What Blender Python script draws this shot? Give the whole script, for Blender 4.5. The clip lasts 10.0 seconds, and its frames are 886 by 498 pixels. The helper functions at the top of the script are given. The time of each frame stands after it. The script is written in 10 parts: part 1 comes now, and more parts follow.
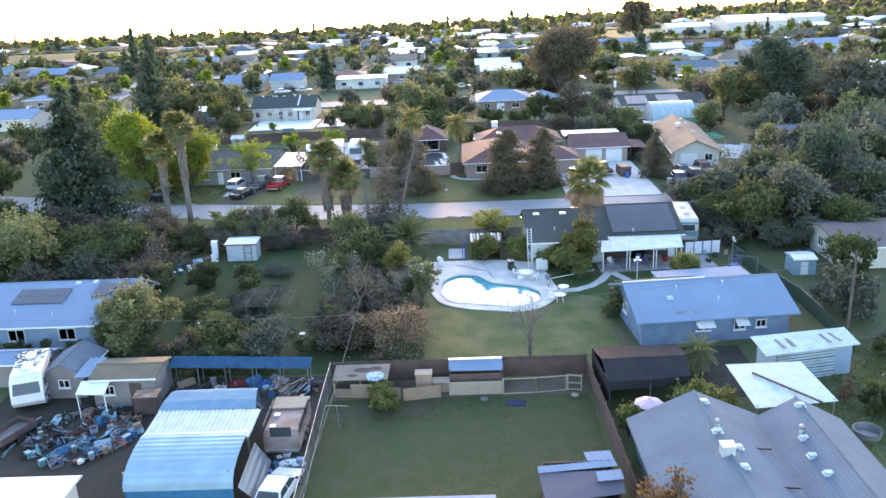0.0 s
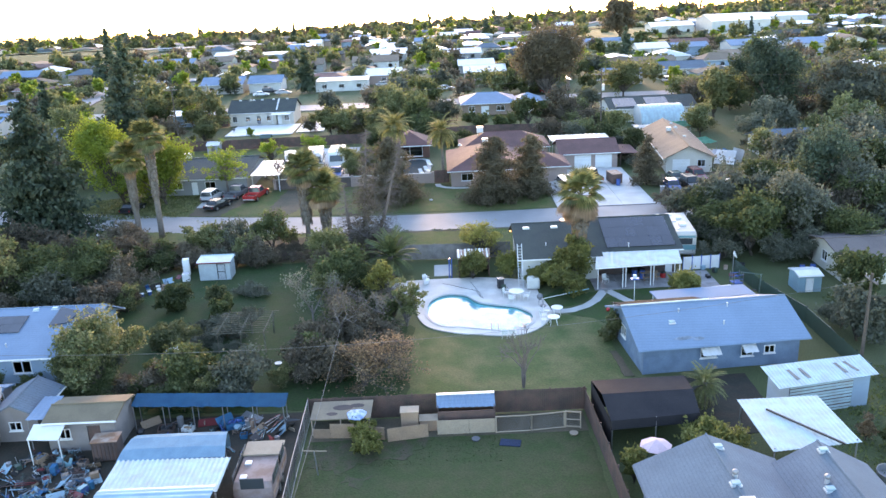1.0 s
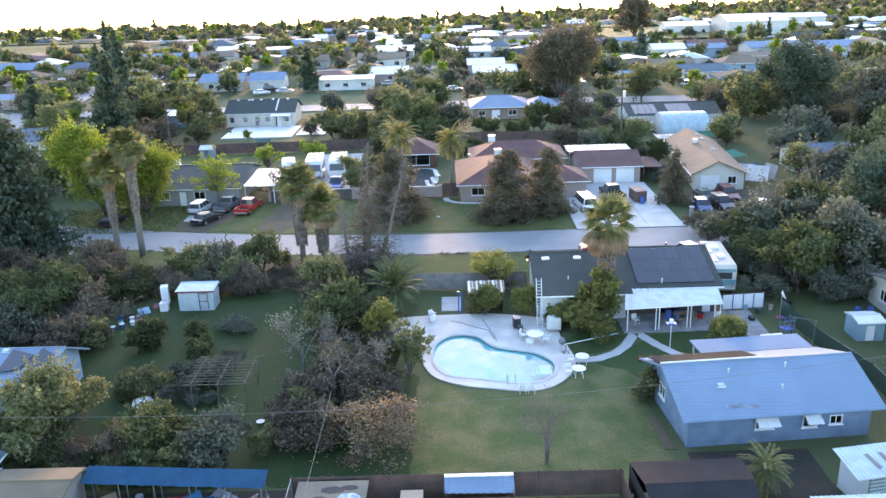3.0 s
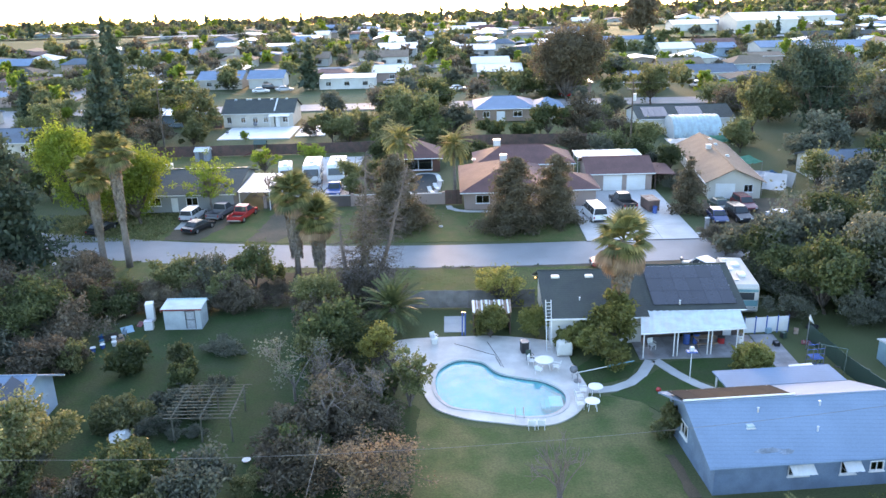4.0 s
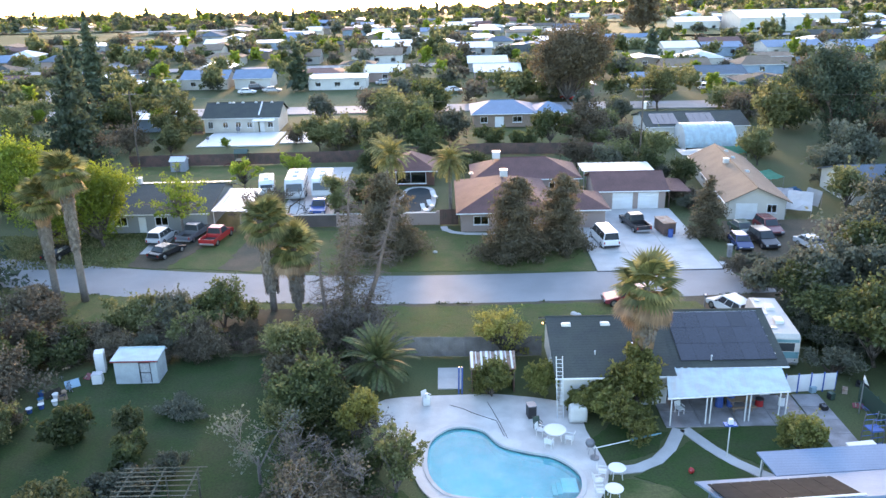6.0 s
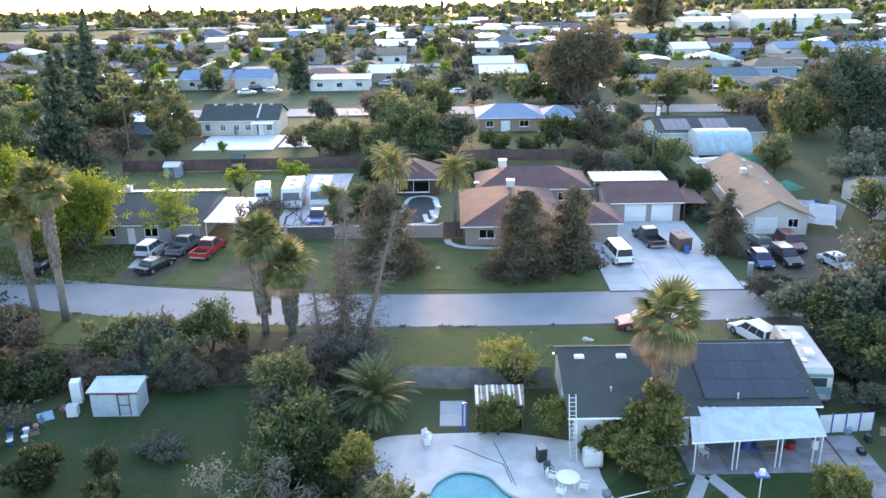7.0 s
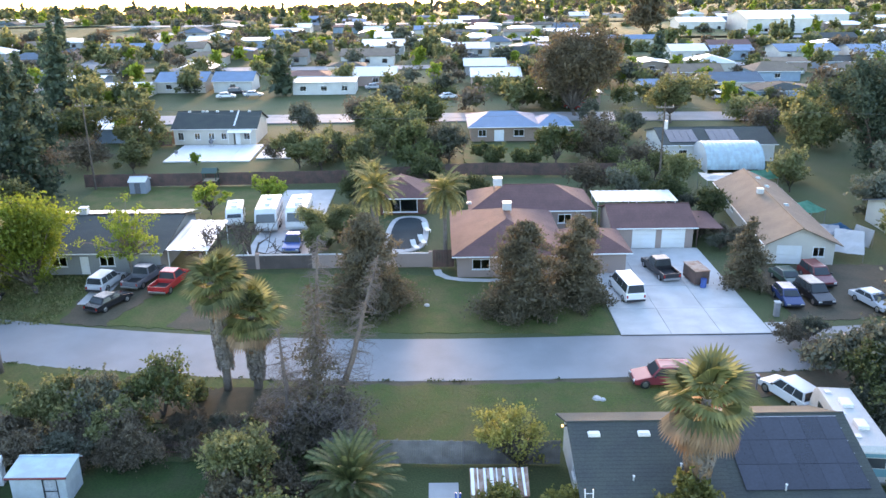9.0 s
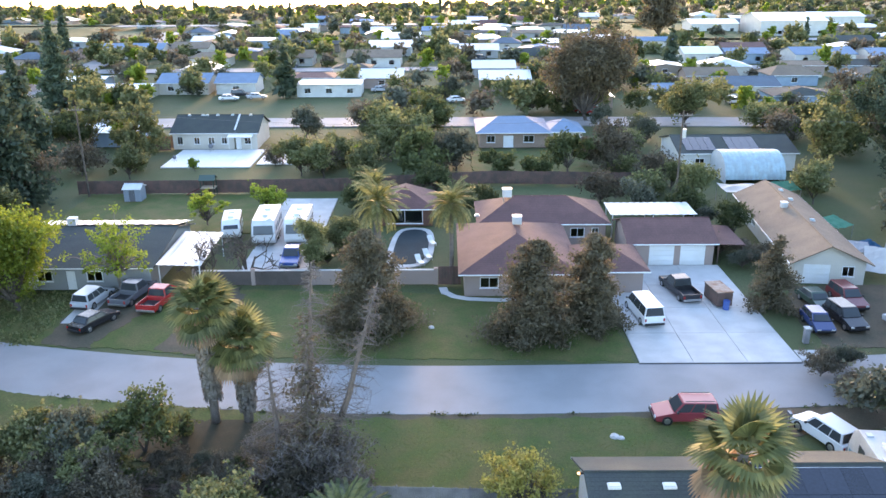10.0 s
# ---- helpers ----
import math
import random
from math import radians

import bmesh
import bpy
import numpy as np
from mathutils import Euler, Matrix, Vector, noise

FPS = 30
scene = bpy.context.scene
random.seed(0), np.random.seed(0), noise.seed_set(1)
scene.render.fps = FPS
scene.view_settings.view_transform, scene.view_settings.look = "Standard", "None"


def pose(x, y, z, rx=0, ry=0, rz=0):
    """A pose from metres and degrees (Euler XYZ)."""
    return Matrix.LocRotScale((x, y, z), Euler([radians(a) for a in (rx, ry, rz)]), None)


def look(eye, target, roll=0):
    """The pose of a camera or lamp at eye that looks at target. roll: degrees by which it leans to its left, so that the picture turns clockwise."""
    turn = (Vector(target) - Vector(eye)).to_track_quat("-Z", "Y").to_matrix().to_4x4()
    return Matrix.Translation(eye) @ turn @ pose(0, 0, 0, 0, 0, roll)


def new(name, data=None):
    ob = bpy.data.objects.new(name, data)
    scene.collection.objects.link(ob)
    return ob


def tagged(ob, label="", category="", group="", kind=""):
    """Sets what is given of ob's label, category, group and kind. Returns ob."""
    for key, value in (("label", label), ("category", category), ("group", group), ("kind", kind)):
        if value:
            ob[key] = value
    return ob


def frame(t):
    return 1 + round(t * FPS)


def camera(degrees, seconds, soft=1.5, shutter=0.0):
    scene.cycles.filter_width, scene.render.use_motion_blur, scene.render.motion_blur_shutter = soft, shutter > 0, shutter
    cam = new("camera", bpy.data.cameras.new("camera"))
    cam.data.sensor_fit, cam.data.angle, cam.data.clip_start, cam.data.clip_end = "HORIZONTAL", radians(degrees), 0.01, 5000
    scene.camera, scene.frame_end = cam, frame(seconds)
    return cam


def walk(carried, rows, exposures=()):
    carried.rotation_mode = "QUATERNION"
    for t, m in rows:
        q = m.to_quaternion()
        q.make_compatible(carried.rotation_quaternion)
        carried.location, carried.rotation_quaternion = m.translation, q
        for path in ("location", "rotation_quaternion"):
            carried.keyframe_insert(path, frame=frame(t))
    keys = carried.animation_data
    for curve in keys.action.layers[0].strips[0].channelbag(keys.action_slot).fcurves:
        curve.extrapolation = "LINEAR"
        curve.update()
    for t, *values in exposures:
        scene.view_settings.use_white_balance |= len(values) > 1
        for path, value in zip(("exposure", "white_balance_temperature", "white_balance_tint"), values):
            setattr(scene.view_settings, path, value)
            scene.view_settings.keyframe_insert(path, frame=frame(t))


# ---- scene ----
cam = camera(57.0, 10.0, 1.5)
ROWS = [
    (0.0, -0.001, -0.000, 29.675, 71.708, 2.354, 0.588),
    (0.5, -0.092, 2.739, 29.904, 71.591, 2.444, -0.383),
    (1.0, -0.232, 5.238, 29.991, 71.558, 2.439, -0.667),
    (1.5, -0.173, 7.714, 30.072, 71.520, 2.254, -0.498),
    (2.0, -0.217, 10.195, 30.150, 71.407, 2.091, -0.298),
    (2.5, -0.574, 12.734, 30.220, 71.316, 1.873, -0.270),
    (4.0, -0.691, 20.525, 30.474, 70.962, 1.395, 0.133),
    (4.5, -0.794, 23.103, 30.608, 70.803, 1.353, -0.551),
    (5.0, -0.762, 25.843, 30.668, 70.722, 1.354, -0.594),
    (5.5, -0.637, 28.418, 30.788, 70.619, 1.299, -0.419),
    (7.0, -0.576, 36.195, 31.098, 70.391, 0.897, 0.222),
    (7.5, -0.521, 38.799, 31.236, 70.262, 0.835, -0.329),
    (8.0, -0.640, 41.219, 31.282, 70.218, 0.738, -0.674),
    (8.5, -0.811, 43.718, 31.353, 70.210, 0.586, -0.553),
    (9.0, -0.628, 46.254, 31.338, 70.176, 0.564, -0.459),
    (9.5, -0.596, 48.828, 31.219, 70.211, 0.525, -0.178),
    (10.0, -0.510, 51.275, 31.292, 70.174, 0.358, 0.136),
    ]
walk(cam, [(t, pose(x, y, z, rx, ry, rz)) for t, x, y, z, rx, ry, rz in ROWS], [(0.0, 3.97, 8700, 28), (10.0, 3.97, 8700, 28)])

# ---- light ----
SUN_EL, SUN_AZ = 5.0, 0.5
world = bpy.data.worlds.new("sky")
scene.world = world
world.use_nodes = True
wn = world.node_tree
sky = wn.nodes.new("ShaderNodeTexSky")
sky.sky_type, sky.sun_disc = "NISHITA", False
sky.sun_elevation, sky.sun_rotation = radians(SUN_EL), radians(SUN_AZ)
sky.altitude, sky.air_density, sky.dust_density, sky.ozone_density = 100, 1.0, 0.5, 3.0
wn.links.new(sky.outputs[0], wn.nodes["Background"].inputs[0])
wn.nodes["Background"].inputs[1].default_value = 0.15
SUN_WAY = Vector((math.sin(radians(SUN_AZ)) * math.cos(radians(SUN_EL)), math.cos(radians(SUN_AZ)) * math.cos(radians(SUN_EL)), math.sin(radians(SUN_EL))))


def node(kind, *links, **values):
    """A node of the sky, with its first inputs linked or set."""
    n = wn.nodes.new(kind)
    for key, value in values.items():
        setattr(n, key, value)
    for i, v in enumerate(links):
        if isinstance(v, (int, float)):
            n.inputs[i].default_value = v
        elif v is not None:
            wn.links.new(v, n.inputs[i])
    return n


# the hazy glow of the sky round the low sun: a bright core and a wide pale ring
way = node("ShaderNodeTexCoord").outputs["Generated"]
facing = node("ShaderNodeVectorMath", way, operation="DOT_PRODUCT")
facing.inputs[1].default_value = SUN_WAY
angle = node("ShaderNodeMath", node("ShaderNodeMath", facing.outputs["Value"], 0.99999, operation="MINIMUM").outputs[0], operation="ARCCOSINE").outputs[0]
out = wn.nodes["Background"].outputs[0]
for width, strength, colour in ((6.0, 2.5, (1.0, 0.7, 0.32)), (20.0, 0.55, (1.0, 0.88, 0.72))):
    square = node("ShaderNodeMath", node("ShaderNodeMath", angle, radians(width), operation="DIVIDE").outputs[0], 2.0, operation="POWER").outputs[0]
    fall = node("ShaderNodeMath", math.e, node("ShaderNodeMath", square, -1.0, operation="MULTIPLY").outputs[0], operation="POWER").outputs[0]
    ring = node("ShaderNodeBackground", None, node("ShaderNodeMath", fall, strength, operation="MULTIPLY").outputs[0])
    ring.inputs[0].default_value = (*colour, 1)
    out = node("ShaderNodeAddShader", out, ring.outputs[0]).outputs[0]
wn.links.new(out, wn.nodes["World Output"].inputs["Surface"])
sun = new("sun", bpy.data.lights.new("sun", "SUN"))
sun.data.energy, sun.data.angle, sun.data.color = 0.45, radians(10.0), (1.0, 0.74, 0.5)
sun.matrix_world = look((0, 0, 60), Vector((0, 0, 60)) - SUN_WAY)



# ---- materials ----
def mat(name, base, rough=0.8, metal=0.0, var=0.3, size=2.0, fine=0.1, bump=0.3, second=None, amount=0.5, rand=0.0, spec=0.4):
    """Principled surface with stains (size metres), grain (fine metres), an optional second colour in patches and a shade by object."""
    m = bpy.data.materials.new(name)
    m.use_nodes = True
    n, l = m.node_tree.nodes, m.node_tree.links
    b = n["Principled BSDF"]
    b.inputs["Roughness"].default_value, b.inputs["Metallic"].default_value = rough, metal
    b.inputs["Specular IOR Level"].default_value = spec
    geo = n.new("ShaderNodeNewGeometry")
    big, small = n.new("ShaderNodeTexNoise"), n.new("ShaderNodeTexNoise")
    big.inputs["Scale"].default_value, small.inputs["Scale"].default_value = 1.0 / size, 1.0 / fine
    big.inputs["Detail"].default_value, small.inputs["Detail"].default_value = 6, 4
    for t in (big, small):
        l.new(geo.outputs["Position"], t.inputs["Vector"])
    col = None
    ramp = n.new("ShaderNodeMapRange")
    ramp.inputs["From Min"].default_value, ramp.inputs["From Max"].default_value = 0.5 - 0.12, 0.5 + 0.12
    l.new(big.outputs["Fac"], ramp.inputs["Value"])
    mix = n.new("ShaderNodeMix")
    mix.data_type = "RGBA"
    mix.inputs["A"].default_value = (*base, 1)
    mix.inputs["B"].default_value = (*(second or [c * (1 - var) for c in base]), 1)
    scaled = n.new("ShaderNodeMath")
    scaled.operation = "MULTIPLY"
    scaled.inputs[1].default_value = amount
    l.new(ramp.outputs["Result"], scaled.inputs[0])
    l.new(scaled.outputs[0], mix.inputs["Factor"])
    grain = n.new("ShaderNodeMapRange")
    grain.inputs["From Min"].default_value, grain.inputs["From Max"].default_value = 0.25, 0.75
    grain.inputs["To Min"].default_value, grain.inputs["To Max"].default_value = 1 - var, 1 + var
    l.new(small.outputs["Fac"], grain.inputs["Value"])
    hsv = n.new("ShaderNodeHueSaturation")
    l.new(mix.outputs["Result"], hsv.inputs["Color"])
    l.new(grain.outputs["Result"], hsv.inputs["Value"])
    out = hsv.outputs["Color"]
    if rand:
        info = n.new("ShaderNodeObjectInfo")
        r = n.new("ShaderNodeMapRange")
        r.inputs["To Min"].default_value, r.inputs["To Max"].default_value = 1 - rand, 1 + rand
        l.new(info.outputs["Random"], r.inputs["Value"])
        h2 = n.new("ShaderNodeHueSaturation")
        l.new(out, h2.inputs["Color"])
        l.new(r.outputs["Result"], h2.inputs["Value"])
        out = h2.outputs["Color"]
    l.new(out, b.inputs["Base Color"])
    if bump:
        bp = n.new("ShaderNodeBump")
        bp.inputs["Strength"].default_value, bp.inputs["Distance"].default_value = bump, fine * 0.3
        l.new(small.outputs["Fac"], bp.inputs["Height"])
        l.new(bp.outputs["Normal"], b.inputs["Normal"])
    return m


def stripes(m, axis, period, depth=0.5, dark=0.75):
    """Adds courses or seams to a material: a bump and a thin dark joint every period metres along one axis."""
    n, l = m.node_tree.nodes, m.node_tree.links
    b = n["Principled BSDF"]
    geo, sep = n.new("ShaderNodeNewGeometry"), n.new("ShaderNodeSeparateXYZ")
    l.new(geo.outputs["Position"], sep.inputs[0])
    f = n.new("ShaderNodeMath")
    f.operation = "MODULO"
    f.inputs[1].default_value = period
    off = n.new("ShaderNodeMath")
    off.operation = "ADD"
    off.inputs[1].default_value = 500 * period
    l.new(sep.outputs[axis], off.inputs[0])
    l.new(off.outputs[0], f.inputs[0])
    r = n.new("ShaderNodeMapRange")
    r.inputs["From Max"].default_value = period * 0.22
    l.new(f.outputs[0], r.inputs["Value"])
    old = b.inputs["Base Color"].links[0].from_socket
    mx = n.new("ShaderNodeMix")
    mx.data_type, mx.blend_type = "RGBA", "MULTIPLY"
    mx.inputs["Factor"].default_value = 1.0
    l.new(old, mx.inputs["A"])
    g = n.new("ShaderNodeMapRange")
    g.inputs["To Min"].default_value, g.inputs["To Max"].default_value = dark, 1.0
    l.new(r.outputs["Result"], g.inputs["Value"])
    cmb = n.new("ShaderNodeCombineColor")
    for i in range(3):
        l.new(g.outputs["Result"], cmb.inputs[i])
    l.new(cmb.outputs[0], mx.inputs["B"])
    l.new(mx.outputs["Result"], b.inputs["Base Color"])
    bp = n.new("ShaderNodeBump")
    bp.inputs["Strength"].default_value, bp.inputs["Distance"].default_value = depth, 0.02
    l.new(r.outputs["Result"], bp.inputs["Height"])
    if b.inputs["Normal"].links:
        l.new(b.inputs["Normal"].links[0].from_socket, bp.inputs["Normal"])
    l.new(bp.outputs["Normal"], b.inputs["Normal"])
    return m


def leafy(name, base, second, glow=0.45, rough=0.6):
    """Foliage: leaf colour by island and by tree, light shining through."""
    m = bpy.data.materials.new(name)
    m.use_nodes = True
    n, l = m.node_tree.nodes, m.node_tree.links
    n.remove(n["Principled BSDF"])
    geo, info = n.new("ShaderNodeNewGeometry"), n.new("ShaderNodeObjectInfo")
    noi = n.new("ShaderNodeTexNoise")
    noi.inputs["Scale"].default_value, noi.inputs["Detail"].default_value = 0.7, 3
    l.new(geo.outputs["Position"], noi.inputs["Vector"])
    add = n.new("ShaderNodeMath")
    add.operation = "MULTIPLY_ADD"
    add.inputs[1].default_value = 0.6
    l.new(geo.outputs["Random Per Island"], add.inputs[0])
    l.new(noi.outputs["Fac"], add.inputs[2])
    rg = n.new("ShaderNodeMapRange")
    rg.inputs["From Min"].default_value, rg.inputs["From Max"].default_value = 0.4, 1.15
    l.new(add.outputs[0], rg.inputs["Value"])
    mix = n.new("ShaderNodeMix")
    mix.data_type = "RGBA"
    mix.inputs["A"].default_value, mix.inputs["B"].default_value = (*base, 1), (*second, 1)
    l.new(rg.outputs["Result"], mix.inputs["Factor"])
    hsv = n.new("ShaderNodeHueSaturation")
    r = n.new("ShaderNodeMapRange")
    r.inputs["To Min"].default_value, r.inputs["To Max"].default_value = 0.75, 1.25
    l.new(info.outputs["Random"], r.inputs["Value"])
    l.new(r.outputs["Result"], hsv.inputs["Value"])
    l.new(mix.outputs["Result"], hsv.inputs["Color"])
    d, t, mx = n.new("ShaderNodeBsdfDiffuse"), n.new("ShaderNodeBsdfTranslucent"), n.new("ShaderNodeMixShader")
    l.new(hsv.outputs["Color"], d.inputs["Color"])
    l.new(hsv.outputs["Color"], t.inputs["Color"])
    mx.inputs[0].default_value = glow
    l.new(d.outputs[0], mx.inputs[1])
    l.new(t.outputs[0], mx.inputs[2])
    g, top = n.new("ShaderNodeBsdfGlossy"), n.new("ShaderNodeMixShader")
    g.inputs["Color"].default_value, g.inputs["Roughness"].default_value = (0.9, 0.9, 0.85, 1), 0.42
    top.inputs[0].default_value = 0.02
    l.new(mx.outputs[0], top.inputs[1])
    l.new(g.outputs[0], top.inputs[2])
    l.new(top.outputs[0], n["Material Output"].inputs["Surface"])
    return m


def glassy(name, base, rough=0.05, ior=1.45, transmission=1.0):
    m = bpy.data.materials.new(name)
    m.use_nodes = True
    b = m.node_tree.nodes["Principled BSDF"]
    b.inputs["Base Color"].default_value, b.inputs["Roughness"].default_value = (*base, 1), rough
    b.inputs["IOR"].default_value, b.inputs["Transmission Weight"].default_value = ior, transmission
    return m


GRASS = mat("grass", (0.058, 0.078, 0.028), 0.95, var=0.35, size=5.0, fine=0.12, bump=0.8, second=(0.075, 0.082, 0.036), amount=0.7)
LAWN = mat("lawn", (0.019, 0.056, 0.009), 0.95, var=0.3, size=2.2, fine=0.14, bump=0.8, second=(0.036, 0.054, 0.017), amount=0.9)
VERGE = mat("verge grass", (0.053, 0.079, 0.016), 0.95, var=0.3, size=2.2, fine=0.12, bump=0.7, second=(0.1, 0.088, 0.03), amount=0.85)
DARKSIDING = mat("dark brown board siding", (0.1, 0.066, 0.06), 0.85, var=0.2, size=0.8, fine=0.06, bump=0.4, second=(0.07, 0.05, 0.048), amount=0.8)
OLDCONCRETE = mat("old grey concrete", (0.28, 0.27, 0.28), 0.85, var=0.15, size=1.2, fine=0.05, bump=0.3, second=(0.17, 0.16, 0.16), amount=0.8)
DRYLAWN = mat("dry lawn", (0.042, 0.074, 0.017), 0.95, var=0.3, size=2.6, fine=0.16, bump=0.8, second=(0.145, 0.122, 0.055), amount=0.62)
WORN = mat("worn earth in thin grass", (0.066, 0.05, 0.03), 0.95, var=0.3, size=0.8, fine=0.09, bump=0.7, second=(0.038, 0.05, 0.016), amount=1.0)
YARDLAWN = mat("trodden yard lawn", (0.029, 0.05, 0.012), 0.95, var=0.32, size=1.3, fine=0.13, bump=0.8, second=(0.058, 0.054, 0.022), amount=0.7)
ORCHARD = mat("deep garden grass", (0.0145, 0.043, 0.007), 0.95, var=0.4, size=1.9, fine=0.16, bump=0.9, second=(0.03, 0.044, 0.014), amount=0.8)
DIRT = mat("dirt", (0.1, 0.072, 0.047), 0.95, var=0.3, size=2.5, fine=0.09, bump=0.6, second=(0.06, 0.055, 0.035), amount=0.8)
YARDDIRT = mat("trampled dark earth", (0.044, 0.031, 0.022), 0.95, var=0.38, size=1.3, fine=0.09, bump=0.7, second=(0.026, 0.027, 0.02), amount=0.9)
ASPHALT = mat("worn asphalt", (0.25, 0.25, 0.255), 0.75, var=0.16, size=4.0, fine=0.05, bump=0.3, second=(0.19, 0.19, 0.195), amount=0.6)
CONCRETE = mat("concrete", (0.47, 0.46, 0.45), 0.8, var=0.1, size=2.2, fine=0.04, bump=0.2, second=(0.34, 0.33, 0.32), amount=0.6, rand=0.06)
DECK = mat("pool deck concrete", (0.58, 0.55, 0.52), 0.75, var=0.12, size=1.8, fine=0.04, bump=0.2, second=(0.42, 0.39, 0.37), amount=0.7, rand=0.05)
WHITE = mat("white paint", (0.66, 0.67, 0.67), 0.5, var=0.06, size=1.2, fine=0.06, bump=0.1, second=(0.6, 0.58, 0.54), amount=0.5)
WHITEMETAL = mat("white metal sheet", (0.56, 0.575, 0.59), 0.35, 0.0, var=0.06, size=1.0, fine=0.05, bump=0.1, second=(0.5, 0.48, 0.45), amount=0.55, spec=0.6)
CYANMETAL = mat("pale blue painted sheet", (0.2, 0.35, 0.42), 0.45, 0.1, var=0.06, size=1.4, fine=0.06, bump=0.08, second=(0.16, 0.27, 0.33), amount=0.7)
STAINED = mat("white sheet with rust stains", (0.3, 0.44, 0.48), 0.45, 0.0, var=0.07, size=0.9, fine=0.06, bump=0.1, second=(0.25, 0.29, 0.3), amount=0.6)
DEADBARK = mat("weathered dead bark", (0.16, 0.125, 0.11), 0.95, var=0.3, size=0.5, fine=0.06, bump=0.7)
GALV = mat("galvanised steel", (0.55, 0.58, 0.61), 0.45, 0.45, var=0.1, size=1.3, fine=0.07, bump=0.1, second=(0.5, 0.5, 0.5), amount=0.7)
RUST = mat("rusty steel", (0.26, 0.13, 0.08), 0.8, 0.2, var=0.3, size=0.7, fine=0.05, bump=0.4, second=(0.4, 0.3, 0.25), amount=0.9)
STEEL = mat("grey steel", (0.3, 0.3, 0.31), 0.45, 0.7, var=0.1, size=0.6, fine=0.04, bump=0.1)
BLACK = mat("black plastic", (0.025, 0.025, 0.028), 0.5, var=0.2, size=0.5, fine=0.05, bump=0.1)
SHADECLOTH = mat("black shade cloth", (0.024, 0.024, 0.028), 0.85, var=0.25, size=1.5, fine=0.05, bump=0.4, second=(0.032, 0.031, 0.034), amount=0.8, spec=0.05)
FENCEWOOD = mat("dark fence wood", (0.125, 0.068, 0.056), 0.9, var=0.3, size=1.0, fine=0.05, bump=0.5, second=(0.06, 0.045, 0.04), amount=0.8, rand=0.15)
GREYWOOD = mat("weathered grey wood", (0.2, 0.185, 0.18), 0.9, var=0.25, size=0.9, fine=0.05, bump=0.5, second=(0.12, 0.11, 0.105), amount=0.8, rand=0.15)
PLY = mat("plywood", (0.31, 0.2, 0.135), 0.85, var=0.2, size=0.8, fine=0.06, bump=0.2, second=(0.22, 0.14, 0.1), amount=0.6, rand=0.12)
PALEWOOD = mat("pale timber", (0.33, 0.25, 0.185), 0.85, var=0.2, size=0.5, fine=0.05, bump=0.3)
BARK = mat("bark", (0.11, 0.085, 0.07), 0.95, var=0.35, size=0.5, fine=0.06, bump=0.9, second=(0.06, 0.05, 0.042), amount=0.8)
PALEBARK = mat("pale dead bark", (0.19, 0.155, 0.14), 0.95, var=0.3, size=0.5, fine=0.06, bump=0.7)
PALMBARK = mat("palm trunk", (0.17, 0.14, 0.12), 0.95, var=0.3, size=0.4, fine=0.08, bump=0.9)
STUCCO = mat("pale stucco", (0.52, 0.48, 0.42), 0.9, var=0.07, size=1.8, fine=0.04, bump=0.3, second=(0.44, 0.4, 0.36), amount=0.5)
PINKSTUCCO = mat("dusty pink stucco", (0.33, 0.24, 0.21), 0.9, var=0.1, size=1.8, fine=0.04, bump=0.3)
BLUESTUCCO = mat("pale blue stucco", (0.23, 0.33, 0.41), 0.9, var=0.1, size=1.6, fine=0.04, bump=0.3, second=(0.17, 0.25, 0.32), amount=0.6)
WHITESTUCCO = mat("white stucco", (0.52, 0.52, 0.5), 0.9, var=0.1, size=1.5, fine=0.05, bump=0.3, second=(0.44, 0.43, 0.41), amount=0.5)
GREYSHINGLE = stripes(mat("blue grey shingles", (0.108, 0.146, 0.182), 0.9, var=0.16, size=2.0, fine=0.12, bump=0.4, second=(0.1, 0.12, 0.145), amount=0.7, spec=0.15), 1, 0.28)
GREYSHINGLE_RIDGE = stripes(mat("blue grey shingles along the ridge", (0.12, 0.16, 0.195), 0.9, var=0.14, size=2.0, fine=0.1, bump=0.4, second=(0.1, 0.132, 0.162), amount=0.7, spec=0.15), 0, 0.2, 0.4, 0.84)
PALESHINGLE = stripes(mat("pale blue grey roofing", (0.128, 0.21, 0.3), 0.75, var=0.08, size=2.0, fine=0.1, bump=0.3, second=(0.105, 0.175, 0.25), amount=0.6), 1, 0.28, 0.3, 0.88)
DARKSHINGLE = stripes(mat("charcoal green shingles", (0.038, 0.047, 0.047), 0.88, var=0.2, size=1.8, fine=0.12, bump=0.5, second=(0.052, 0.064, 0.055), amount=0.6), 1, 0.28)
BROWNSHINGLE = stripes(mat("red brown shingles", (0.155, 0.072, 0.066), 0.85, var=0.2, size=1.8, fine=0.12, bump=0.5, second=(0.115, 0.055, 0.052), amount=0.8), 1, 0.28)
TANSHINGLE = stripes(mat("tan shingles", (0.21, 0.15, 0.11), 0.9, var=0.18, size=1.8, fine=0.12, bump=0.5, second=(0.165, 0.118, 0.09), amount=0.7), 1, 0.28)
BROWNROOF = mat("brown rolled roofing", (0.155, 0.122, 0.082), 0.9, var=0.15, size=1.2, fine=0.06, bump=0.3, second=(0.12, 0.095, 0.065), amount=0.7)
TANROOF = mat("tan rolled roofing", (0.25, 0.18, 0.125), 0.9, var=0.15, size=1.2, fine=0.06, bump=0.3, second=(0.17, 0.13, 0.1), amount=0.7)
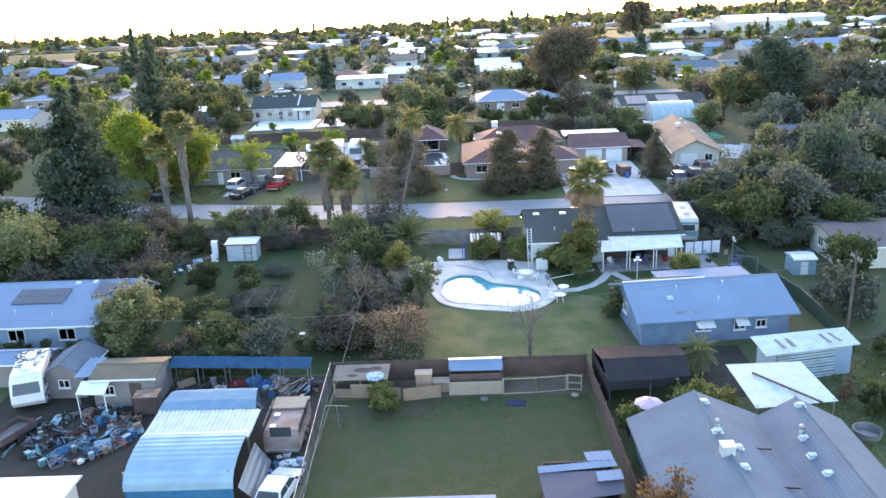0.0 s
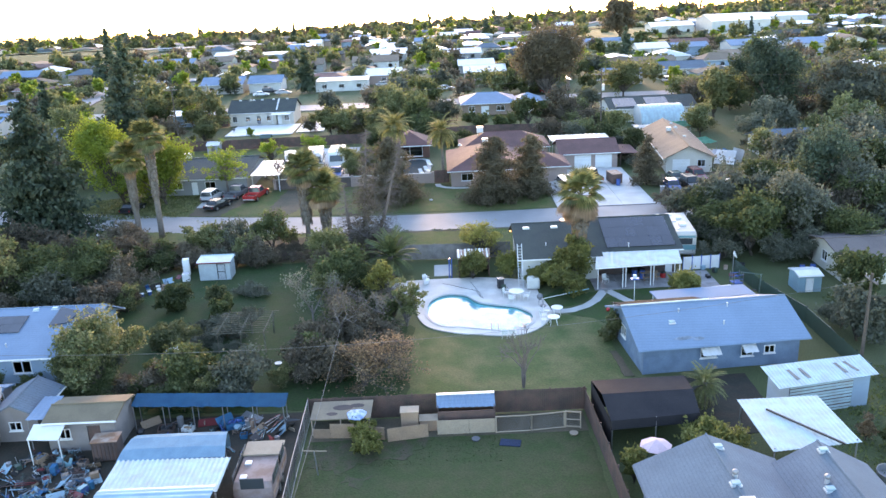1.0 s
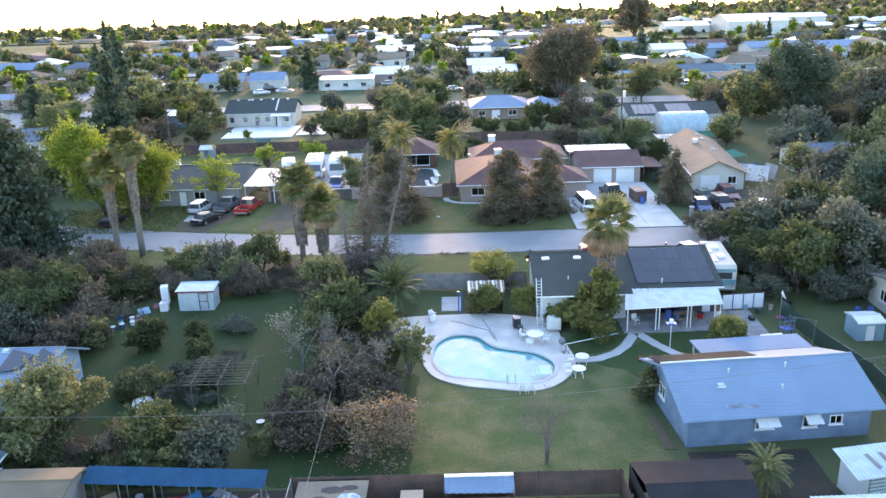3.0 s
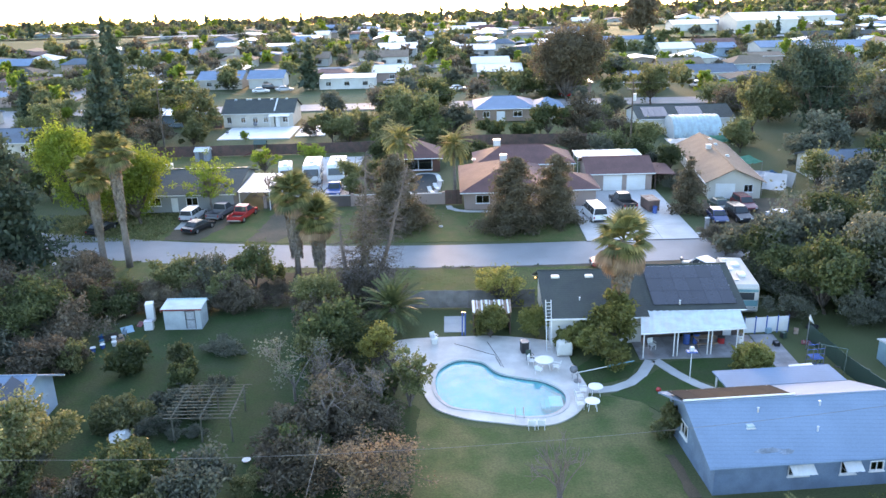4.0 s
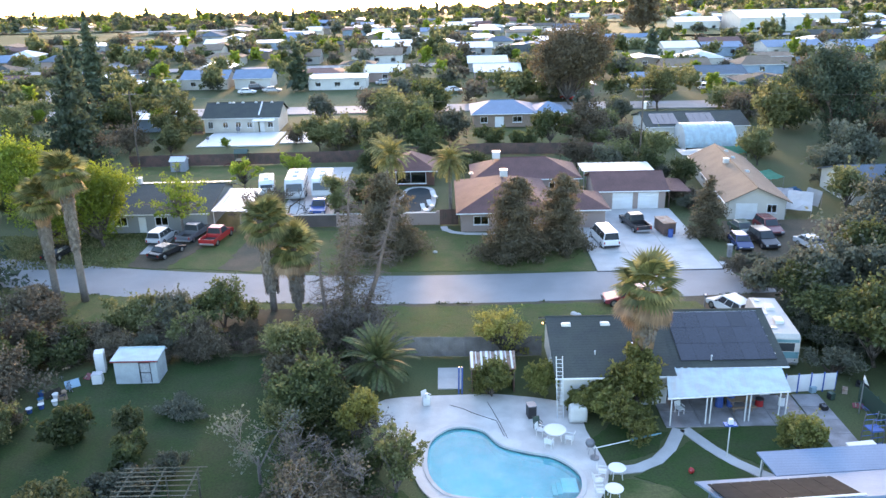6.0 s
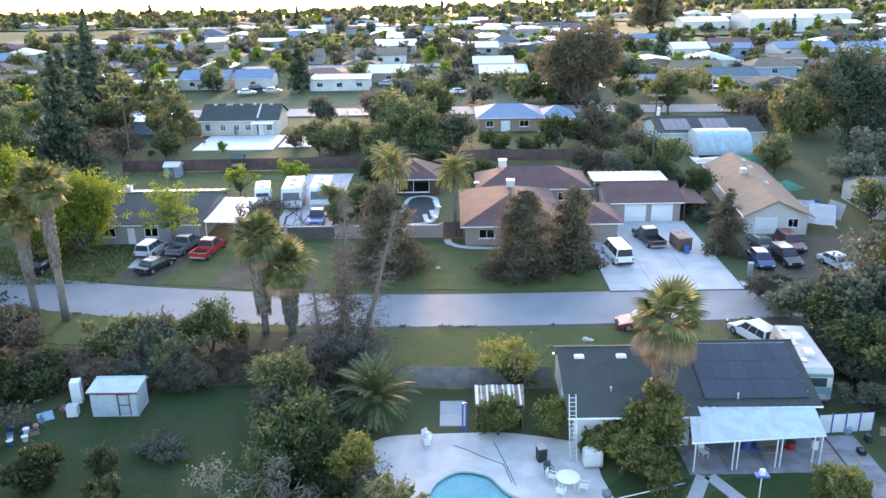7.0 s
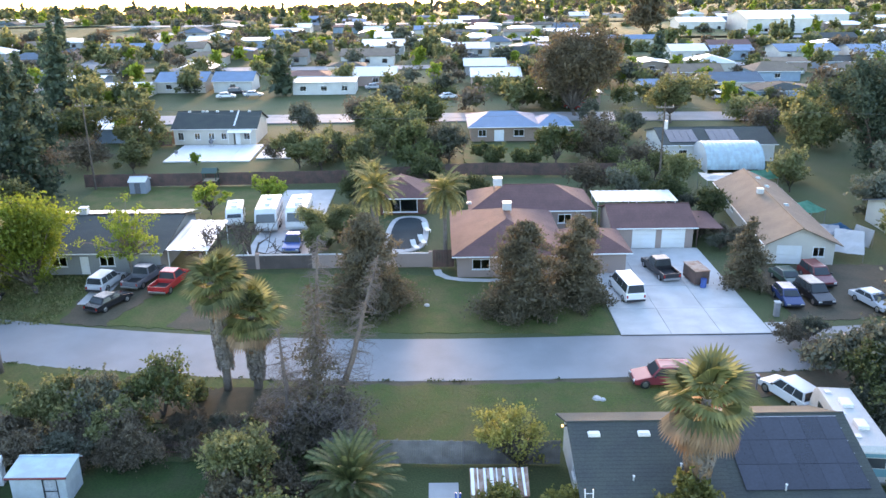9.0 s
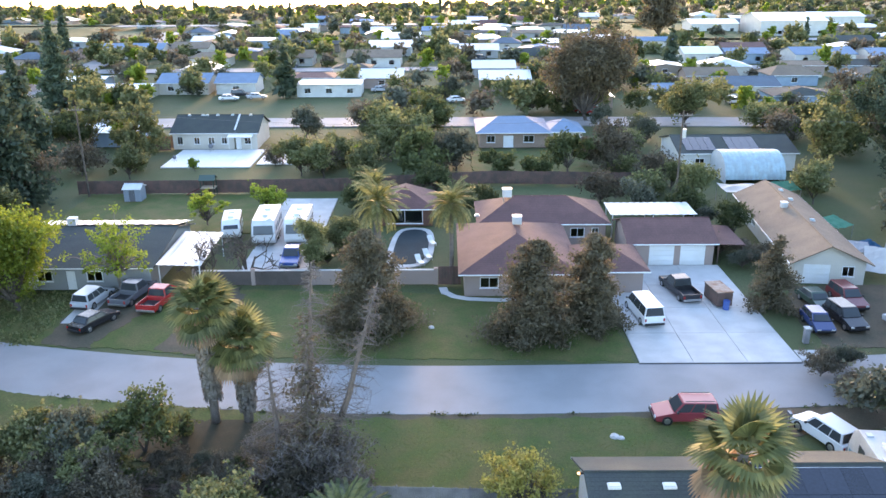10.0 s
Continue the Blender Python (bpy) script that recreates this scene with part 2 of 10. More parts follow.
BLUETARP = mat("blue tarp", (0.006, 0.13, 0.235), 0.7, var=0.15, size=0.8, fine=0.06, bump=0.3, second=(0.008, 0.1, 0.2), amount=0.7, spec=0.15)
SHEDWALL = mat("dull pinkish stucco", (0.22, 0.195, 0.19), 0.9, var=0.14, size=1.0, fine=0.05, bump=0.3, second=(0.15, 0.13, 0.125), amount=0.6)
SOLAR = mat("solar cell", (0.02, 0.024, 0.035), 0.22, var=0.2, size=0.9, fine=0.15, bump=0.0, rand=0.2, spec=0.6)
HEATER = mat("black pool heater mat", (0.018, 0.021, 0.023), 0.9, var=0.2, size=0.6, fine=0.05, bump=0.3, second=(0.026, 0.028, 0.029), amount=0.7, spec=0.05)
GLASS = glassy("window glass", (0.75, 0.8, 0.82), 0.03)
CARGLASS = glassy("car glass", (0.05, 0.06, 0.065), 0.04, transmission=0.2)
WATER = glassy("pool water", (0.5, 0.93, 0.93), 0.02, 1.33)
POOLTILE = mat("turquoise pool plaster", (0.02, 0.52, 0.57), 0.6, var=0.08, size=1.5, fine=0.1, bump=0.05, second=(0.2, 0.6, 0.66), amount=0.6)
POOLBAND = mat("blue waterline tile", (0.03, 0.14, 0.16), 0.3, var=0.2, size=0.4, fine=0.1, bump=0.1)
TYRE = mat("tyre rubber", (0.02, 0.02, 0.02), 0.8, var=0.2, size=0.3, fine=0.04, bump=0.2)
CHROME = mat("wheel alloy", (0.5, 0.5, 0.51), 0.3, 0.9, var=0.08, size=0.3, fine=0.04, bump=0.0)
LAMPGLASS = mat("lamp lens", (0.6, 0.6, 0.58), 0.15, var=0.05, size=0.2, fine=0.03, bump=0.0)
REDLENS = mat("tail lamp lens", (0.4, 0.02, 0.015), 0.2, var=0.05, size=0.2, fine=0.03, bump=0.0)
PAINTS = {k: mat(k + " car paint", c, 0.22, 0.0, var=0.04, size=1.0, fine=0.05, bump=0.0, spec=0.6) for k, c in {
    "red": (0.46, 0.03, 0.03), "white": (0.68, 0.68, 0.68), "silver": (0.42, 0.43, 0.45), "black": (0.018, 0.018, 0.021), "grey": (0.12, 0.125, 0.14),
    "blue": (0.03, 0.1, 0.3), "green": (0.04, 0.075, 0.06), "maroon": (0.2, 0.035, 0.035), "tan": (0.42, 0.36, 0.28), "teal": (0.09, 0.25, 0.28), "faded red": (0.3, 0.045, 0.055), "navy": (0.025, 0.05, 0.14)}.items()}
L_DARK = leafy("dark conifer needles", (0.039, 0.065, 0.046), (0.072, 0.104, 0.065), 0.35)
L_PINE = leafy("olive conifer needles", (0.088, 0.078, 0.05), (0.155, 0.125, 0.082), 0.4)
L_GREEN = leafy("green leaves", (0.046, 0.068, 0.028), (0.098, 0.116, 0.046), 0.45)
L_GREY = leafy("grey green leaves", (0.07, 0.082, 0.06), (0.135, 0.145, 0.108), 0.4)
L_YELLOW = leafy("yellow green leaves", (0.11, 0.165, 0.02), (0.23, 0.3, 0.045), 0.5)
L_OLIVE = leafy("olive leaves", (0.08, 0.1, 0.04), (0.2, 0.205, 0.095), 0.5)
L_RUST = leafy("rust brown leaves", (0.125, 0.088, 0.06), (0.29, 0.185, 0.105), 0.4)
L_BROWN = leafy("dry brown twigs", (0.078, 0.064, 0.046), (0.155, 0.128, 0.092), 0.35)
L_PALM = leafy("palm frond green", (0.075, 0.092, 0.034), (0.25, 0.245, 0.1), 0.5)
L_DEAD = leafy("dead palm frond", (0.2, 0.122, 0.075), (0.37, 0.23, 0.14), 0.35)
L_TIPS = leafy("green leaves with pale tips", (0.05, 0.075, 0.025), (0.2, 0.2, 0.1), 0.45)
L_THATCH = leafy("weathered palm thatch", (0.12, 0.1, 0.082), (0.23, 0.195, 0.165), 0.2)
L_ORANGE = leafy("autumn orange leaves", (0.16, 0.085, 0.04), (0.28, 0.15, 0.06), 0.4)
L_LAWN = leafy("lawn blades", (0.12, 0.155, 0.05), (0.19, 0.21, 0.07), 0.5)
L_GOLD = leafy("golden olive leaves", (0.095, 0.112, 0.03), (0.225, 0.215, 0.07), 0.5)
L_DATE = leafy("date palm frond", (0.045, 0.07, 0.03), (0.13, 0.155, 0.065), 0.4)
L_LIME = leafy("flowering yellow shrub", (0.14, 0.135, 0.035), (0.28, 0.255, 0.075), 0.45)


# ---- helpers of this scene ----
def thing(name, label, category, x=0.0, y=0.0, z=0.0, rz=0.0, group="", kind=""):
    ob = new(name)
    ob.empty_display_size = 0.3
    ob.matrix_basis = pose(x, y, z, 0, 0, rz)
    return tagged(ob, label, category, group, kind)


def part(name, bm, material, parent, label="", smooth=False, kind=""):
    me = bpy.data.meshes.new(name)
    bm.normal_update()
    bm.to_mesh(me)
    bm.free()
    me.materials.append(material)
    if smooth:
        me.polygons.foreach_set("use_smooth", [True] * len(me.polygons))
    ob = new(name, me)
    ob.parent = parent
    return tagged(ob, label, kind=kind)


def solid(name, bm, material, label, category, kind="", group=""):
    ob = part(name, bm, material, None)
    return tagged(ob, label, category, group, kind)


def B():
    return bmesh.new()


def box(bm, x0, x1, y0, y1, z0, z1, bevel=0.0, m=None):
    vs = [bm.verts.new((x, y, z)) for z in (z0, z1) for y in (y0, y1) for x in (x0, x1)]
    fs = [bm.faces.new([vs[i] for i in f]) for f in ((0, 2, 3, 1), (4, 5, 7, 6), (0, 1, 5, 4), (2, 6, 7, 3), (0, 4, 6, 2), (1, 3, 7, 5))]
    if m is not None:
        bmesh.ops.transform(bm, matrix=m, verts=vs)
    if bevel:
        es = list({e for f in fs for e in f.edges})
        bmesh.ops.bevel(bm, geom=es, offset=bevel, segments=2, affect="EDGES", profile=0.6)
    return bm


def cyl(bm, p, q, r, r2=None, n=8, caps=True):
    p, q = Vector(p), Vector(q)
    r2 = r if r2 is None else r2
    d = (q - p).normalized()
    a = d.orthogonal().normalized()
    b = d.cross(a)
    ring = lambda c, s: [bm.verts.new(c + (a * math.cos(2 * math.pi * i / n) + b * math.sin(2 * math.pi * i / n)) * s) for i in range(n)]
    u, v = ring(p, r), ring(q, r2)
    for i in range(n):
        bm.faces.new((u[i], u[(i + 1) % n], v[(i + 1) % n], v[i]))
    if caps:
        bm.faces.new(u[::-1])
        bm.faces.new(v)
    return bm


def slab(bm, pts, z0, z1):
    """An upright prism on a flat outline."""
    lo, hi = [bm.verts.new((*p, z0)) for p in pts], [bm.verts.new((*p, z1)) for p in pts]
    n = len(pts)
    bm.faces.new(lo[::-1])
    top = bm.faces.new(hi)
    for i in range(n):
        bm.faces.new((lo[i], lo[(i + 1) % n], hi[(i + 1) % n], hi[i]))
    bmesh.ops.recalc_face_normals(bm, faces=bm.faces)
    bmesh.ops.triangulate(bm, faces=[f for f in bm.faces if len(f.verts) > 4])
    return bm


def plate(bm, quad, thick):
    """A flat sheet on four corners, with thickness downwards."""
    up = [bm.verts.new(p) for p in quad]
    lo = [bm.verts.new(Vector(p) - Vector((0, 0, thick))) for p in quad]
    bm.faces.new(up)
    bm.faces.new(lo[::-1])
    for i in range(4):
        bm.faces.new((lo[i], lo[(i + 1) % 4], up[(i + 1) % 4], up[i]))
    bmesh.ops.recalc_face_normals(bm, faces=bm.faces)
    return bm


def corrugated(bm, quad, pitch=0.25, depth=0.04, thick=0.02):
    """A ribbed sheet on corners a b c d: ribs run from ab to dc, side by side from a to b."""
    a, b, c, d = [Vector(p) for p in quad]
    n = max(2, int((b - a).length / pitch) * 2)
    rows = []
    for k in range(n + 1):
        u = k / n
        h = Vector((0, 0, depth if k % 4 in (0, 1) else 0))
        rows.append([bm.verts.new(a.lerp(b, u) + h), bm.verts.new(d.lerp(c, u) + h), bm.verts.new(d.lerp(c, u) + h - Vector((0, 0, thick))), bm.verts.new(a.lerp(b, u) + h - Vector((0, 0, thick)))])
    for r, s in zip(rows, rows[1:]):
        for i in range(4):
            bm.faces.new((r[i], s[i], s[(i + 1) % 4], r[(i + 1) % 4]))
    bm.faces.new(rows[0])
    bm.faces.new(rows[-1][::-1])
    bmesh.ops.recalc_face_normals(bm, faces=bm.faces)
    return bm


def outline(points, n=5):
    """A smooth closed line through points."""
    out, k = [], len(points)
    for i in range(k):
        p0, p1, p2, p3 = [Vector(points[(i + j) % k]) for j in (-1, 0, 1, 2)]
        for s in range(n):
            t = s / n
            out.append(0.5 * ((2 * p1) + (p2 - p0) * t + (2 * p0 - 5 * p1 + 4 * p2 - p3) * t * t + (3 * p1 - p0 - 3 * p2 + p3) * t ** 3))
    return [(p.x, p.y) for p in out]


def ring_fill(bm, outer, inner, z):
    """A flat face between two outlines."""
    es = []
    for line in (outer, inner):
        vs = [bm.verts.new((*p, z)) for p in line]
        es += [bm.edges.new((vs[i], vs[(i + 1) % len(vs)])) for i in range(len(vs))]
    bmesh.ops.triangle_fill(bm, use_beauty=True, use_dissolve=False, edges=es)
    for f in bm.faces:
        if f.normal.z < 0:
            f.normal_flip()
    return bm


def patch(name, pts, z, material, label, category="ground", wobble=0.25, seed=1, kind="structure", thick=0.0):
    """A patch of ground with an uneven edge, laid just over the ground sheet."""
    r = random.Random(seed)
    line = []
    k = len(pts)
    for i in range(k):
        p, q = Vector(pts[i]), Vector(pts[(i + 1) % k])
        m = max(1, min(60, int((q - p).length / 0.4)))
        for s in range(m):
            c = p.lerp(q, s / m)
            n = [1.5 * noise.noise(Vector((c.x * 0.7, c.y * 0.7, seed + 9 * k))) + 0.8 * noise.noise(Vector((c.x * 2.3, c.y * 2.3, seed + 9 * k))) for k in (0, 1)]
            line.append((c.x + wobble * (n[0] + r.uniform(-0.25, 0.25)), c.y + wobble * (n[1] + r.uniform(-0.25, 0.25))))
    bm = B()
    slab(bm, line, z - 0.15, z)
    return solid(name, bm, material, label, category, kind)


# ---- trees ----
def leaf_cloud(name, centres, size, rng, parent, material, stretch=1.6, upright=0.0, axes=None):
    """Many small pointed leaves as one mesh: one rhombus each, at random turns (or along axes)."""
    c = np.asarray(centres, dtype=np.float64)
    n = len(c)
    a = rng.normal(size=(n, 3)) if axes is None else axes + rng.normal(size=(n, 3)) * 0.25
    a[:, 2] *= 1 + upright
    a /= np.linalg.norm(a, axis=1)[:, None]
    b = np.cross(a, rng.normal(size=(n, 3)))
    b /= np.linalg.norm(b, axis=1)[:, None]
    s = (size * rng.uniform(0.6, 1.3, n))[:, None]
    co = np.stack([c - a * s * stretch * 0.5, c + b * s * 0.5, c + a * s * stretch * 0.5, c - b * s * 0.5], 1).reshape(-1, 3)
    me = bpy.data.meshes.new(name)
    me.vertices.add(4 * n)
    me.vertices.foreach_set("co", co.ravel())
    me.loops.add(4 * n)
    me.loops.foreach_set("vertex_index", np.arange(4 * n))
    me.polygons.add(n)
    me.polygons.foreach_set("loop_start", np.arange(0, 4 * n, 4))
    me.update(calc_edges=True)
    me.materials.append(material)
    ob = new(name, me)
    ob.parent = parent
    return ob


def tube(bm, pts, r, n=6, caps=True):
    """One connected tube along points; r may be a list of radii."""
    rs = r if isinstance(r, (list, tuple)) else [r] * len(pts)
    pts = [Vector(p) for p in pts]
    rings = []
    for k, p in enumerate(pts):
        d = (pts[min(k + 1, len(pts) - 1)] - pts[max(k - 1, 0)]).normalized()
        a = d.cross(Vector((0.31, 0.17, 0.93)) if abs(d.z) < 0.9 else Vector((1, 0, 0))).normalized()
        b = d.cross(a)
        rings.append([bm.verts.new(p + (a * math.cos(2 * math.pi * i / n) + b * math.sin(2 * math.pi * i / n)) * rs[k]) for i in range(n)])
    for u, v in zip(rings, rings[1:]):
        for i in range(n):
            bm.faces.new((u[i], u[(i + 1) % n], v[(i + 1) % n], v[i]))
    if caps:
        bm.faces.new(rings[0][::-1])
        bm.faces.new(rings[-1])
    return bm


def limb(bm, p, q, r0, r1, rng, bend=0.12, steps=3, n=6):
    """A crooked tapered limb; returns the points along it."""
    p, q = Vector(p), Vector(q)
    pts = [p]
    length = (q - p).length
    for i in range(1, steps + 1):
        t = i / steps
        j = Vector(rng.normal(size=3)) * bend * length * (0.5 if i < steps else 0.0)
        pts.append(p.lerp(q, t) + j)
    for i in range(steps):
        cyl(bm, pts[i], pts[i + 1], r0 + (r1 - r0) * i / steps, r0 + (r1 - r0) * (i + 1) / steps, n, caps=i in (0, steps - 1))
    return pts


def broadleaf(name, label, h, w, material, seed, clear=0.25, leaves=5000, size=0.3, clumps=26, spread=0.19, bark=None, squash=1.0, group="", twigs=True):
    """A tree or bush: trunk, limbs that reach clumps, and a crown of leaves gathered in the clumps, with gaps."""
    rng = np.random.default_rng(seed)
    ob = thing(name, label, "bush" if clear <= 0.06 else "tree", group=group)
    bm = B()
    fork = Vector((rng.normal() * 0.03 * h, rng.normal() * 0.03 * h, max(0.08, clear) * h))
    r = 0.022 * h + 0.03
    limb(bm, (0, 0, -0.2), fork, r, r * 0.75, rng, 0.06)
    cz, rz = (clear + 1) / 2 * h, (1 - clear) / 2 * h * squash
    pts, done = [], []
    lobes = []
    for k in range(rng.integers(4, 7)):
        an, u = rng.uniform(0, 2 * math.pi), rng.uniform(0.15, 0.6)
        lobes.append((math.cos(an) * w / 2 * u, math.sin(an) * w / 2 * u, cz + rz * rng.uniform(-0.45, 0.5), rng.uniform(0.38, 0.62)))
    lobes.append((0, 0, cz + rz * 0.25, 0.6))
    for k in range(clumps):
        lx, ly, lz_, ls = lobes[rng.integers(len(lobes))]
        d = rng.normal(size=3)
        d /= np.linalg.norm(d)
        u = 0.35 + 0.65 * rng.random() ** 0.5
        c = Vector((lx + d[0] * w / 2 * ls * u, ly + d[1] * w / 2 * ls * u, lz_ + d[2] * rz * ls * u))
        c.z = min(max(c.z, 0.2 if clear <= 0.06 else clear * h * 0.8), h * 0.97)
        mid = fork.lerp(c, 0.55) + Vector((0, 0, 0.03 * h))
        if twigs or k % 2 == 0:
            limb(bm, fork, mid, r * 0.55, r * 0.25, rng, 0.1, 2, 5)
            limb(bm, mid, c, r * 0.25, r * 0.07, rng, 0.12, 2, 4)
        done.append(c)
    per = leaves // clumps
    for c in done:
        k = int(per * rng.uniform(0.55, 1.45))
        s = spread * (w + h * 0.5) / 1.5 * rng.uniform(0.45, 1.3)
        q = rng.normal(size=(k, 3))
        q /= np.linalg.norm(q, axis=1)[:, None] + 1e-9
        q *= (rng.random((k, 1)) ** 0.45) * s
        q[:, 2] *= 0.72
        pts.append(np.array(c) + q)
        for j in range(3):
            d = np.array(c) - np.array((0, 0, cz - 0.2 * rz)) + rng.normal(size=3) * s * 1.2
            d /= np.linalg.norm(d) + 1e-9
            n_ = max(2, k // 14)
            u = rng.random((n_, 1)) * s * rng.uniform(0.9, 1.7)
            pts.append(np.array(c) + d * u + rng.normal(size=(n_, 3)) * 0.07 * s)
    pts = np.concatenate(pts)
    pts[:, 2] = np.maximum(pts[:, 2], 0.05)
    part("trunk", bm, bark or BARK, ob, smooth=True)
    leaf_cloud("crown", pts, size, rng, ob, material)
    return ob


def conifer(name, label, h, w, material, seed, leaves=7000, size=0.28, clear=0.06, bark=None, group="", ragged=0.25, dome=0.0):
    """A conifer: straight trunk, tiers of drooping boughs, needles along the boughs."""
    rng = np.random.default_rng(seed)
    ob = thing(name, label, "tree", group=group)
    bm = B()
    r = 0.017 * h + 0.05
    limb(bm, (0, 0, -0.2), (0, 0, h * 0.98), r, 0.03, rng, 0.012, 5, 7)
    pts, ax = [], []
    tiers = int(h * 2.2)
    boughs = []
    for k in range(tiers):
        t = (k + 0.5) / tiers
        z = h * (clear + (1 - clear) * t)
        reach = w / 2 * ((1 - t) ** (0.75 if dome == 0 else 0.4)) * rng.uniform(1 - ragged * 1.6, 1 + ragged) + 0.12
        for j in range(int(5 + 3 * (1 - t))):
            an = rng.uniform(0, 2 * math.pi)
            L = reach * rng.uniform(0.6, 1.1)
            tip = Vector((math.cos(an) * L, math.sin(an) * L, z - L * rng.uniform(0.02, 0.38) + L * 0.1))
            boughs.append((Vector((0, 0, z)), tip, L))
    total = sum(b[2] for b in boughs)
    for p, q, L in boughs:
        cyl(bm, p, q, 0.012 * h * 0.25 + 0.01, 0.008, 4, False)
        k = max(3, int(leaves * L / total))
        t = rng.random(k) ** 0.7
        c = np.array(p) + t[:, None] * np.array(q - p) + rng.normal(size=(k, 3)) * (0.16 + 0.09 * L) * np.array([1, 1, 0.55])
        pts.append(c)
    part("trunk", bm, bark or BARK, ob)
    leaf_cloud("crown", np.concatenate(pts), size, rng, ob, material, 2.0)
    return ob


def bare_tree(name, label, h, w, seed, material=None, forks=4, depth=5, leaf=None, leaves=0, size=0.18, lean=(0, 0), group="", low=False, floor=0.016):
    """A leafless tree of forking limbs, with a few dry leaves where given."""
    rng = np.random.default_rng(seed)
    ob = thing(name, label, "tree", group=group)
    bm = B()
    tips = []

    def grow(p, d, L, r, k):
        q = p + d * L
        limb(bm, p, q, max(r, floor * 1.4), max(r * 0.6, floor), rng, 0.07, 2, 5 if k > 2 else 3)
        if k == 0:
            tips.append(q)
            return
        for j in range(rng.integers(2, forks)):
            e = (d + Vector(rng.normal(size=3)) * (0.42 + 0.3 * w / h) + Vector((0, 0, 0.12))).normalized()
            grow(p.lerp(q, rng.uniform(0.55, 1.0)), e, L * rng.uniform(0.55, 0.85), r * 0.55, k - 1)
        tips.append(q)

    stems = 4 if low else 1
    for s in range(stems):
        d = Vector((rng.normal() * 0.35 * min(1, 0.15 + w / h) + lean[0], rng.normal() * 0.35 * min(1, 0.15 + w / h) + lean[1], 1)).normalized() if low else Vector((lean[0], lean[1], 1)).normalized()
        grow(Vector((0, 0, -0.1)), d, h * 0.33, 0.018 * h + 0.02, depth)
    part("trunk", bm, material or PALEBARK, ob)
    if leaves:
        t = np.array(tips)
        c = t[rng.integers(0, len(t), leaves)] + rng.normal(size=(leaves, 3)) * 0.04 * h
        c[:, 2] = np.maximum(c[:, 2], 0.1)
        leaf_cloud("crown", c, size, rng, ob, leaf)
    return ob


def dead_pine(name, label, h, seed, lean=(0.0, 0.0), reach=1.8):
    """A bare standing conifer: a leaning trunk with short drooping branches and twigs."""
    rng = np.random.default_rng(seed)
    ob = thing(name, label, "tree")
    bm = B()
    top = Vector((lean[0] * h, lean[1] * h, h))
    limb(bm, (0, 0, -0.2), top, 0.3, 0.04, rng, 0.01, 5, 7)
    for k in range(int(h * 15)):
        t = rng.uniform(0.12, 1.0)
        p = top * t
        an = rng.uniform(0, 2 * math.pi)
        L = reach * (1.15 - t) * rng.uniform(0.4, 1.3) + 0.25
        q = p + Vector((math.cos(an) * L, math.sin(an) * L, -L * rng.uniform(-0.1, 0.5)))
        limb(bm, p, q, 0.035, 0.008, rng, 0.08, 2, 3)
        for j in range(6):
            s = p.lerp(q, rng.uniform(0.35, 1.0))
            e = s + Vector(rng.normal(size=3)) * 0.3 * L
            cyl(bm, s, e, 0.012, 0.004, 3, False)
    part("trunk", bm, DEADBARK, ob, "bare grey trunk with thin dead branches")
    return ob


def fan_leaf(material, dead=False):
    """One fan palm leaf: a stalk and a pleated fan of pointed blades."""
    bm = B()
    cyl(bm, (0, 0, 0), (0.75, 0, 0.02), 0.025, 0.015, 4)
    n = 15
    for k in range(n):
        a = (k / (n - 1) - 0.5) * (2.5 if not dead else 1.7)
        L = 1.15 * (1 - 0.15 * abs(a))
        d, s = Vector((math.cos(a), math.sin(a), 0)), Vector((-math.sin(a), math.cos(a), 0))
        o = Vector((0.72, 0, 0.02))
        tip = o + d * L + Vector((0, 0, -0.28 * L))
        m = o + d * L * 0.55 + Vector((0, 0, 0.02))
        vs = [bm.verts.new(x) for x in (o, m + s * 0.1, tip, m - s * 0.1)]
        mid = bm.verts.new(m + Vector((0, 0, 0.03)))
        bm.faces.new((vs[0], vs[1], mid))
        bm.faces.new((vs[1], vs[2], mid))
        bm.faces.new((vs[2], vs[3], mid))
        bm.faces.new((vs[3], vs[0], mid))
    return bm


def feather_leaf(L=2.6, leaflets=26, droop=0.9, width=0.45):
    """One feather palm leaf: an arching stem with leaflets on both sides."""
    bm = B()
    at = lambda t: Vector((L * t * (1 - 0.18 * t), 0, L * (0.35 * t - droop * 0.55 * t * t)))
    for k in range(6):
        cyl(bm, at(k / 6), at((k + 1) / 6), 0.03 * (1 - k / 7), 0.03 * (1 - (k + 1) / 7), 4, False)
    for k in range(leaflets):
        t = 0.15 + 0.85 * k / leaflets
        p, q = at(t), at(min(1, t + 0.03))
        d = (q - p).normalized()
        for s in (-1, 1):
            l = width * (1.1 - 0.75 * abs(t - 0.45))
            tip = p + Vector((d.x * l * 0.5, s * l, d.z * l * 0.5 - 0.3 * l))
            w = d * 0.035
            bm.faces.new([bm.verts.new(x) for x in (p - w, p.lerp(tip, 0.5) - w, tip, p.lerp(tip, 0.5) + w)])
    return bm


FROND = {}


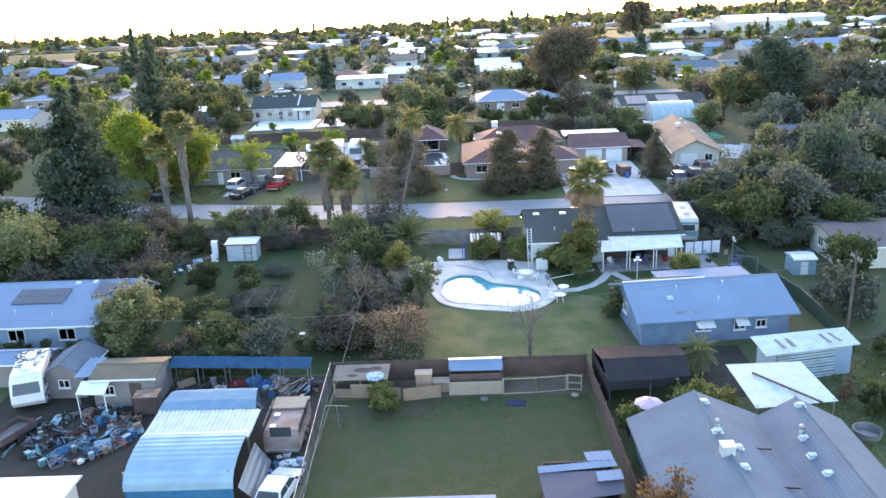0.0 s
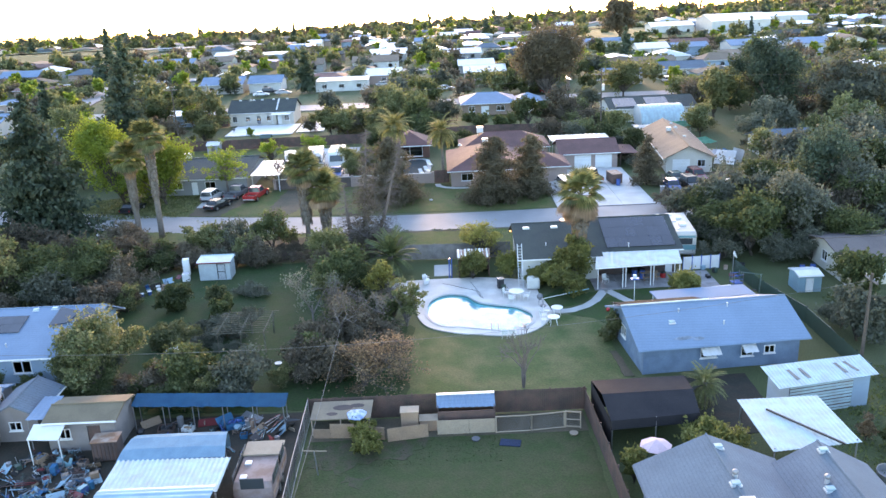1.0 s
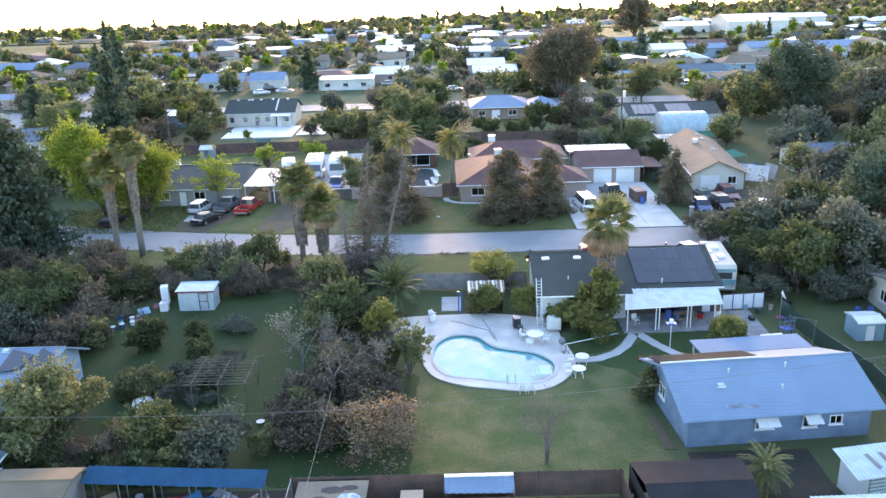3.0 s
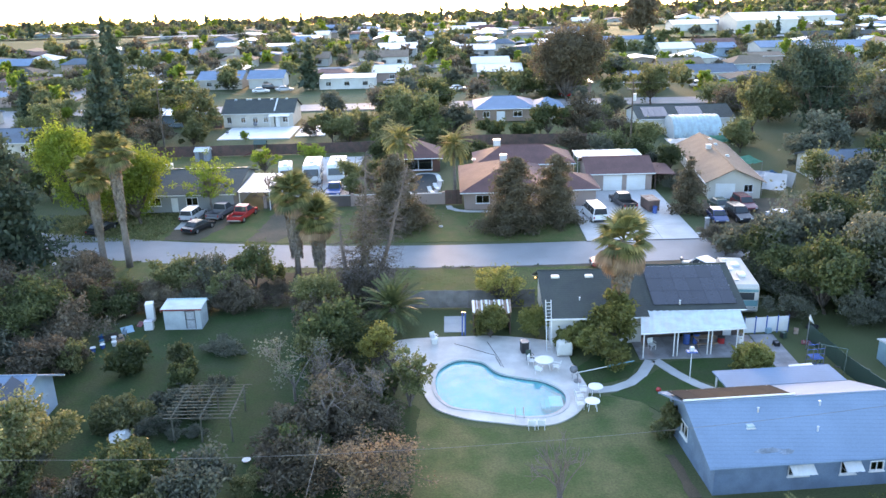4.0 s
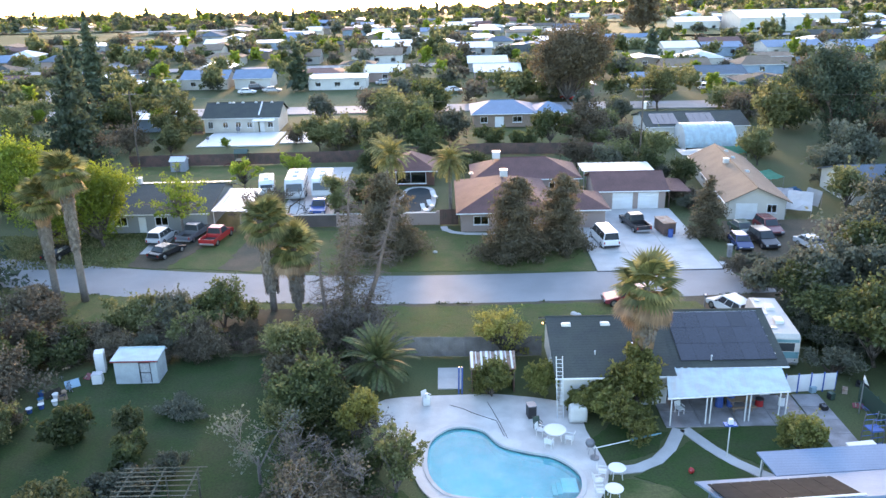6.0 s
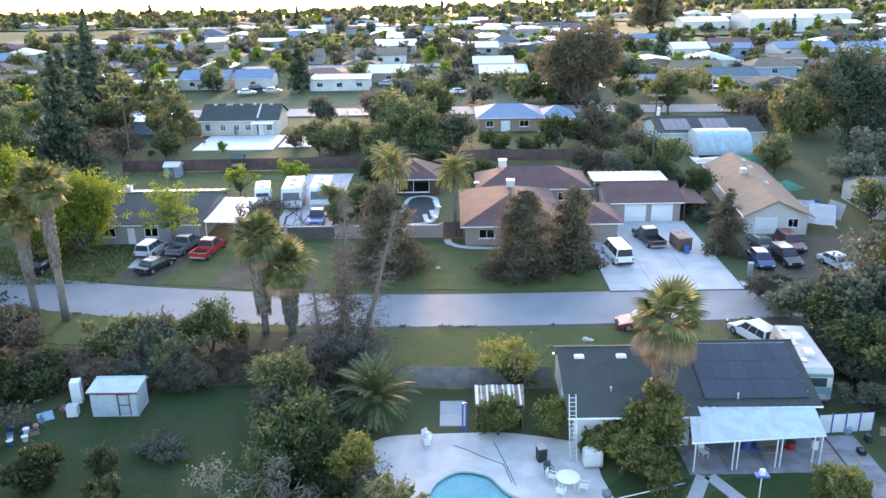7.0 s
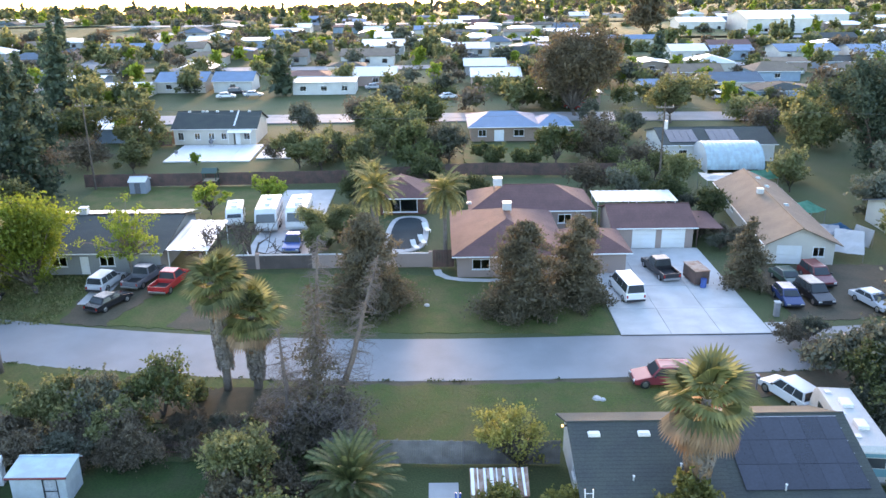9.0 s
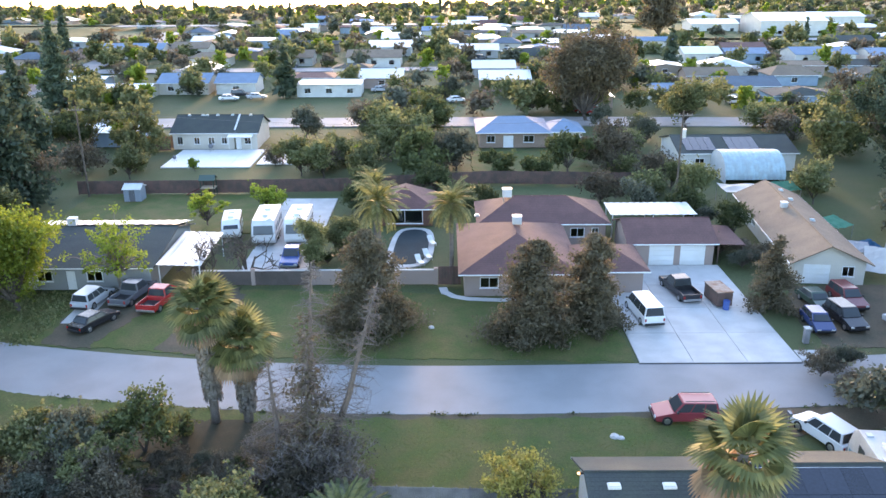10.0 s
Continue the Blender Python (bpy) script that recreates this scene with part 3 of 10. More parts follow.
def frond_mesh(kind):
    if kind not in FROND:
        bm = {"fan": lambda: fan_leaf(None), "deadfan": lambda: fan_leaf(None, True), "feather": lambda: feather_leaf(2.8, 34, 1.25, 0.5), "date": lambda: feather_leaf(3.3, 40, 0.75, 0.4)}[kind]()
        me = bpy.data.meshes.new("frond")
        bm.to_mesh(me)
        bm.free()
        me.materials.append({"deadfan": L_DEAD, "date": L_DATE}.get(kind, L_PALM))
        FROND[kind] = me
    return FROND[kind]


def thatch_mesh(top, h, thatch, rng):
    """Old dead leaves lying against a palm trunk: (upper height, lower height, upper width, lower width)."""
    z1, z0, w1, w0 = thatch
    bm = B()
    rows = max(4, int((z1 - z0) / 0.16))
    for i in range(rows):
        t = i / (rows - 1)
        z, w = z1 + (z0 - z1) * t, w1 + (w0 - w1) * t
        c = top * (z / h)
        for j in range(16):
            a = 2 * math.pi * (j + rng.random()) / 16
            L = rng.uniform(0.5, 0.95)
            out, side = Vector((math.cos(a), math.sin(a), 0)), Vector((-math.sin(a), math.cos(a), 0))
            p = c + out * w * 0.62
            q = c + out * w * rng.uniform(0.85, 1.12) + Vector((0, 0, -0.5 * L))
            e = c + out * w * rng.uniform(0.7, 1.1) + Vector((0, 0, -L)) + side * rng.uniform(-0.1, 0.1)
            vs = [bm.verts.new(v) for v in (p, q + side * 0.12, e, q - side * 0.12)]
            bm.faces.new(vs)
    return bm


def palm(name, label, h, seed, kind="fan", fronds=34, reach=1.0, skirt=0.0, lean=(0, 0), trunk=0.2, group="", spread=(85, -12), dry=1.0, thatch=()):
    """A palm: tapered trunk, a crown of separate leaves and, on fan palms, a skirt of dead leaves."""
    rng = np.random.default_rng(seed)
    ob = thing(name, label, "palm tree", group=group)
    bm = B()
    top = Vector((lean[0] * h, lean[1] * h, h))
    tube(bm, [top * (k / 8) - Vector((0, 0, 0.2 if k == 0 else 0)) for k in range(9)], [trunk * (1.25 - 0.04 * k) for k in range(9)], 10)
    part("trunk", bm, PALMBARK, ob, smooth=True)
    if thatch:
        old = thatch_mesh(top, h, thatch, rng)
        part("old_thatch", old, L_THATCH, ob, "grey dead leaves hugging the trunk")
    for k in range(fronds):
        t = (k + 0.5) / fronds
        pitch = spread[0] + (spread[1] - spread[0]) * t ** 0.8 + rng.uniform(-8, 8)
        s = reach * rng.uniform(0.85, 1.12)
        o = new("frond", frond_mesh(kind if t < dry else "deadfan"))
        o.parent = ob
        o.matrix_basis = Matrix.Translation(top + Vector((0, 0, 0.1 - 0.5 * t))) @ pose(0, 0, 0, 0, 0, k * 137.5 + rng.uniform(-9, 9)) @ pose(0, 0, 0, rng.uniform(-14, 14), -pitch, 0) @ Matrix.Diagonal((s, s, s, 1))
    if skirt:
        n = int(44 * skirt)
        for k in range(n):
            t = (k + 0.5) / n
            s = reach * (rng.uniform(0.7, 0.95) if t < 0.25 else rng.uniform(0.5, 0.75))
            o = new("dead_frond", frond_mesh("deadfan"))
            o.parent = ob
            o.matrix_basis = Matrix.Translation(top * (1 - (0.1 + skirt * t) / h)) @ pose(0, 0, 0, 0, 0, k * 137.5) @ pose(0, 0, 0, 0, (20 + 40 * rng.random() if t < 0.2 else 58 + 24 * rng.random()), 0) @ Matrix.Diagonal((s, s * 0.9, s, 1))
    return ob


def put(ob, x, y, rz=0.0, s=1.0, sz=None, z=0.0):
    ob.matrix_basis = pose(x, y, z, 0, 0, rz) @ Matrix.Diagonal((s, s, sz or s, 1))
    return ob


def again(ob, x, y, rz=0.0, s=1.0, sz=None, z=0.0, label=""):
    o = ob.copy()
    o.matrix_basis = Matrix.Identity(4)
    scene.collection.objects.link(o)
    o.parent = None
    for c in ob.children:
        d = c.copy()
        scene.collection.objects.link(d)
        d.parent = o
        d.matrix_parent_inverse = c.matrix_parent_inverse
    put(o, x, y, rz, s, sz, z)
    return tagged(o, label)


# ---- houses ----
def pierced(bm, length, height, thick, holes, m, inset=0.0):
    """A wall along x with rectangular openings (x0, x1, z0, z1): one closed shell, its ends held back to butt against cross walls."""
    xs = sorted({inset, length - inset, *[v for h in holes for v in h[:2]]})
    zs = sorted({0.0, height, *[v for h in holes for v in h[2:]]})
    nx, nz = len(xs) - 1, len(zs) - 1
    full = lambda i, j: 0 <= i < nx and 0 <= j < nz and not any(h[0] < (xs[i] + xs[i + 1]) / 2 < h[1] and h[2] < (zs[j] + zs[j + 1]) / 2 < h[3] for h in holes)
    made = {}

    def vert(i, j, k):
        if (i, j, k) not in made:
            made[i, j, k] = bm.verts.new(m @ Vector((xs[i], thick * k, zs[j])))
        return made[i, j, k]

    for i in range(nx):
        for j in range(nz):
            if not full(i, j):
                continue
            for k in (0, 1):
                q = [vert(i, j, k), vert(i + 1, j, k), vert(i + 1, j + 1, k), vert(i, j + 1, k)]
                bm.faces.new(q if k == 0 else q[::-1])
            for di, dj, p, q in ((-1, 0, (i, j), (i, j + 1)), (1, 0, (i + 1, j), (i + 1, j + 1)), (0, -1, (i, j), (i + 1, j)), (0, 1, (i, j + 1), (i + 1, j + 1))):
                if not full(i + di, j + dj):
                    bm.faces.new((vert(*p, 0), vert(*q, 0), vert(*q, 1), vert(*p, 1)))
    bmesh.ops.recalc_face_normals(bm, faces=bm.faces)


def opening(kind, hole, m, parent, leaf=None):
    """A window, door or garage door that fills an opening, in its wall's frame."""
    x0, x1, z0, z1 = hole
    w = 0.07
    if kind == "window":
        ob = new("window")
        ob.parent, ob.matrix_basis = parent, m
        bm = B()
        box(bm, x0, x1, -0.03, 0.08, z0, z0 + w)
        box(bm, x0, x1, -0.03, 0.08, z1 - w, z1)
        box(bm, x0, x0 + w, -0.03, 0.08, z0 + w, z1 - w)
        box(bm, x1 - w, x1, -0.03, 0.08, z0 + w, z1 - w)
        box(bm, (x0 + x1) / 2 - 0.03, (x0 + x1) / 2 + 0.03, -0.02, 0.07, z0 + w, z1 - w)
        part("window_frame", bm, WHITE, ob)
        bm = B()
        box(bm, x0 + w, x1 - w, 0.02, 0.03, z0 + w, z1 - w)
        part("pane", bm, GLASS, ob)
        bm = B()
        box(bm, x0 - 0.06, x1 + 0.06, -0.1, -0.004, z0 - 0.06, z0)
        part("sill", bm, WHITE, ob)
    else:
        ob = new("garage_door" if kind == "garage" else "door")
        ob.parent, ob.matrix_basis = parent, m
        bm = B()
        if kind == "garage":
            k = 4
            for i in range(k):
                a, b = z0 + (z1 - z0) * i / k, z0 + (z1 - z0) * (i + 1) / k
                box(bm, x0, x1, 0.05, 0.1, a + 0.012, b - 0.012, 0.008)
        else:
            box(bm, x0 + 0.04, x1 - 0.04, 0.04, 0.09, z0, z1 - 0.04, 0.008)
        part("leaf", bm, leaf or WHITE, ob)
        bm = B()
        if kind == "garage":
            box(bm, x0 + 0.02, x1 - 0.02, 0.105, 0.14, z0, z1)
            part("backing", bm, WHITE, ob)
        else:
            cyl(bm, (x1 - 0.15, -0.02, z0 + 1.0), (x1 - 0.15, 0.05, z0 + 1.0), 0.03)
            part("door_handle", bm, STEEL, ob)
    return ob


def house(name, label, x0, x1, y0, y1, h, rise, wall, roof, axis="x", hip=0.0, over=0.45, holes=(), category="house", group="", z=0.0, ridge=0.5, fascia=None, gable=None, far=False):
    """A house on a rectangle: pierced walls, a gable or hipped roof with thickness, fascia boards, windows and doors.
    holes: (side, kind, middle, width, sill, height). ridge: where the ridge lies across the house."""
    ob = thing(name, label, category, x0, y0, z, group=group)
    W, D = x1 - x0, y1 - y0
    frames = {"S": (pose(0, 0, 0), W), "N": (pose(W, D, 0, 0, 0, 180), W), "E": (pose(W, 0, 0, 0, 0, 90), D), "W": (pose(0, D, 0, 0, 0, -90), D)}
    t = 0.16
    shell = B() if far else None
    for side, (m, L) in frames.items():
        rects = [(c - w / 2, c + w / 2, s, s + k) for sd, kind, c, w, s, k, *q in holes if sd == side]
        bm = shell or B()
        pierced(bm, L, h, t, rects, m, t if side in "EW" else 0.0)
        if not far:
            part("wall", bm, (gable if gable and side in "SN" else wall), ob)
        if hip == 0 and ((axis == "x" and side in "EW") or (axis == "y" and side in "SN")):
            pk = ridge if side in "ES" else 1 - ridge
            bm = shell or B()
            tri = [(0, 0, h), (L, 0, h), (L * pk, 0, h + rise)]
            vs = [bm.verts.new(m @ Vector(p)) for p in tri] + [bm.verts.new(m @ (Vector(p) + Vector((0, t, 0)))) for p in tri]
            bm.faces.new(vs[:3]), bm.faces.new(vs[:2:-1])
            for i in range(3):
                bm.faces.new((vs[i], vs[(i + 1) % 3], vs[3 + (i + 1) % 3], vs[3 + i]))
            if not far:
                part("gable", bm, (gable if gable and side in "SN" else wall), ob)
    if far:
        part("wall", shell, wall, ob)
    for sd, kind, c, w, s, k, *q in holes:
        if far:
            bm = B()
            box(bm, c - w / 2, c + w / 2, 0.05, 0.08, s, s + k, m=frames[sd][0])
            part("window", bm, GLASS, ob)
        else:
            opening(kind, (c - w / 2, c + w / 2, s, s + k), frames[sd][0], ob, q[0] if q else None)
    bm = B()
    o, th = over, 0.14
    if axis == "x":
        yr = D * ridge
        dz0, dz1 = rise / yr * o, rise / (D - yr) * o
        e0, e1, rl, rr = (-o, h - dz0), (D + o, h - dz1), -o, W + o
        a, b, c, d = Vector((-o, e0[0], e0[1])), Vector((W + o, e0[0], e0[1])), Vector((W + o, e1[0], e1[1])), Vector((-o, e1[0], e1[1]))
        if hip:
            p, q = Vector((hip, yr, h + rise)), Vector((W - hip, yr, h + rise))
        else:
            p, q = Vector((-o, yr, h + rise)), Vector((W + o, yr, h + rise))
        faces = [(a, b, q, p), (c, d, p, q)] + ([(d, a, p), (b, c, q)] if hip else [])
    else:
        xr = W * ridge
        dz0, dz1 = rise / xr * o, rise / (W - xr) * o
        a, b, c, d = Vector((-o, -o, h - dz0)), Vector((W + o, -o, h - dz1)), Vector((W + o, D + o, h - dz1)), Vector((-o, D + o, h - dz0))
        if hip:
            p, q = Vector((xr, hip, h + rise)), Vector((xr, D - hip, h + rise))
        else:
            p, q = Vector((xr, -o, h + rise)), Vector((xr, D + o, h + rise))
        faces = [(d, a, p, q), (b, c, q, p)] + ([(a, b, p), (c, d, q)] if hip else [])
    up = Vector((0, 0, th))
    for f in faces:
        hi, lo = [bm.verts.new(v + up) for v in f], [bm.verts.new(v + Vector((0, 0, 0.012))) for v in f]
        bm.faces.new(hi), bm.faces.new(lo[::-1])
        k = len(f)
        for i in range(k):
            bm.faces.new((lo[i], lo[(i + 1) % k], hi[(i + 1) % k], hi[i]))
    bmesh.ops.recalc_face_normals(bm, faces=bm.faces)
    part("roof", bm, roof, ob)
    if far:
        return ob
    bm = B()
    cyl(bm, p + up * 1.05, q + up * 1.05, 0.07, n=6)
    part("ridge_cap", bm, roof, ob)
    for s, e in ((a, b), (d, c)) if (axis == "x" or hip) else ((a, d), (b, c)):
        bm = B()
        cyl(bm, s + Vector((0, 0, 0.05)), e + Vector((0, 0, 0.05)), 0.075, n=6)
        part("gutter", bm, fascia or WHITE, ob)
    return ob


def roof_z(ob_rect, h, rise, y, ridge=0.5):
    """Height of an x-ridged roof over y."""
    y0, y1 = ob_rect
    yr = y0 + (y1 - y0) * ridge
    return h + rise * ((y - y0) / (yr - y0) if y < yr else (y1 - y) / (y1 - yr)) + 0.14


def vent(x, y, z, kind="pipe"):
    bm = B()
    if kind == "pipe":
        ob = thing("roof_vent", "small metal pipe vent standing on a roof", "vent", x, y, z, group="roof vents")
        cyl(bm, (0, 0, -0.1), (0, 0, 0.3), 0.05)
        part("pipe", bm, GALV, ob)
        bm = B()
        cyl(bm, (0, 0, 0.3), (0, 0, 0.35), 0.09, 0.04)
        part("cap", bm, GALV, ob)
    elif kind == "turbine":
        ob = thing("roof_vent", "round galvanised turbine vent on a shingle roof", "vent", x, y, z, group="roof vents")
        cyl(bm, (0, 0, -0.15), (0, 0, 0.2), 0.13, n=12)
        part("collar", bm, GALV, ob)
        bm = B()
        bmesh.ops.create_uvsphere(bm, u_segments=14, v_segments=8, radius=0.17, matrix=pose(0, 0, 0.3))
        part("turbine", bm, STEEL, ob)
    else:
        ob = thing("roof_vent", "low white box vent on a roof", "vent", x, y, z, group="roof vents")
        box(bm, -0.23, 0.23, -0.17, 0.17, -0.1, 0.13, 0.03)
        part("hood", bm, STAINED, ob)
        bm = B()
        box(bm, -0.29, 0.29, -0.22, 0.22, -0.12, -0.02)
        part("flashing", bm, GALV, ob)
    return ob


def cooler(x, y, z, s=1.0, skin=None):
    """A boxy evaporative cooler on a roof stand."""
    ob = thing("roof_cooler", "boxy pale evaporative cooler standing on a roof", "air conditioner", x, y, z, group="roof coolers")
    bm = B()
    box(bm, -0.55 * s, 0.55 * s, -0.5 * s, 0.5 * s, 0.25, 0.25 + 0.95 * s, 0.03)
    part("cabinet", bm, skin or WHITEMETAL, ob)
    bm = B()
    box(bm, -0.6 * s, 0.6 * s, -0.55 * s, 0.55 * s, 0.26 + 0.95 * s, 0.32 + 0.95 * s, 0.02)
    part("lid", bm, skin or WHITE, ob)
    for sx in (-0.45, 0.45):
        for sy in (-0.4, 0.4):
            bm = B()
            cyl(bm, (sx * s, sy * s, -0.25), (sx * s, sy * s, 0.25), 0.03)
            part("leg", bm, STEEL, ob)
    for k in range(5):
        bm = B()
        box(bm, -0.45 * s, 0.45 * s, -0.5 * s - 0.03, -0.5 * s - 0.004, 0.36 + 0.16 * k * s, 0.44 + 0.16 * k * s)
        part("louvre", bm, GALV, ob)
    return ob


# ---- vehicles ----
def profile(bm, pts, half, top_half=None, z_taper=None):
    """A side outline (x, z) swept across the width; points above z_taper draw in to top_half."""
    zs = max(p[1] for p in pts)
    w = lambda z: half if top_half is None or z <= z_taper else half + (top_half - half) * (z - z_taper) / (zs - z_taper)
    l, r = [bm.verts.new((x, -w(z), z)) for x, z in pts], [bm.verts.new((x, w(z), z)) for x, z in pts]
    bm.faces.new(l), bm.faces.new(r[::-1])
    n = len(pts)
    for i in range(n):
        bm.faces.new((l[i], r[i], r[(i + 1) % n], l[(i + 1) % n]))
    bmesh.ops.recalc_face_normals(bm, faces=bm.faces)
    bmesh.ops.bevel(bm, geom=list(bm.edges), offset=0.05, segments=2, affect="EDGES", profile=0.6)
    return bm


def quadpane(bm, pts, out):
    vs = [bm.verts.new(Vector(p) + Vector(out)) for p in pts]
    lo = [bm.verts.new(Vector(p)) for p in pts]
    bm.faces.new(vs), bm.faces.new(lo[::-1])
    for i in range(len(pts)):
        bm.faces.new((lo[i], lo[(i + 1) % len(pts)], vs[(i + 1) % len(pts)], vs[i]))
    bmesh.ops.recalc_face_normals(bm, faces=bm.faces)


CARS = {
    # length, half width, belt, roof, cabin outline from rear foot to front foot
    "sedan": (4.6, 0.88, 0.92, 1.42, [(-1.75, 0.9), (-1.2, 1.4), (0.25, 1.42), (1.05, 0.92)]),
    "suv": (4.65, 0.92, 1.02, 1.74, [(-2.15, 1.0), (-2.0, 1.7), (0.35, 1.74), (1.05, 1.02)]),
    "pickup": (5.6, 0.97, 1.05, 1.82, [(-0.65, 1.03), (-0.5, 1.78), (0.75, 1.82), (1.45, 1.05)]),
    "van": (5.5, 0.98, 1.15, 2.05, [(-2.65, 1.12), (-2.55, 2.0), (1.2, 2.05), (1.95, 1.15)]),
    "hatch": (4.1, 0.86, 0.95, 1.5, [(-1.9, 0.92), (-1.55, 1.46), (0.3, 1.5), (1.05, 0.95)]),
}


def car(kind, paint, label, x, y, rz, group="parked vehicles", rack=False, z=0.0):
    """A vehicle, front towards its own +x: body, cabin, panes, wheels with rims, lamps, bumpers."""
    L, w, belt, top, cab = CARS[kind]
    ob = thing({"pickup": "pickup_truck", "van": "van", "suv": "suv"}.get(kind, "car"), label, "car", x, y, z, rz, group)
    col = PAINTS[paint]
    bm = B()
    f, r = L / 2, -L / 2
    nose = 0.28 if kind != "van" else 0.35
    if kind == "pickup":
        bed = 0.62
        side = [(r, 0.42), (f - 0.1, 0.4), (f, 0.62), (f - 0.05, belt - 0.16), (1.4, belt), (-0.72, belt), (-0.72, bed), (r + 0.06, bed), (r, bed)]
        profile(bm, side, w)
        part("body", bm, col, ob)
        for s in (-1, 1):
            bm = B()
            box(bm, r, -0.7, s * w - 0.07 if s > 0 else s * w, s * w if s > 0 else s * w + 0.07, bed - 0.1, belt, 0.015)
            part("bed_side", bm, col, ob)
        bm = B()
        box(bm, r - 0.01, r + 0.06, -w + 0.08, w - 0.08, bed - 0.1, belt, 0.015)
        part("tailgate", bm, col, ob)
        bm = B()
        box(bm, r + 0.07, -0.73, -w + 0.09, w - 0.09, bed + 0.004, bed + 0.03)
        part("bed_liner", bm, BLACK, ob)
    else:
        side = [(r + 0.05, 0.36), (f - 0.12, 0.34), (f, 0.55), (f - 0.04, belt - nose), (cab[3][0] + 0.02, belt), (cab[0][0], belt), (r, belt - 0.08), (r - 0.02, 0.6)]
        profile(bm, side, w)
        part("body", bm, col, ob)
    bm = B()
    profile(bm, [(cab[0][0], belt - 0.06), *cab[1:3], (cab[3][0], belt - 0.06)], w - 0.03, w - 0.2, belt)
    part("cabin", bm, col, ob)
    # panes
    (xa, za), (xb, zb), (xc, zc), (xd, zd) = cab
    wt = lambda z: (w - 0.03) + (-0.17) * (z - belt) / (top - belt) + 0.004
    zl, zh = belt + 0.05, top - 0.1
    at = lambda z, p, q: p[0] + (q[0] - p[0]) * (z - p[1]) / (q[1] - p[1])
    x_r, x_f = (at(zl, cab[0], cab[1]) + 0.1, at(zh, cab[0], cab[1]) + 0.1), (at(zl, cab[3], cab[2]) - 0.12, at(zh, cab[3], cab[2]) - 0.12)
    cuts = {"pickup": 1, "sedan": 2, "hatch": 2, "suv": 3, "van": 3}[kind]
    for s in (-1, 1):
        for k in range(cuts):
            u, v = k / cuts, (k + 1) / cuts
            g = 0.035
            p = lambda t, z, i: (x_r[i] + (x_f[i] - x_r[i]) * t, s * wt(z), z)
            a, b, c, d = p(u, zl, 0), p(v, zl, 0), p(v, zh, 1), p(u, zh, 1)
            bm = B()
            quadpane(bm, [(a[0] + g, a[1], a[2]), (b[0] - g, b[1], b[2]), (c[0] - g, c[1], c[2]), (d[0] + g, d[1], d[2])], (0, s * 0.012, 0))
            part("side_window", bm, CARGLASS, ob)
    for nm, foot, head, out in (("windscreen", cab[3], cab[2], 0.03), ("rear_window", cab[0], cab[1], -0.03)):
        q = []
        for z, sg in ((zl, -1), (zl, 1), (zh, 1), (zh, -1)):
            q.append((at(z, foot, head), sg * (wt(z) - 0.1), z))
        bm = B()
        quadpane(bm, q, (out, 0, 0.01))
        part(nm, bm, CARGLASS, ob)
    rad = 0.33 if kind in ("sedan", "hatch") else 0.38
    for wx in (f - 0.85, r + 0.95):
        for s in (-1, 1):
            bm = B()
            cyl(bm, (wx, s * (w - 0.2), rad), (wx, s * (w + 0.015), rad), rad, n=18)
            wheel = part("wheel", bm, TYRE, ob, "black tyre")
            bm = B()
            cyl(bm, (wx, s * (w + 0.017), rad), (wx, s * (w + 0.03), rad), rad * 0.6, rad * 0.5, n=12)
            part("rim", bm, CHROME, wheel)
    for s in (-1, 1):
        bm = B()
        box(bm, f - 0.12, f + 0.015, s * (w - 0.25) - 0.16, s * (w - 0.25) + 0.16, belt - nose - 0.16, belt - nose - 0.02, 0.02)
        part("headlight", bm, LAMPGLASS, ob)
        bm = B()
        box(bm, r - 0.035, r + 0.06, s * (w - 0.14) - 0.08, s * (w - 0.14) + 0.08, belt - 0.42, belt - 0.14, 0.02)
        part("tail_light", bm, REDLENS, ob)
        bm = B()
        box(bm, cab[3][0] - 0.32, cab[3][0] - 0.18, s * (w + 0.09) - 0.09, s * (w + 0.09) + 0.09, belt + 0.02, belt + 0.16, 0.02)
        part("mirror", bm, BLACK, ob)
    for nm, u, v in (("front_bumper", f - 0.06, f + 0.07), ("rear_bumper", r - 0.09, r + 0.04)):
        bm = B()
        box(bm, u, v, -w + 0.06, w - 0.06, 0.38, 0.58, 0.03)
        part(nm, bm, CHROME if kind == "pickup" else BLACK, ob)
    if rack:
        for s in (-1, 1):
            bm = B()
            cyl(bm, (cab[1][0] + 0.2, s * (w - 0.3), top + 0.07), (cab[2][0] - 0.1, s * (w - 0.3), top + 0.07), 0.025)
            part("roof_rail", bm, BLACK, ob)
    return ob


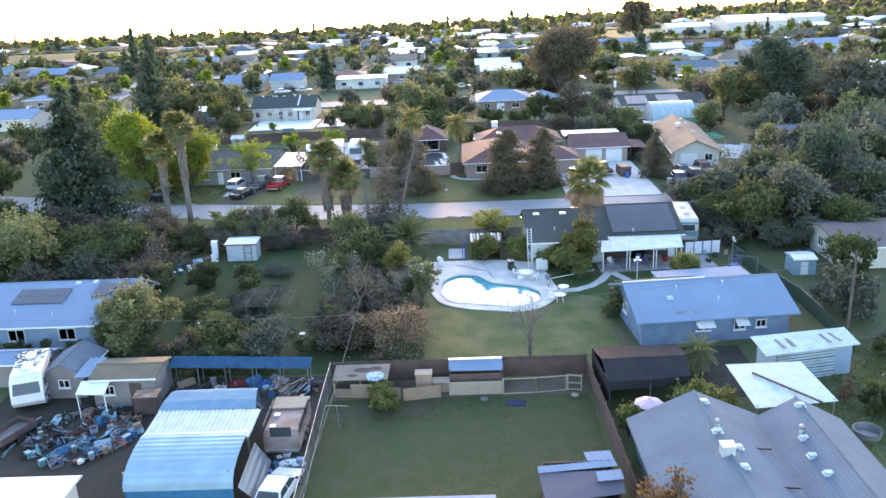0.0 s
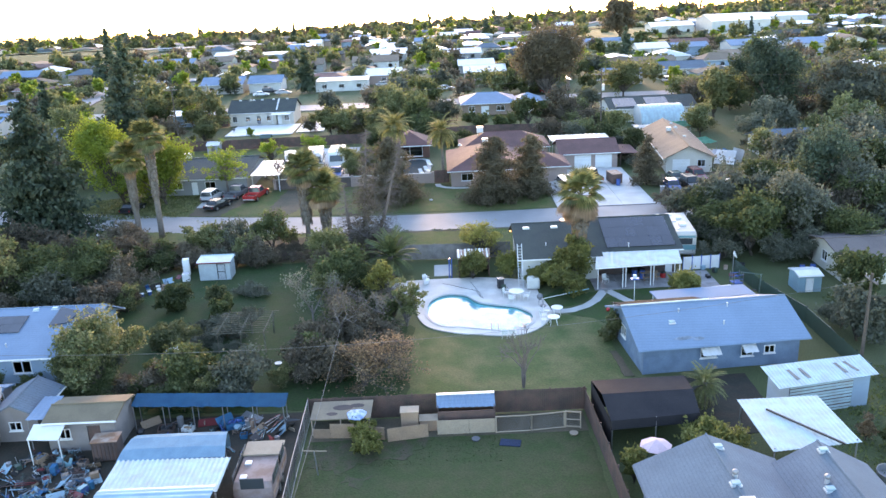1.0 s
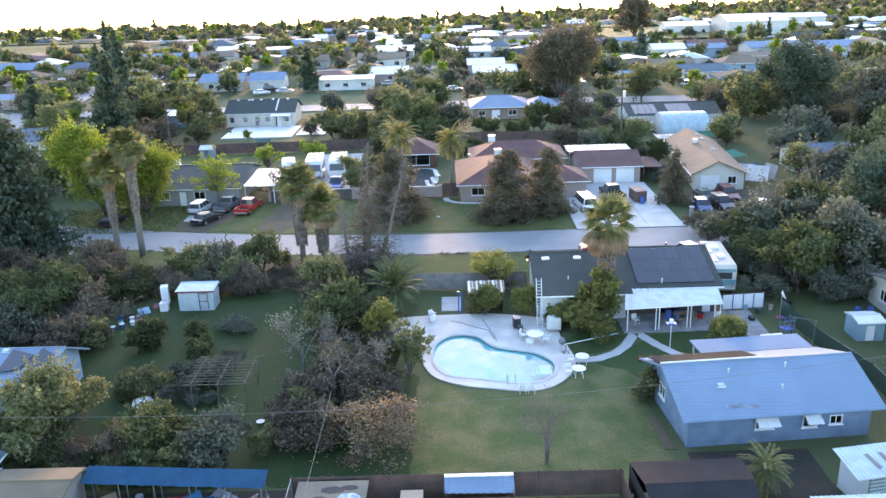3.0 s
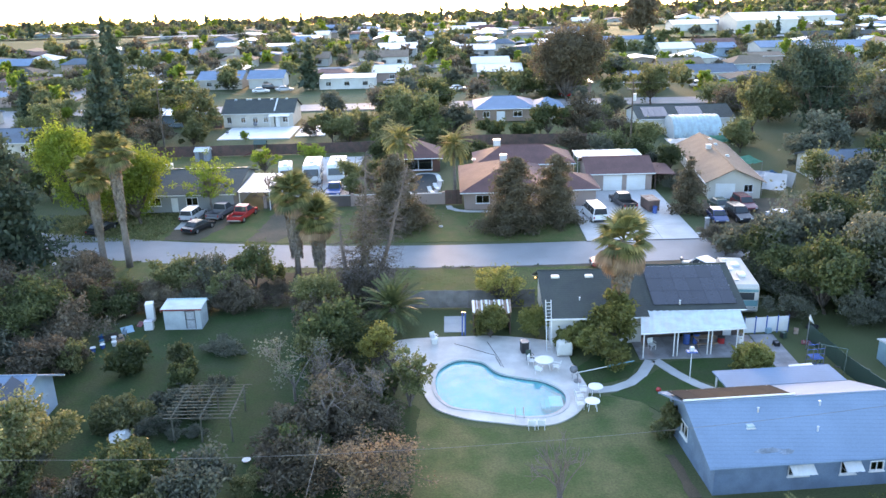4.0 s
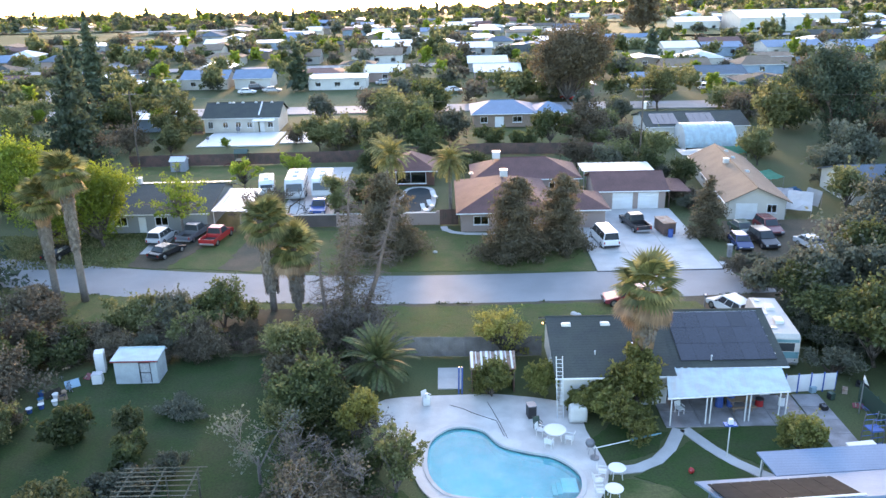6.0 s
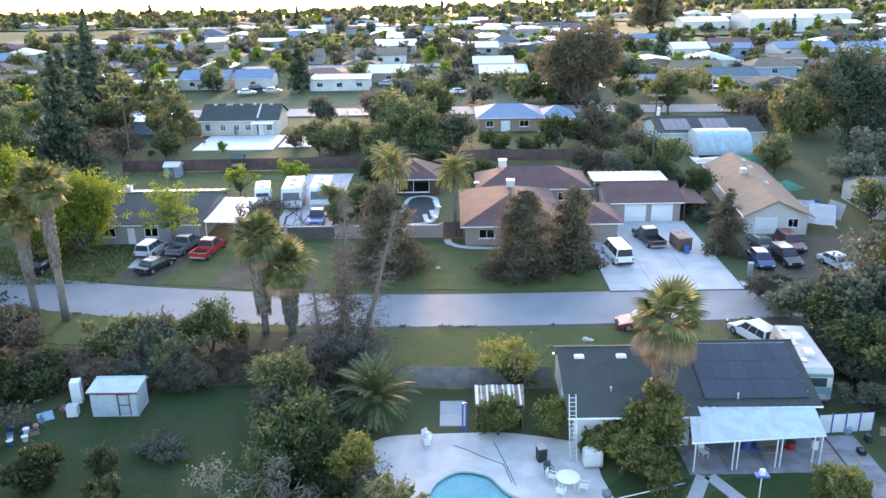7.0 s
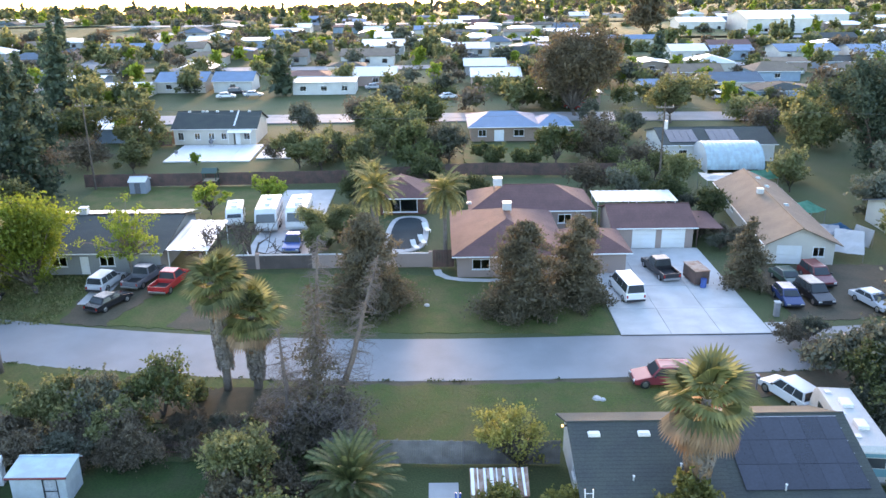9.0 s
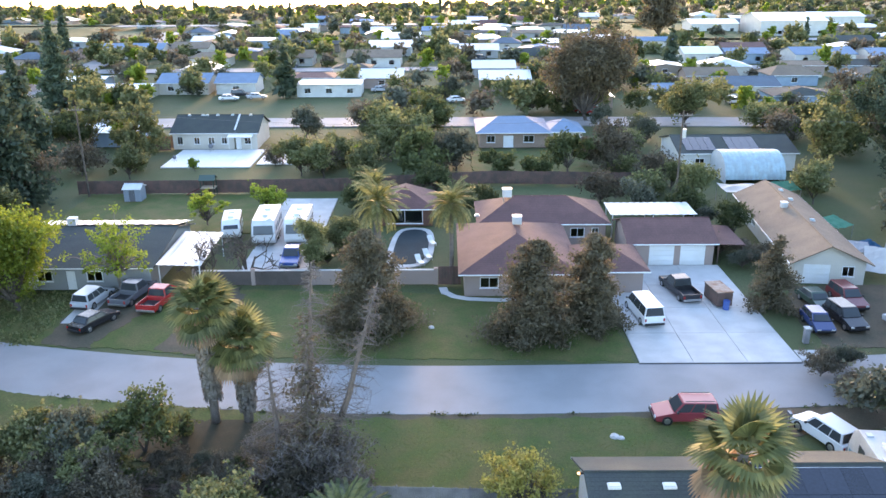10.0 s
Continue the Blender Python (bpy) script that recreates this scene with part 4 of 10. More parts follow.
def motorhome(name, label, x, y, rz, L=8.0, w=1.2, top=3.1, paint=None, trailer=False, band=None, units=True, tail=None, group="motorhomes and trailers"):
    """A coach-built motorhome or travel trailer, front towards its own +x."""
    ob = thing(name, label, "motorhome" if not trailer else "trailer", x, y, 0, rz, group)
    paint = paint or WHITE
    f, r = L / 2, -L / 2
    bm = B()
    side = [(r, 0.55), (f - 0.3, 0.55), (f, 0.95), (f - 0.05, 1.6), (f - 0.45, top - 0.35), (f - 0.9, top), (r + 0.25, top), (r, top - 0.3)]
    profile(bm, side, w, w - 0.06, top - 0.5)
    part("body", bm, paint, ob)
    for s in (-1, 1):
        bm = B()
        box(bm, r + 0.1, f - 0.3, s * w - 0.01, s * w + 0.012, 0.95, 1.25)
        part("stripe", bm, band or PAINTS["teal"], ob)
        for k in range(4):
            cx = r + L * (0.16 + 0.2 * k)
            bm = B()
            box(bm, cx - 0.42, cx + 0.42, s * w - 0.02, s * w + 0.02, 1.65, 2.3, 0.01)
            part("side_window", bm, CARGLASS, ob)
        for wx in ((r + 1.9, f - 1.3) if not trailer else (-0.45, 0.45)):
            bm = B()
            cyl(bm, (wx, s * (w - 0.28), 0.4), (wx, s * (w + 0.012), 0.4), 0.4, n=16)
            wheel = part("wheel", bm, TYRE, ob, "black tyre")
            bm = B()
            cyl(bm, (wx, s * (w + 0.014), 0.4), (wx, s * (w + 0.028), 0.4), 0.22, n=12)
            part("rim", bm, CHROME, wheel)
    bm = B()
    quadpane(bm, [(f - 0.03, -w + 0.2, 1.62), (f - 0.03, w - 0.2, 1.62), (f - 0.36, w - 0.25, top - 0.5), (f - 0.36, -w + 0.25, top - 0.5)], (0.03, 0, 0.01))
    part("windscreen", bm, CARGLASS, ob)
    bm = B()
    box(bm, r - 0.015, r + 0.05, -0.7, 0.7, 1.6, 2.3, 0.01)
    part("rear_window", bm, CARGLASS, ob)
    if tail:
        bm = B()
        box(bm, r - 0.012, r + 0.03, -w + 0.08, w - 0.08, 1.0, 1.55)
        part("tail_panel", bm, tail, ob)
        bm = B()
        box(bm, r - 0.012, r + 0.03, -w + 0.1, w - 0.1, 2.35, top - 0.4)
        part("upper_tail_panel", bm, tail, ob)
    for k, u in enumerate((0.3, 0.62) if units else ()):
        bm = B()
        cx = r + L * u
        box(bm, cx - 0.5, cx + 0.5, -0.35, 0.35, top - 0.02, top + 0.27, 0.07)
        part("roof_unit", bm, WHITE, ob, "white rooftop air conditioner")
    for k in range(3):
        bm = B()
        cx = r + L * (0.15 + 0.33 * k)
        box(bm, cx - 0.2, cx + 0.2, 0.45, 0.85, top - 0.02, top + 0.1, 0.03)
        part("roof_hatch", bm, GALV, ob)
    bm = B()
    box(bm, r - 0.07, r + 0.05, -w + 0.1, w - 0.1, 0.45, 0.65, 0.02)
    part("rear_bumper", bm, CHROME, ob)
    if trailer:
        bm = B()
        cyl(bm, (f - 0.2, -0.5, 0.5), (f + 1.1, 0, 0.5), 0.05)
        cyl(bm, (f - 0.2, 0.5, 0.5), (f + 1.1, 0, 0.5), 0.05)
        cyl(bm, (f + 0.9, 0, 0.05), (f + 0.9, 0, 0.6), 0.05)
        part("tow_bar", bm, STEEL, ob)
        bm = B()
        box(bm, -0.3, 0.3, -w - 0.02, -w + 0.02, 0.6, 2.3, 0.01)
    else:
        bm = B()
        box(bm, 0.4, 1.0, -w - 0.02, -w + 0.02, 0.6, 2.3, 0.01)
    part("door", bm, paint, ob)
    return ob


# ---- fences ----
def fence(label, pts, h, material, name="fence", board=0.14, gap=0.01, post=2.4, rng_seed=1, rails=True, ragged=0.03, category="fence"):
    """A board fence along a line: boards side by side, posts and rails."""
    r = random.Random(rng_seed)
    ob = thing(name, label, category)
    for a, b in zip(pts, pts[1:]):
        a, b = Vector((*a, 0)), Vector((*b, 0))
        L = (b - a).length
        m = Matrix.Translation(a) @ pose(0, 0, 0, 0, 0, math.degrees(math.atan2(b.y - a.y, b.x - a.x)))
        bm = B()
        u = 0.0
        while u < L - 0.02:
            w = min(board * r.uniform(0.93, 1.07), L - u)
            k = r.uniform(-ragged, ragged)
            box(bm, u, u + w - gap, -0.012, 0.012 + r.uniform(0, 0.01), 0.03 + r.uniform(0, 0.03), h + k, m=m)
            u += w
        part("boarding", bm, material, ob, kind="stuff")
        n = max(1, round(L / post))
        for k in range(n + 1):
            bm = B()
            box(bm, L * k / n - 0.045, L * k / n + 0.045, 0.03, 0.12, -0.1, h + 0.05, m=m)
            part("post", bm, material, ob)
        if rails:
            for z in (0.35, h - 0.3):
                bm = B()
                box(bm, 0, L, 0.026, 0.065, z, z + 0.09, m=m)
                part("rail", bm, material, ob)
    return ob


def wire_fence(label, pts, h, post=2.0, material=None, name="wire_fence", step=0.16, r0=0.035):
    """Posts with a top rail and an open mesh of thin wires."""
    ob = thing(name, label, "fence")
    material = material or STEEL
    for a, b in zip(pts, pts[1:]):
        a, b = Vector((*a, 0)), Vector((*b, 0))
        L = (b - a).length
        n = max(1, round(L / post))
        for k in range(n + 1):
            p = a.lerp(b, k / n)
            bm = B()
            cyl(bm, p - Vector((0, 0, 0.1)), p + Vector((0, 0, h)), r0, n=6)
            part("post", bm, material, ob)
        for z in (0.08, h - 0.03):
            bm = B()
            cyl(bm, a + Vector((0, 0, z)), b + Vector((0, 0, z)), r0 * 0.7, n=6)
            part("rail", bm, material, ob)
        bm = B()
        k = int(L / step)
        for i in range(k):
            p, q = a.lerp(b, i / k), a.lerp(b, min(1, (i + 4) / k))
            cyl(bm, p + Vector((0, 0, 0.1)), q + Vector((0, 0, h - 0.05)), 0.004, n=3, caps=False)
            cyl(bm, q + Vector((0, 0, 0.1)), p + Vector((0, 0, h - 0.05)), 0.004, n=3, caps=False)
        part("mesh", bm, STEEL, ob, kind="stuff")
    return ob


# ---- ground ----
POOL = outline([(-2.1, 78.0), (-1.5, 79.7), (-0.2, 80.7), (1.6, 80.2), (2.7, 78.4), (4.4, 77.5), (6.2, 76.8), (7.5, 75.0), (7.3, 73.0), (6.1, 71.8), (4.4, 71.6), (2.6, 72.1), (1.0, 72.6), (-0.9, 73.2), (-2.0, 75.2)])


def far_z(y, x=0.0):
    """The land falls away towards the skyline, more on one side than on the other."""
    k = 0.057 - 0.015 * max(-0.5, min(1.0, x / max(y, 1.0) / 0.45))
    return -k * 90 * math.log1p(math.exp(min(60, (y - 540) / 90)))


def road_y(x):
    """Middle of the street."""
    k = 0.003 if x < 0 else 0.0013
    c = max(-48, min(48, x))
    return 106.4 + k * c * c + 2 * k * c * (x - c)


bm = B()
near = [(-60, 25), (60, 25), (60, 125), (-60, 125)]
ring_fill(bm, near, POOL, 0)
xs, ys = [-4000, -2200, -1500, -1000, -700, -450, -300, -200, -120, -60, 60, 120, 200, 300, 450, 700, 1000, 1500, 2200, 4000], [-900, -200, 25, 125, 300, 400, 450, 500, 550, 600, 650, 700, 760, 850, 1000, 1400, 2200, 4600]
for i in range(len(xs) - 1):
    for j in range(len(ys) - 1):
        if not (xs[i] == -60 and ys[j] == 25):
            q = [(xs[i], ys[j]), (xs[i + 1], ys[j]), (xs[i + 1], ys[j + 1]), (xs[i], ys[j + 1])]
            bm.faces.new([bm.verts.new((*p, far_z(p[1], p[0]))) for p in q])
bmesh.ops.remove_doubles(bm, verts=bm.verts, dist=0.001)
solid("ground", bm, GRASS, "rough grass and weeds over flat ground", "ground", "structure")


def strip(name, line, width, z, material, label, category):
    """A road or path of even width along a line, with a kerbless edge a few centimetres high."""
    bm = B()
    left, right = [], []
    for i, p in enumerate(line):
        a, b = Vector(line[max(0, i - 1)]), Vector(line[min(len(line) - 1, i + 1)])
        d = (b - a).normalized()
        n = Vector((-d.y, d.x)) * width / 2
        left.append(Vector(p) + n), right.append(Vector(p) - n)
    rows = [[bm.verts.new((*l, z)), bm.verts.new((*r, z)), bm.verts.new((*r, z - 0.2)), bm.verts.new((*l, z - 0.2))] for l, r in zip(left, right)]
    for r, s in zip(rows, rows[1:]):
        for i in range(4):
            bm.faces.new((r[i], r[(i + 1) % 4], s[(i + 1) % 4], s[i]))
    bmesh.ops.recalc_face_normals(bm, faces=bm.faces)
    return solid(name, bm, material, label, category, "structure")


strip("road", [(x, road_y(x)) for x in range(-220, 221, 4)], 7.4, 0.05, ASPHALT, "worn pale grey asphalt street without kerbs", "road")
strip("road_far", [(-140, 214), (-40, 213), (20, 213), (60, 211), (120, 211), (220, 214)], 9, 0.05, ASPHALT, "distant asphalt street behind the houses", "road")
strip("road_side", [(-92, 116), (-95, 160), (-100, 214), (-108, 300), (-120, 420)], 8, 0.045, ASPHALT, "narrow asphalt side street between gardens", "road")
for k, (y, x0, x1) in enumerate(((290, -200, 260), (372, -240, 300), (455, -260, 320))):
    strip("road_distant", [(x0, y), ((x0 + x1) / 2, y + 4), (x1, y)], 8, 0.05, ASPHALT, "distant street in the hazy town", "road")
patch("verge", [(-60, road_y(-60) - 7), (-40, road_y(-40) - 6.5), (-20, 100.6), (0, 99.8), (25, 99.8), (40, 102), (40, road_y(40) - 3.7), (25, road_y(25) - 3.7), (0, 102.75), (-25, road_y(-25) - 3.7), (-60, road_y(-60) - 3.7)], 0.03, DIRT, "bare dirt shoulder beside the street", "ground", 0.35, 2)
patch("lawn_front", [(-12, 93.2), (-5, 92.2), (7, 92.0), (7.2, 94.0), (24, 94.4), (23, 102.2), (-12, 102.2)], 0.06, VERGE, "green verge lawn along the street", "lawn", 0.3, 3)
patch("lawn_verge_left", [(-48, 101.4), (-30, 99.6), (-22, 99.2), (-12, 99.6), (-12, 102.9), (-22, road_y(-22) - 3.8), (-30, road_y(-30) - 3.8), (-48, road_y(-48) - 3.8)], 0.055, VERGE, "green verge lawn behind the hedge", "lawn", 0.3, 33)
patch("lawn_far_verge", [(-22, 112.2), (14.7, 110.7), (14.7, 124), (-22, 126.5)], 0.04, VERGE, "front lawn before the brown house", "lawn", 0.3, 4)
patch("lawn_left_front", [(-60, 120), (-38, 114.4), (-30, 113.6), (-22, 112.4), (-22, 126), (-60, 126)], 0.04, VERGE, "patchy front lawn with worn tracks", "lawn", 0.3, 5)
patch("drive_dirt", [(-35.5, 114.4), (-31, 113.4), (-29.5, 119), (-26.5, 127), (-36, 127)], 0.055, DIRT, "bare dirt parking drive on a lawn", "driveway", 0.35, 6)
patch("drive_dirt_track", [(-25, 113), (-21.5, 112.4), (-19.5, 120), (-21, 127), (-24, 127)], 0.055, DIRT, "worn dirt track across the lawn", "driveway", 0.5, 16)
patch("lawn_yard", [(-10.2, 28), (9.1, 28), (9.1, 54.4), (-10.2, 54.4)], 0.03, YARDLAWN, "mown back yard lawn", "lawn", 0.1, 7)
patch("yard_dirt_worn", [(-10, 51), (-7.5, 50.6), (-3, 52.4), (-1.5, 54), (-10, 54.2)], 0.05, WORN, "bare earth by the chicken pens", "ground", 0.55, 8)
patch("lawn_worn_spot", [(-7.6, 49.2), (-6.2, 48.9), (-5.4, 50.1), (-6.6, 50.7)], 0.045, WORN, "worn bare spot in the lawn", "ground", 0.45, 9)
patch("pen_dirt", [(-10.2, 54.4), (9.1, 54.4), (9.1, 57.1), (-10.2, 57.1)], 0.035, DIRT, "bare earth inside the animal pens", "ground", 0.0, 10)
patch("lawn_pool_yard", [(-3.6, 57.6), (13.6, 57.6), (13.4, 73.5), (9.8, 74.4), (8.0, 71.2), (4.5, 69.9), (0, 70.6), (-3.2, 73)], 0.03, DRYLAWN, "back lawn with dry brown patches by the pool", "lawn", 0.25, 11)
patch("lawn_house", [(9.5, 75.9), (13, 77.3), (14.4, 79.6), (11, 81), (9, 79)], 0.03, LAWN, "small lawn behind the pool", "lawn", 0.15, 12)
patch("lawn_patio", [(16.2, 79.2), (19.6, 75.2), (26, 75.6), (24.6, 81.2), (17, 79.8)], 0.035, LAWN, "small lawn beside the patio", "lawn", 0.15, 13)
patch("lawn_patio_near", [(11, 74.6), (14.6, 77.6), (15.6, 78.6), (18.8, 73.8), (14.2, 71.5), (13.4, 73)], 0.035, LAWN, "small lawn between the garden paths", "lawn", 0.15, 17)
patch("flower_bed", [(13.3, 62), (14, 62), (13.6, 66.5), (13.0, 66.5)], 0.06, DIRT, "bare earth strip beside the lawn", "ground", 0.12, 14)
patch("yard_junk", [(-36, 30), (-10.7, 30), (-10.7, 58.6), (-36, 58.6)], 0.03, YARDDIRT, "trampled bare earth of a cluttered yard", "ground", 0.0, 15)
patch("lawn_orchard", [(-31, 59.4), (-10.4, 58.9), (-10.2, 57.8), (-2.8, 57.8), (-2.8, 72.4), (-5, 74.6), (-8.5, 78), (-10, 92.4), (-29, 92.4), (-33, 80)], 0.025, ORCHARD, "deep green back garden lawn", "lawn", 0.2, 18)
patch("yard_right", [(23.8, 38), (60, 38), (60, 62), (28.6, 62), (24.2, 53)], 0.03, GRASS, "rough grass behind the grey house", "lawn", 0.3, 20)
patch("yard_cars", [(31.6, 112.8), (38, 113.4), (48, 115), (49, 126.5), (33.5, 126.8), (31.2, 121)], 0.045, DIRT, "bare dirt and gravel where cars are parked", "ground", 0.3, 41)
patch("yard_brown", [(16.6, 53.2), (22.4, 53.2), (22.4, 61.6), (14.6, 61.6), (14.6, 57.6)], 0.04, YARDDIRT, "dark bare earth between sheds", "ground", 0.1, 21)
patch("lawn_back_left", [(-50, 144), (-24, 144), (-24, 161), (-50, 161)], 0.03, VERGE, "green fenced back lawn", "lawn", 0.15, 22)
patch("lawn_back_house", [(4, 167), (22, 167), (22, 187), (3, 187)], 0.03, VERGE, "sunlit back lawn", "lawn", 0.3, 23)
patch("field_left", [(-330, 380), (-150, 390), (-160, 470), (-360, 465)], 0.05, LAWN, "distant green field", "field", 3.0, 24)
patch("field_right", [(60, 330), (110, 330), (130, 480), (60, 480)], 0.05, DRYLAWN, "distant dry field", "field", 3.0, 25)


def slabs(name, label, x0, x1, y0, y1, nx, ny, z, material=None, category="driveway"):
    """Concrete poured in panels with open joints: each panel a piece of its own."""
    ob = thing(name, label, category, kind="structure")
    dx, dy = (x1 - x0) / nx, (y1 - y0) / ny
    for i in range(nx):
        for j in range(ny):
            bm = B()
            box(bm, x0 + i * dx + 0.02, x0 + (i + 1) * dx - 0.02, y0 + j * dy + 0.02, y0 + (j + 1) * dy - 0.02, -0.1, z + 0.004 * ((i * 7 + j * 5) % 3))
            part("panel", bm, material or CONCRETE, ob)
    return ob


slabs("driveway", "broad pale concrete driveway in jointed panels", 15.1, 28.3, 110.4, 132.4, 3, 4, 0.09)
slabs("driveway_apron", "small concrete apron by the street", 28.4, 31.0, 110.8, 112.6, 1, 1, 0.08)
bm = B()
tube(bm, [(15.0 + 1.32 * k, 110.27 + 0.05 * noise.noise(Vector((k, 2, 7))), 0.06) for k in range(11)], [0.05 + 0.03 * noise.noise(Vector((k, 5, 1))) for k in range(11)], 6)
solid("tar_joint", bm, BLACK, "dark tar joint between driveway and street", "joint", "structure")
slabs("parking_pad", "concrete pad where trailers are parked", -22.4, -15.3, 131.5, 158.5, 2, 5, 0.07)
slabs("rear_patio", "white concrete patio behind a house", -45.6, -31.4, 176.6, 188.8, 4, 3, 0.08, WHITE, "patio")
slabs("rear_patio_side", "white concrete patio beside a house", -30.8, -25.0, 178.4, 189.4, 1, 2, 0.08, WHITE, "patio")
slabs("patio", "concrete patio under a white awning", 14.4, 24.6, 80.2, 84.3, 4, 2, 0.07, OLDCONCRETE, "patio")
slabs("side_walk", "concrete strip beside the patio", 24.7, 26.7, 75.4, 84.4, 1, 5, 0.06, OLDCONCRETE, "path")
slabs("side_slab", "pale concrete slab by a garden gate", -1.5, 0.4, 86.2, 89.6, 1, 2, 0.07, CONCRETE, "slab")
slabs("drive_side", "concrete strip in front of parked cars", -35.6, -33.4, 118.5, 126.5, 1, 3, 0.07, CONCRETE, "driveway")

# ---- swimming pool ----
bm = B()
deck_edge = outline([(-5.4, 84.7), (-5.9, 82.4), (-5.2, 80.2), (-3.6, 78.2), (-3.0, 75.2), (-2.0, 72.9), (0.2, 71.5), (2.4, 70.9), (4.6, 70.4), (6.6, 70.7), (8.4, 72.4), (9.4, 75.0), (9.2, 77.4), (8.8, 80.0), (8.4, 83.4), (4.0, 85.0), (0.5, 85.2)], 4)
ring_fill(bm, deck_edge, POOL, 0.09)
out = bmesh.ops.extrude_face_region(bm, geom=list(bm.faces))
bmesh.ops.translate(bm, vec=(0, 0, -0.12), verts=[v for v in out["geom"] if isinstance(v, bmesh.types.BMVert)])
bmesh.ops.recalc_face_normals(bm, faces=bm.faces)
pool = thing("swimming_pool", "kidney-shaped swimming pool with turquoise water and a pale deck", "swimming pool", kind="structure")
part("deck", bm, DECK, pool, "pale pinkish concrete pool deck")
cx, cy = sum(p[0] for p in POOL) / len(POOL), sum(p[1] for p in POOL) / len(POOL)
grow = lambda s: [(cx + (x - cx) * s, cy + (y - cy) * s) for x, y in POOL]
bm = B()
ring_fill(bm, grow(1.055), grow(0.996), 0.135)
out = bmesh.ops.extrude_face_region(bm, geom=list(bm.faces))
bmesh.ops.translate(bm, vec=(0, 0, -0.1), verts=[v for v in out["geom"] if isinstance(v, bmesh.types.BMVert)])
bmesh.ops.recalc_face_normals(bm, faces=bm.faces)
part("coping", bm, CONCRETE, pool, "pale concrete coping")
bm = B()
rings = [[bm.verts.new((*p, z)) for p in grow(s)] for s, z in ((1.002, 0.03), (1.002, -0.25), (0.97, -1.0), (0.8, -1.35))]
n = len(POOL)
for a, b in zip(rings[1:], rings[2:]):
    for i in range(n):
        bm.faces.new((a[i], a[(i + 1) % n], b[(i + 1) % n], b[i]))
bm.faces.new(rings[-1])
bmesh.ops.triangulate(bm, faces=[f for f in bm.faces if len(f.verts) > 4])
part("basin", bm, POOLTILE, pool, "turquoise plaster basin")
bm = B()
a, b = [bm.verts.new((*p, 0.04)) for p in grow(1.001)], [bm.verts.new((*p, -0.24)) for p in grow(1.001)]
for i in range(n):
    bm.faces.new((a[i], a[(i + 1) % n], b[(i + 1) % n], b[i]))
part("waterline_tile", bm, POOLBAND, pool)
bm = B()
bm.faces.new([bm.verts.new((*p, -0.08)) for p in grow(0.999)[::-1]])
bmesh.ops.triangulate(bm, faces=bm.faces)
w = part("water", bm, WATER, pool, "still clear water")
w.visible_shadow = False
for k in range(3):
    bm = B()
    box(bm, 6.3 - 0.3 * k, 7.3, 73.4 + 0.1 * k, 74.9 - 0.1 * k, -1.1, -0.25 - 0.28 * k, 0.04)
    part("step", bm, POOLTILE, pool)
for s in (-1, 1):
    bm = B()
    for i in range(6):
        t0, t1 = math.pi * i / 6, math.pi * (i + 1) / 6
        at = lambda t: (3.9 + 0.3 * s, 71.6 + 0.35 * math.cos(t), 0.1 + 0.75 * math.sin(t))
        cyl(bm, at(t0), at(t1), 0.025, n=6)
    part("ladder_rail", bm, CHROME, pool)
for pts, nm in (([(9.2, 75.4), (10.2, 75.3), (11.4, 75.5), (12.8, 76.3), (14.0, 77.7), (14.8, 79.2), (15.2, 80.0)], "garden_path"), ([(15.6, 80.0), (16.1, 78.9), (16.7, 77.6), (17.7, 76.0), (18.8, 74.8), (19.8, 73.8)], "garden_path_branch")):
    strip(nm, pts, 0.85, 0.06, CONCRETE, "narrow curving concrete garden path", "path")


# ---- houses and sheds of the near plots ----
W = "window"
before = set(scene.objects)
# wall blue set darker than BLUESTUCCO: the front wall's shadow is in the colour
BLUEWALL = mat("worn blue stucco darkened for shade", (0.13, 0.21, 0.29), 0.9, var=0.16, size=1.2, fine=0.05, bump=0.4, second=(0.09, 0.145, 0.21), amount=0.8)
blue = house("blue_house", "long low blue house with a pale blue grey roof", 14.7, 27.2, 62.2, 70.2, 2.45, 1.5, BLUEWALL, PALESHINGLE, holes=[
    ("S", W, 5.2, 1.3, 1.0, 1.0), ("S", W, 8.3, 1.0, 0.9, 1.1), ("S", W, 10.1, 0.9, 1.0, 0.7), ("W", W, 3.0, 1.2, 1.0, 1.0)], over=0.6, fascia=PALESHINGLE)
bz = lambda y: roof_z((62.2, 70.2), 2.45, 1.5, y)
for c, w in ((19.9, 1.5), (23.0, 1.1)):
    aw = thing("window_awning", "white metal awning over a window", "awning", c, 62.15, 2.0, group="window awnings")
    bm = B()
    corrugated(bm, [(-w / 2, -0.8, -0.4), (w / 2, -0.8, -0.4), (w / 2, 0, 0.05), (-w / 2, 0, 0.05)], 0.16, 0.025)
    part("canopy", bm, WHITEMETAL, aw)
    for s in (-1, 1):
        bm = B()
        cyl(bm, (s * w / 2 * 0.95, -0.75, -0.4), (s * w / 2 * 0.95, -0.01, -0.5), 0.015)
        part("arm", bm, GALV, aw)
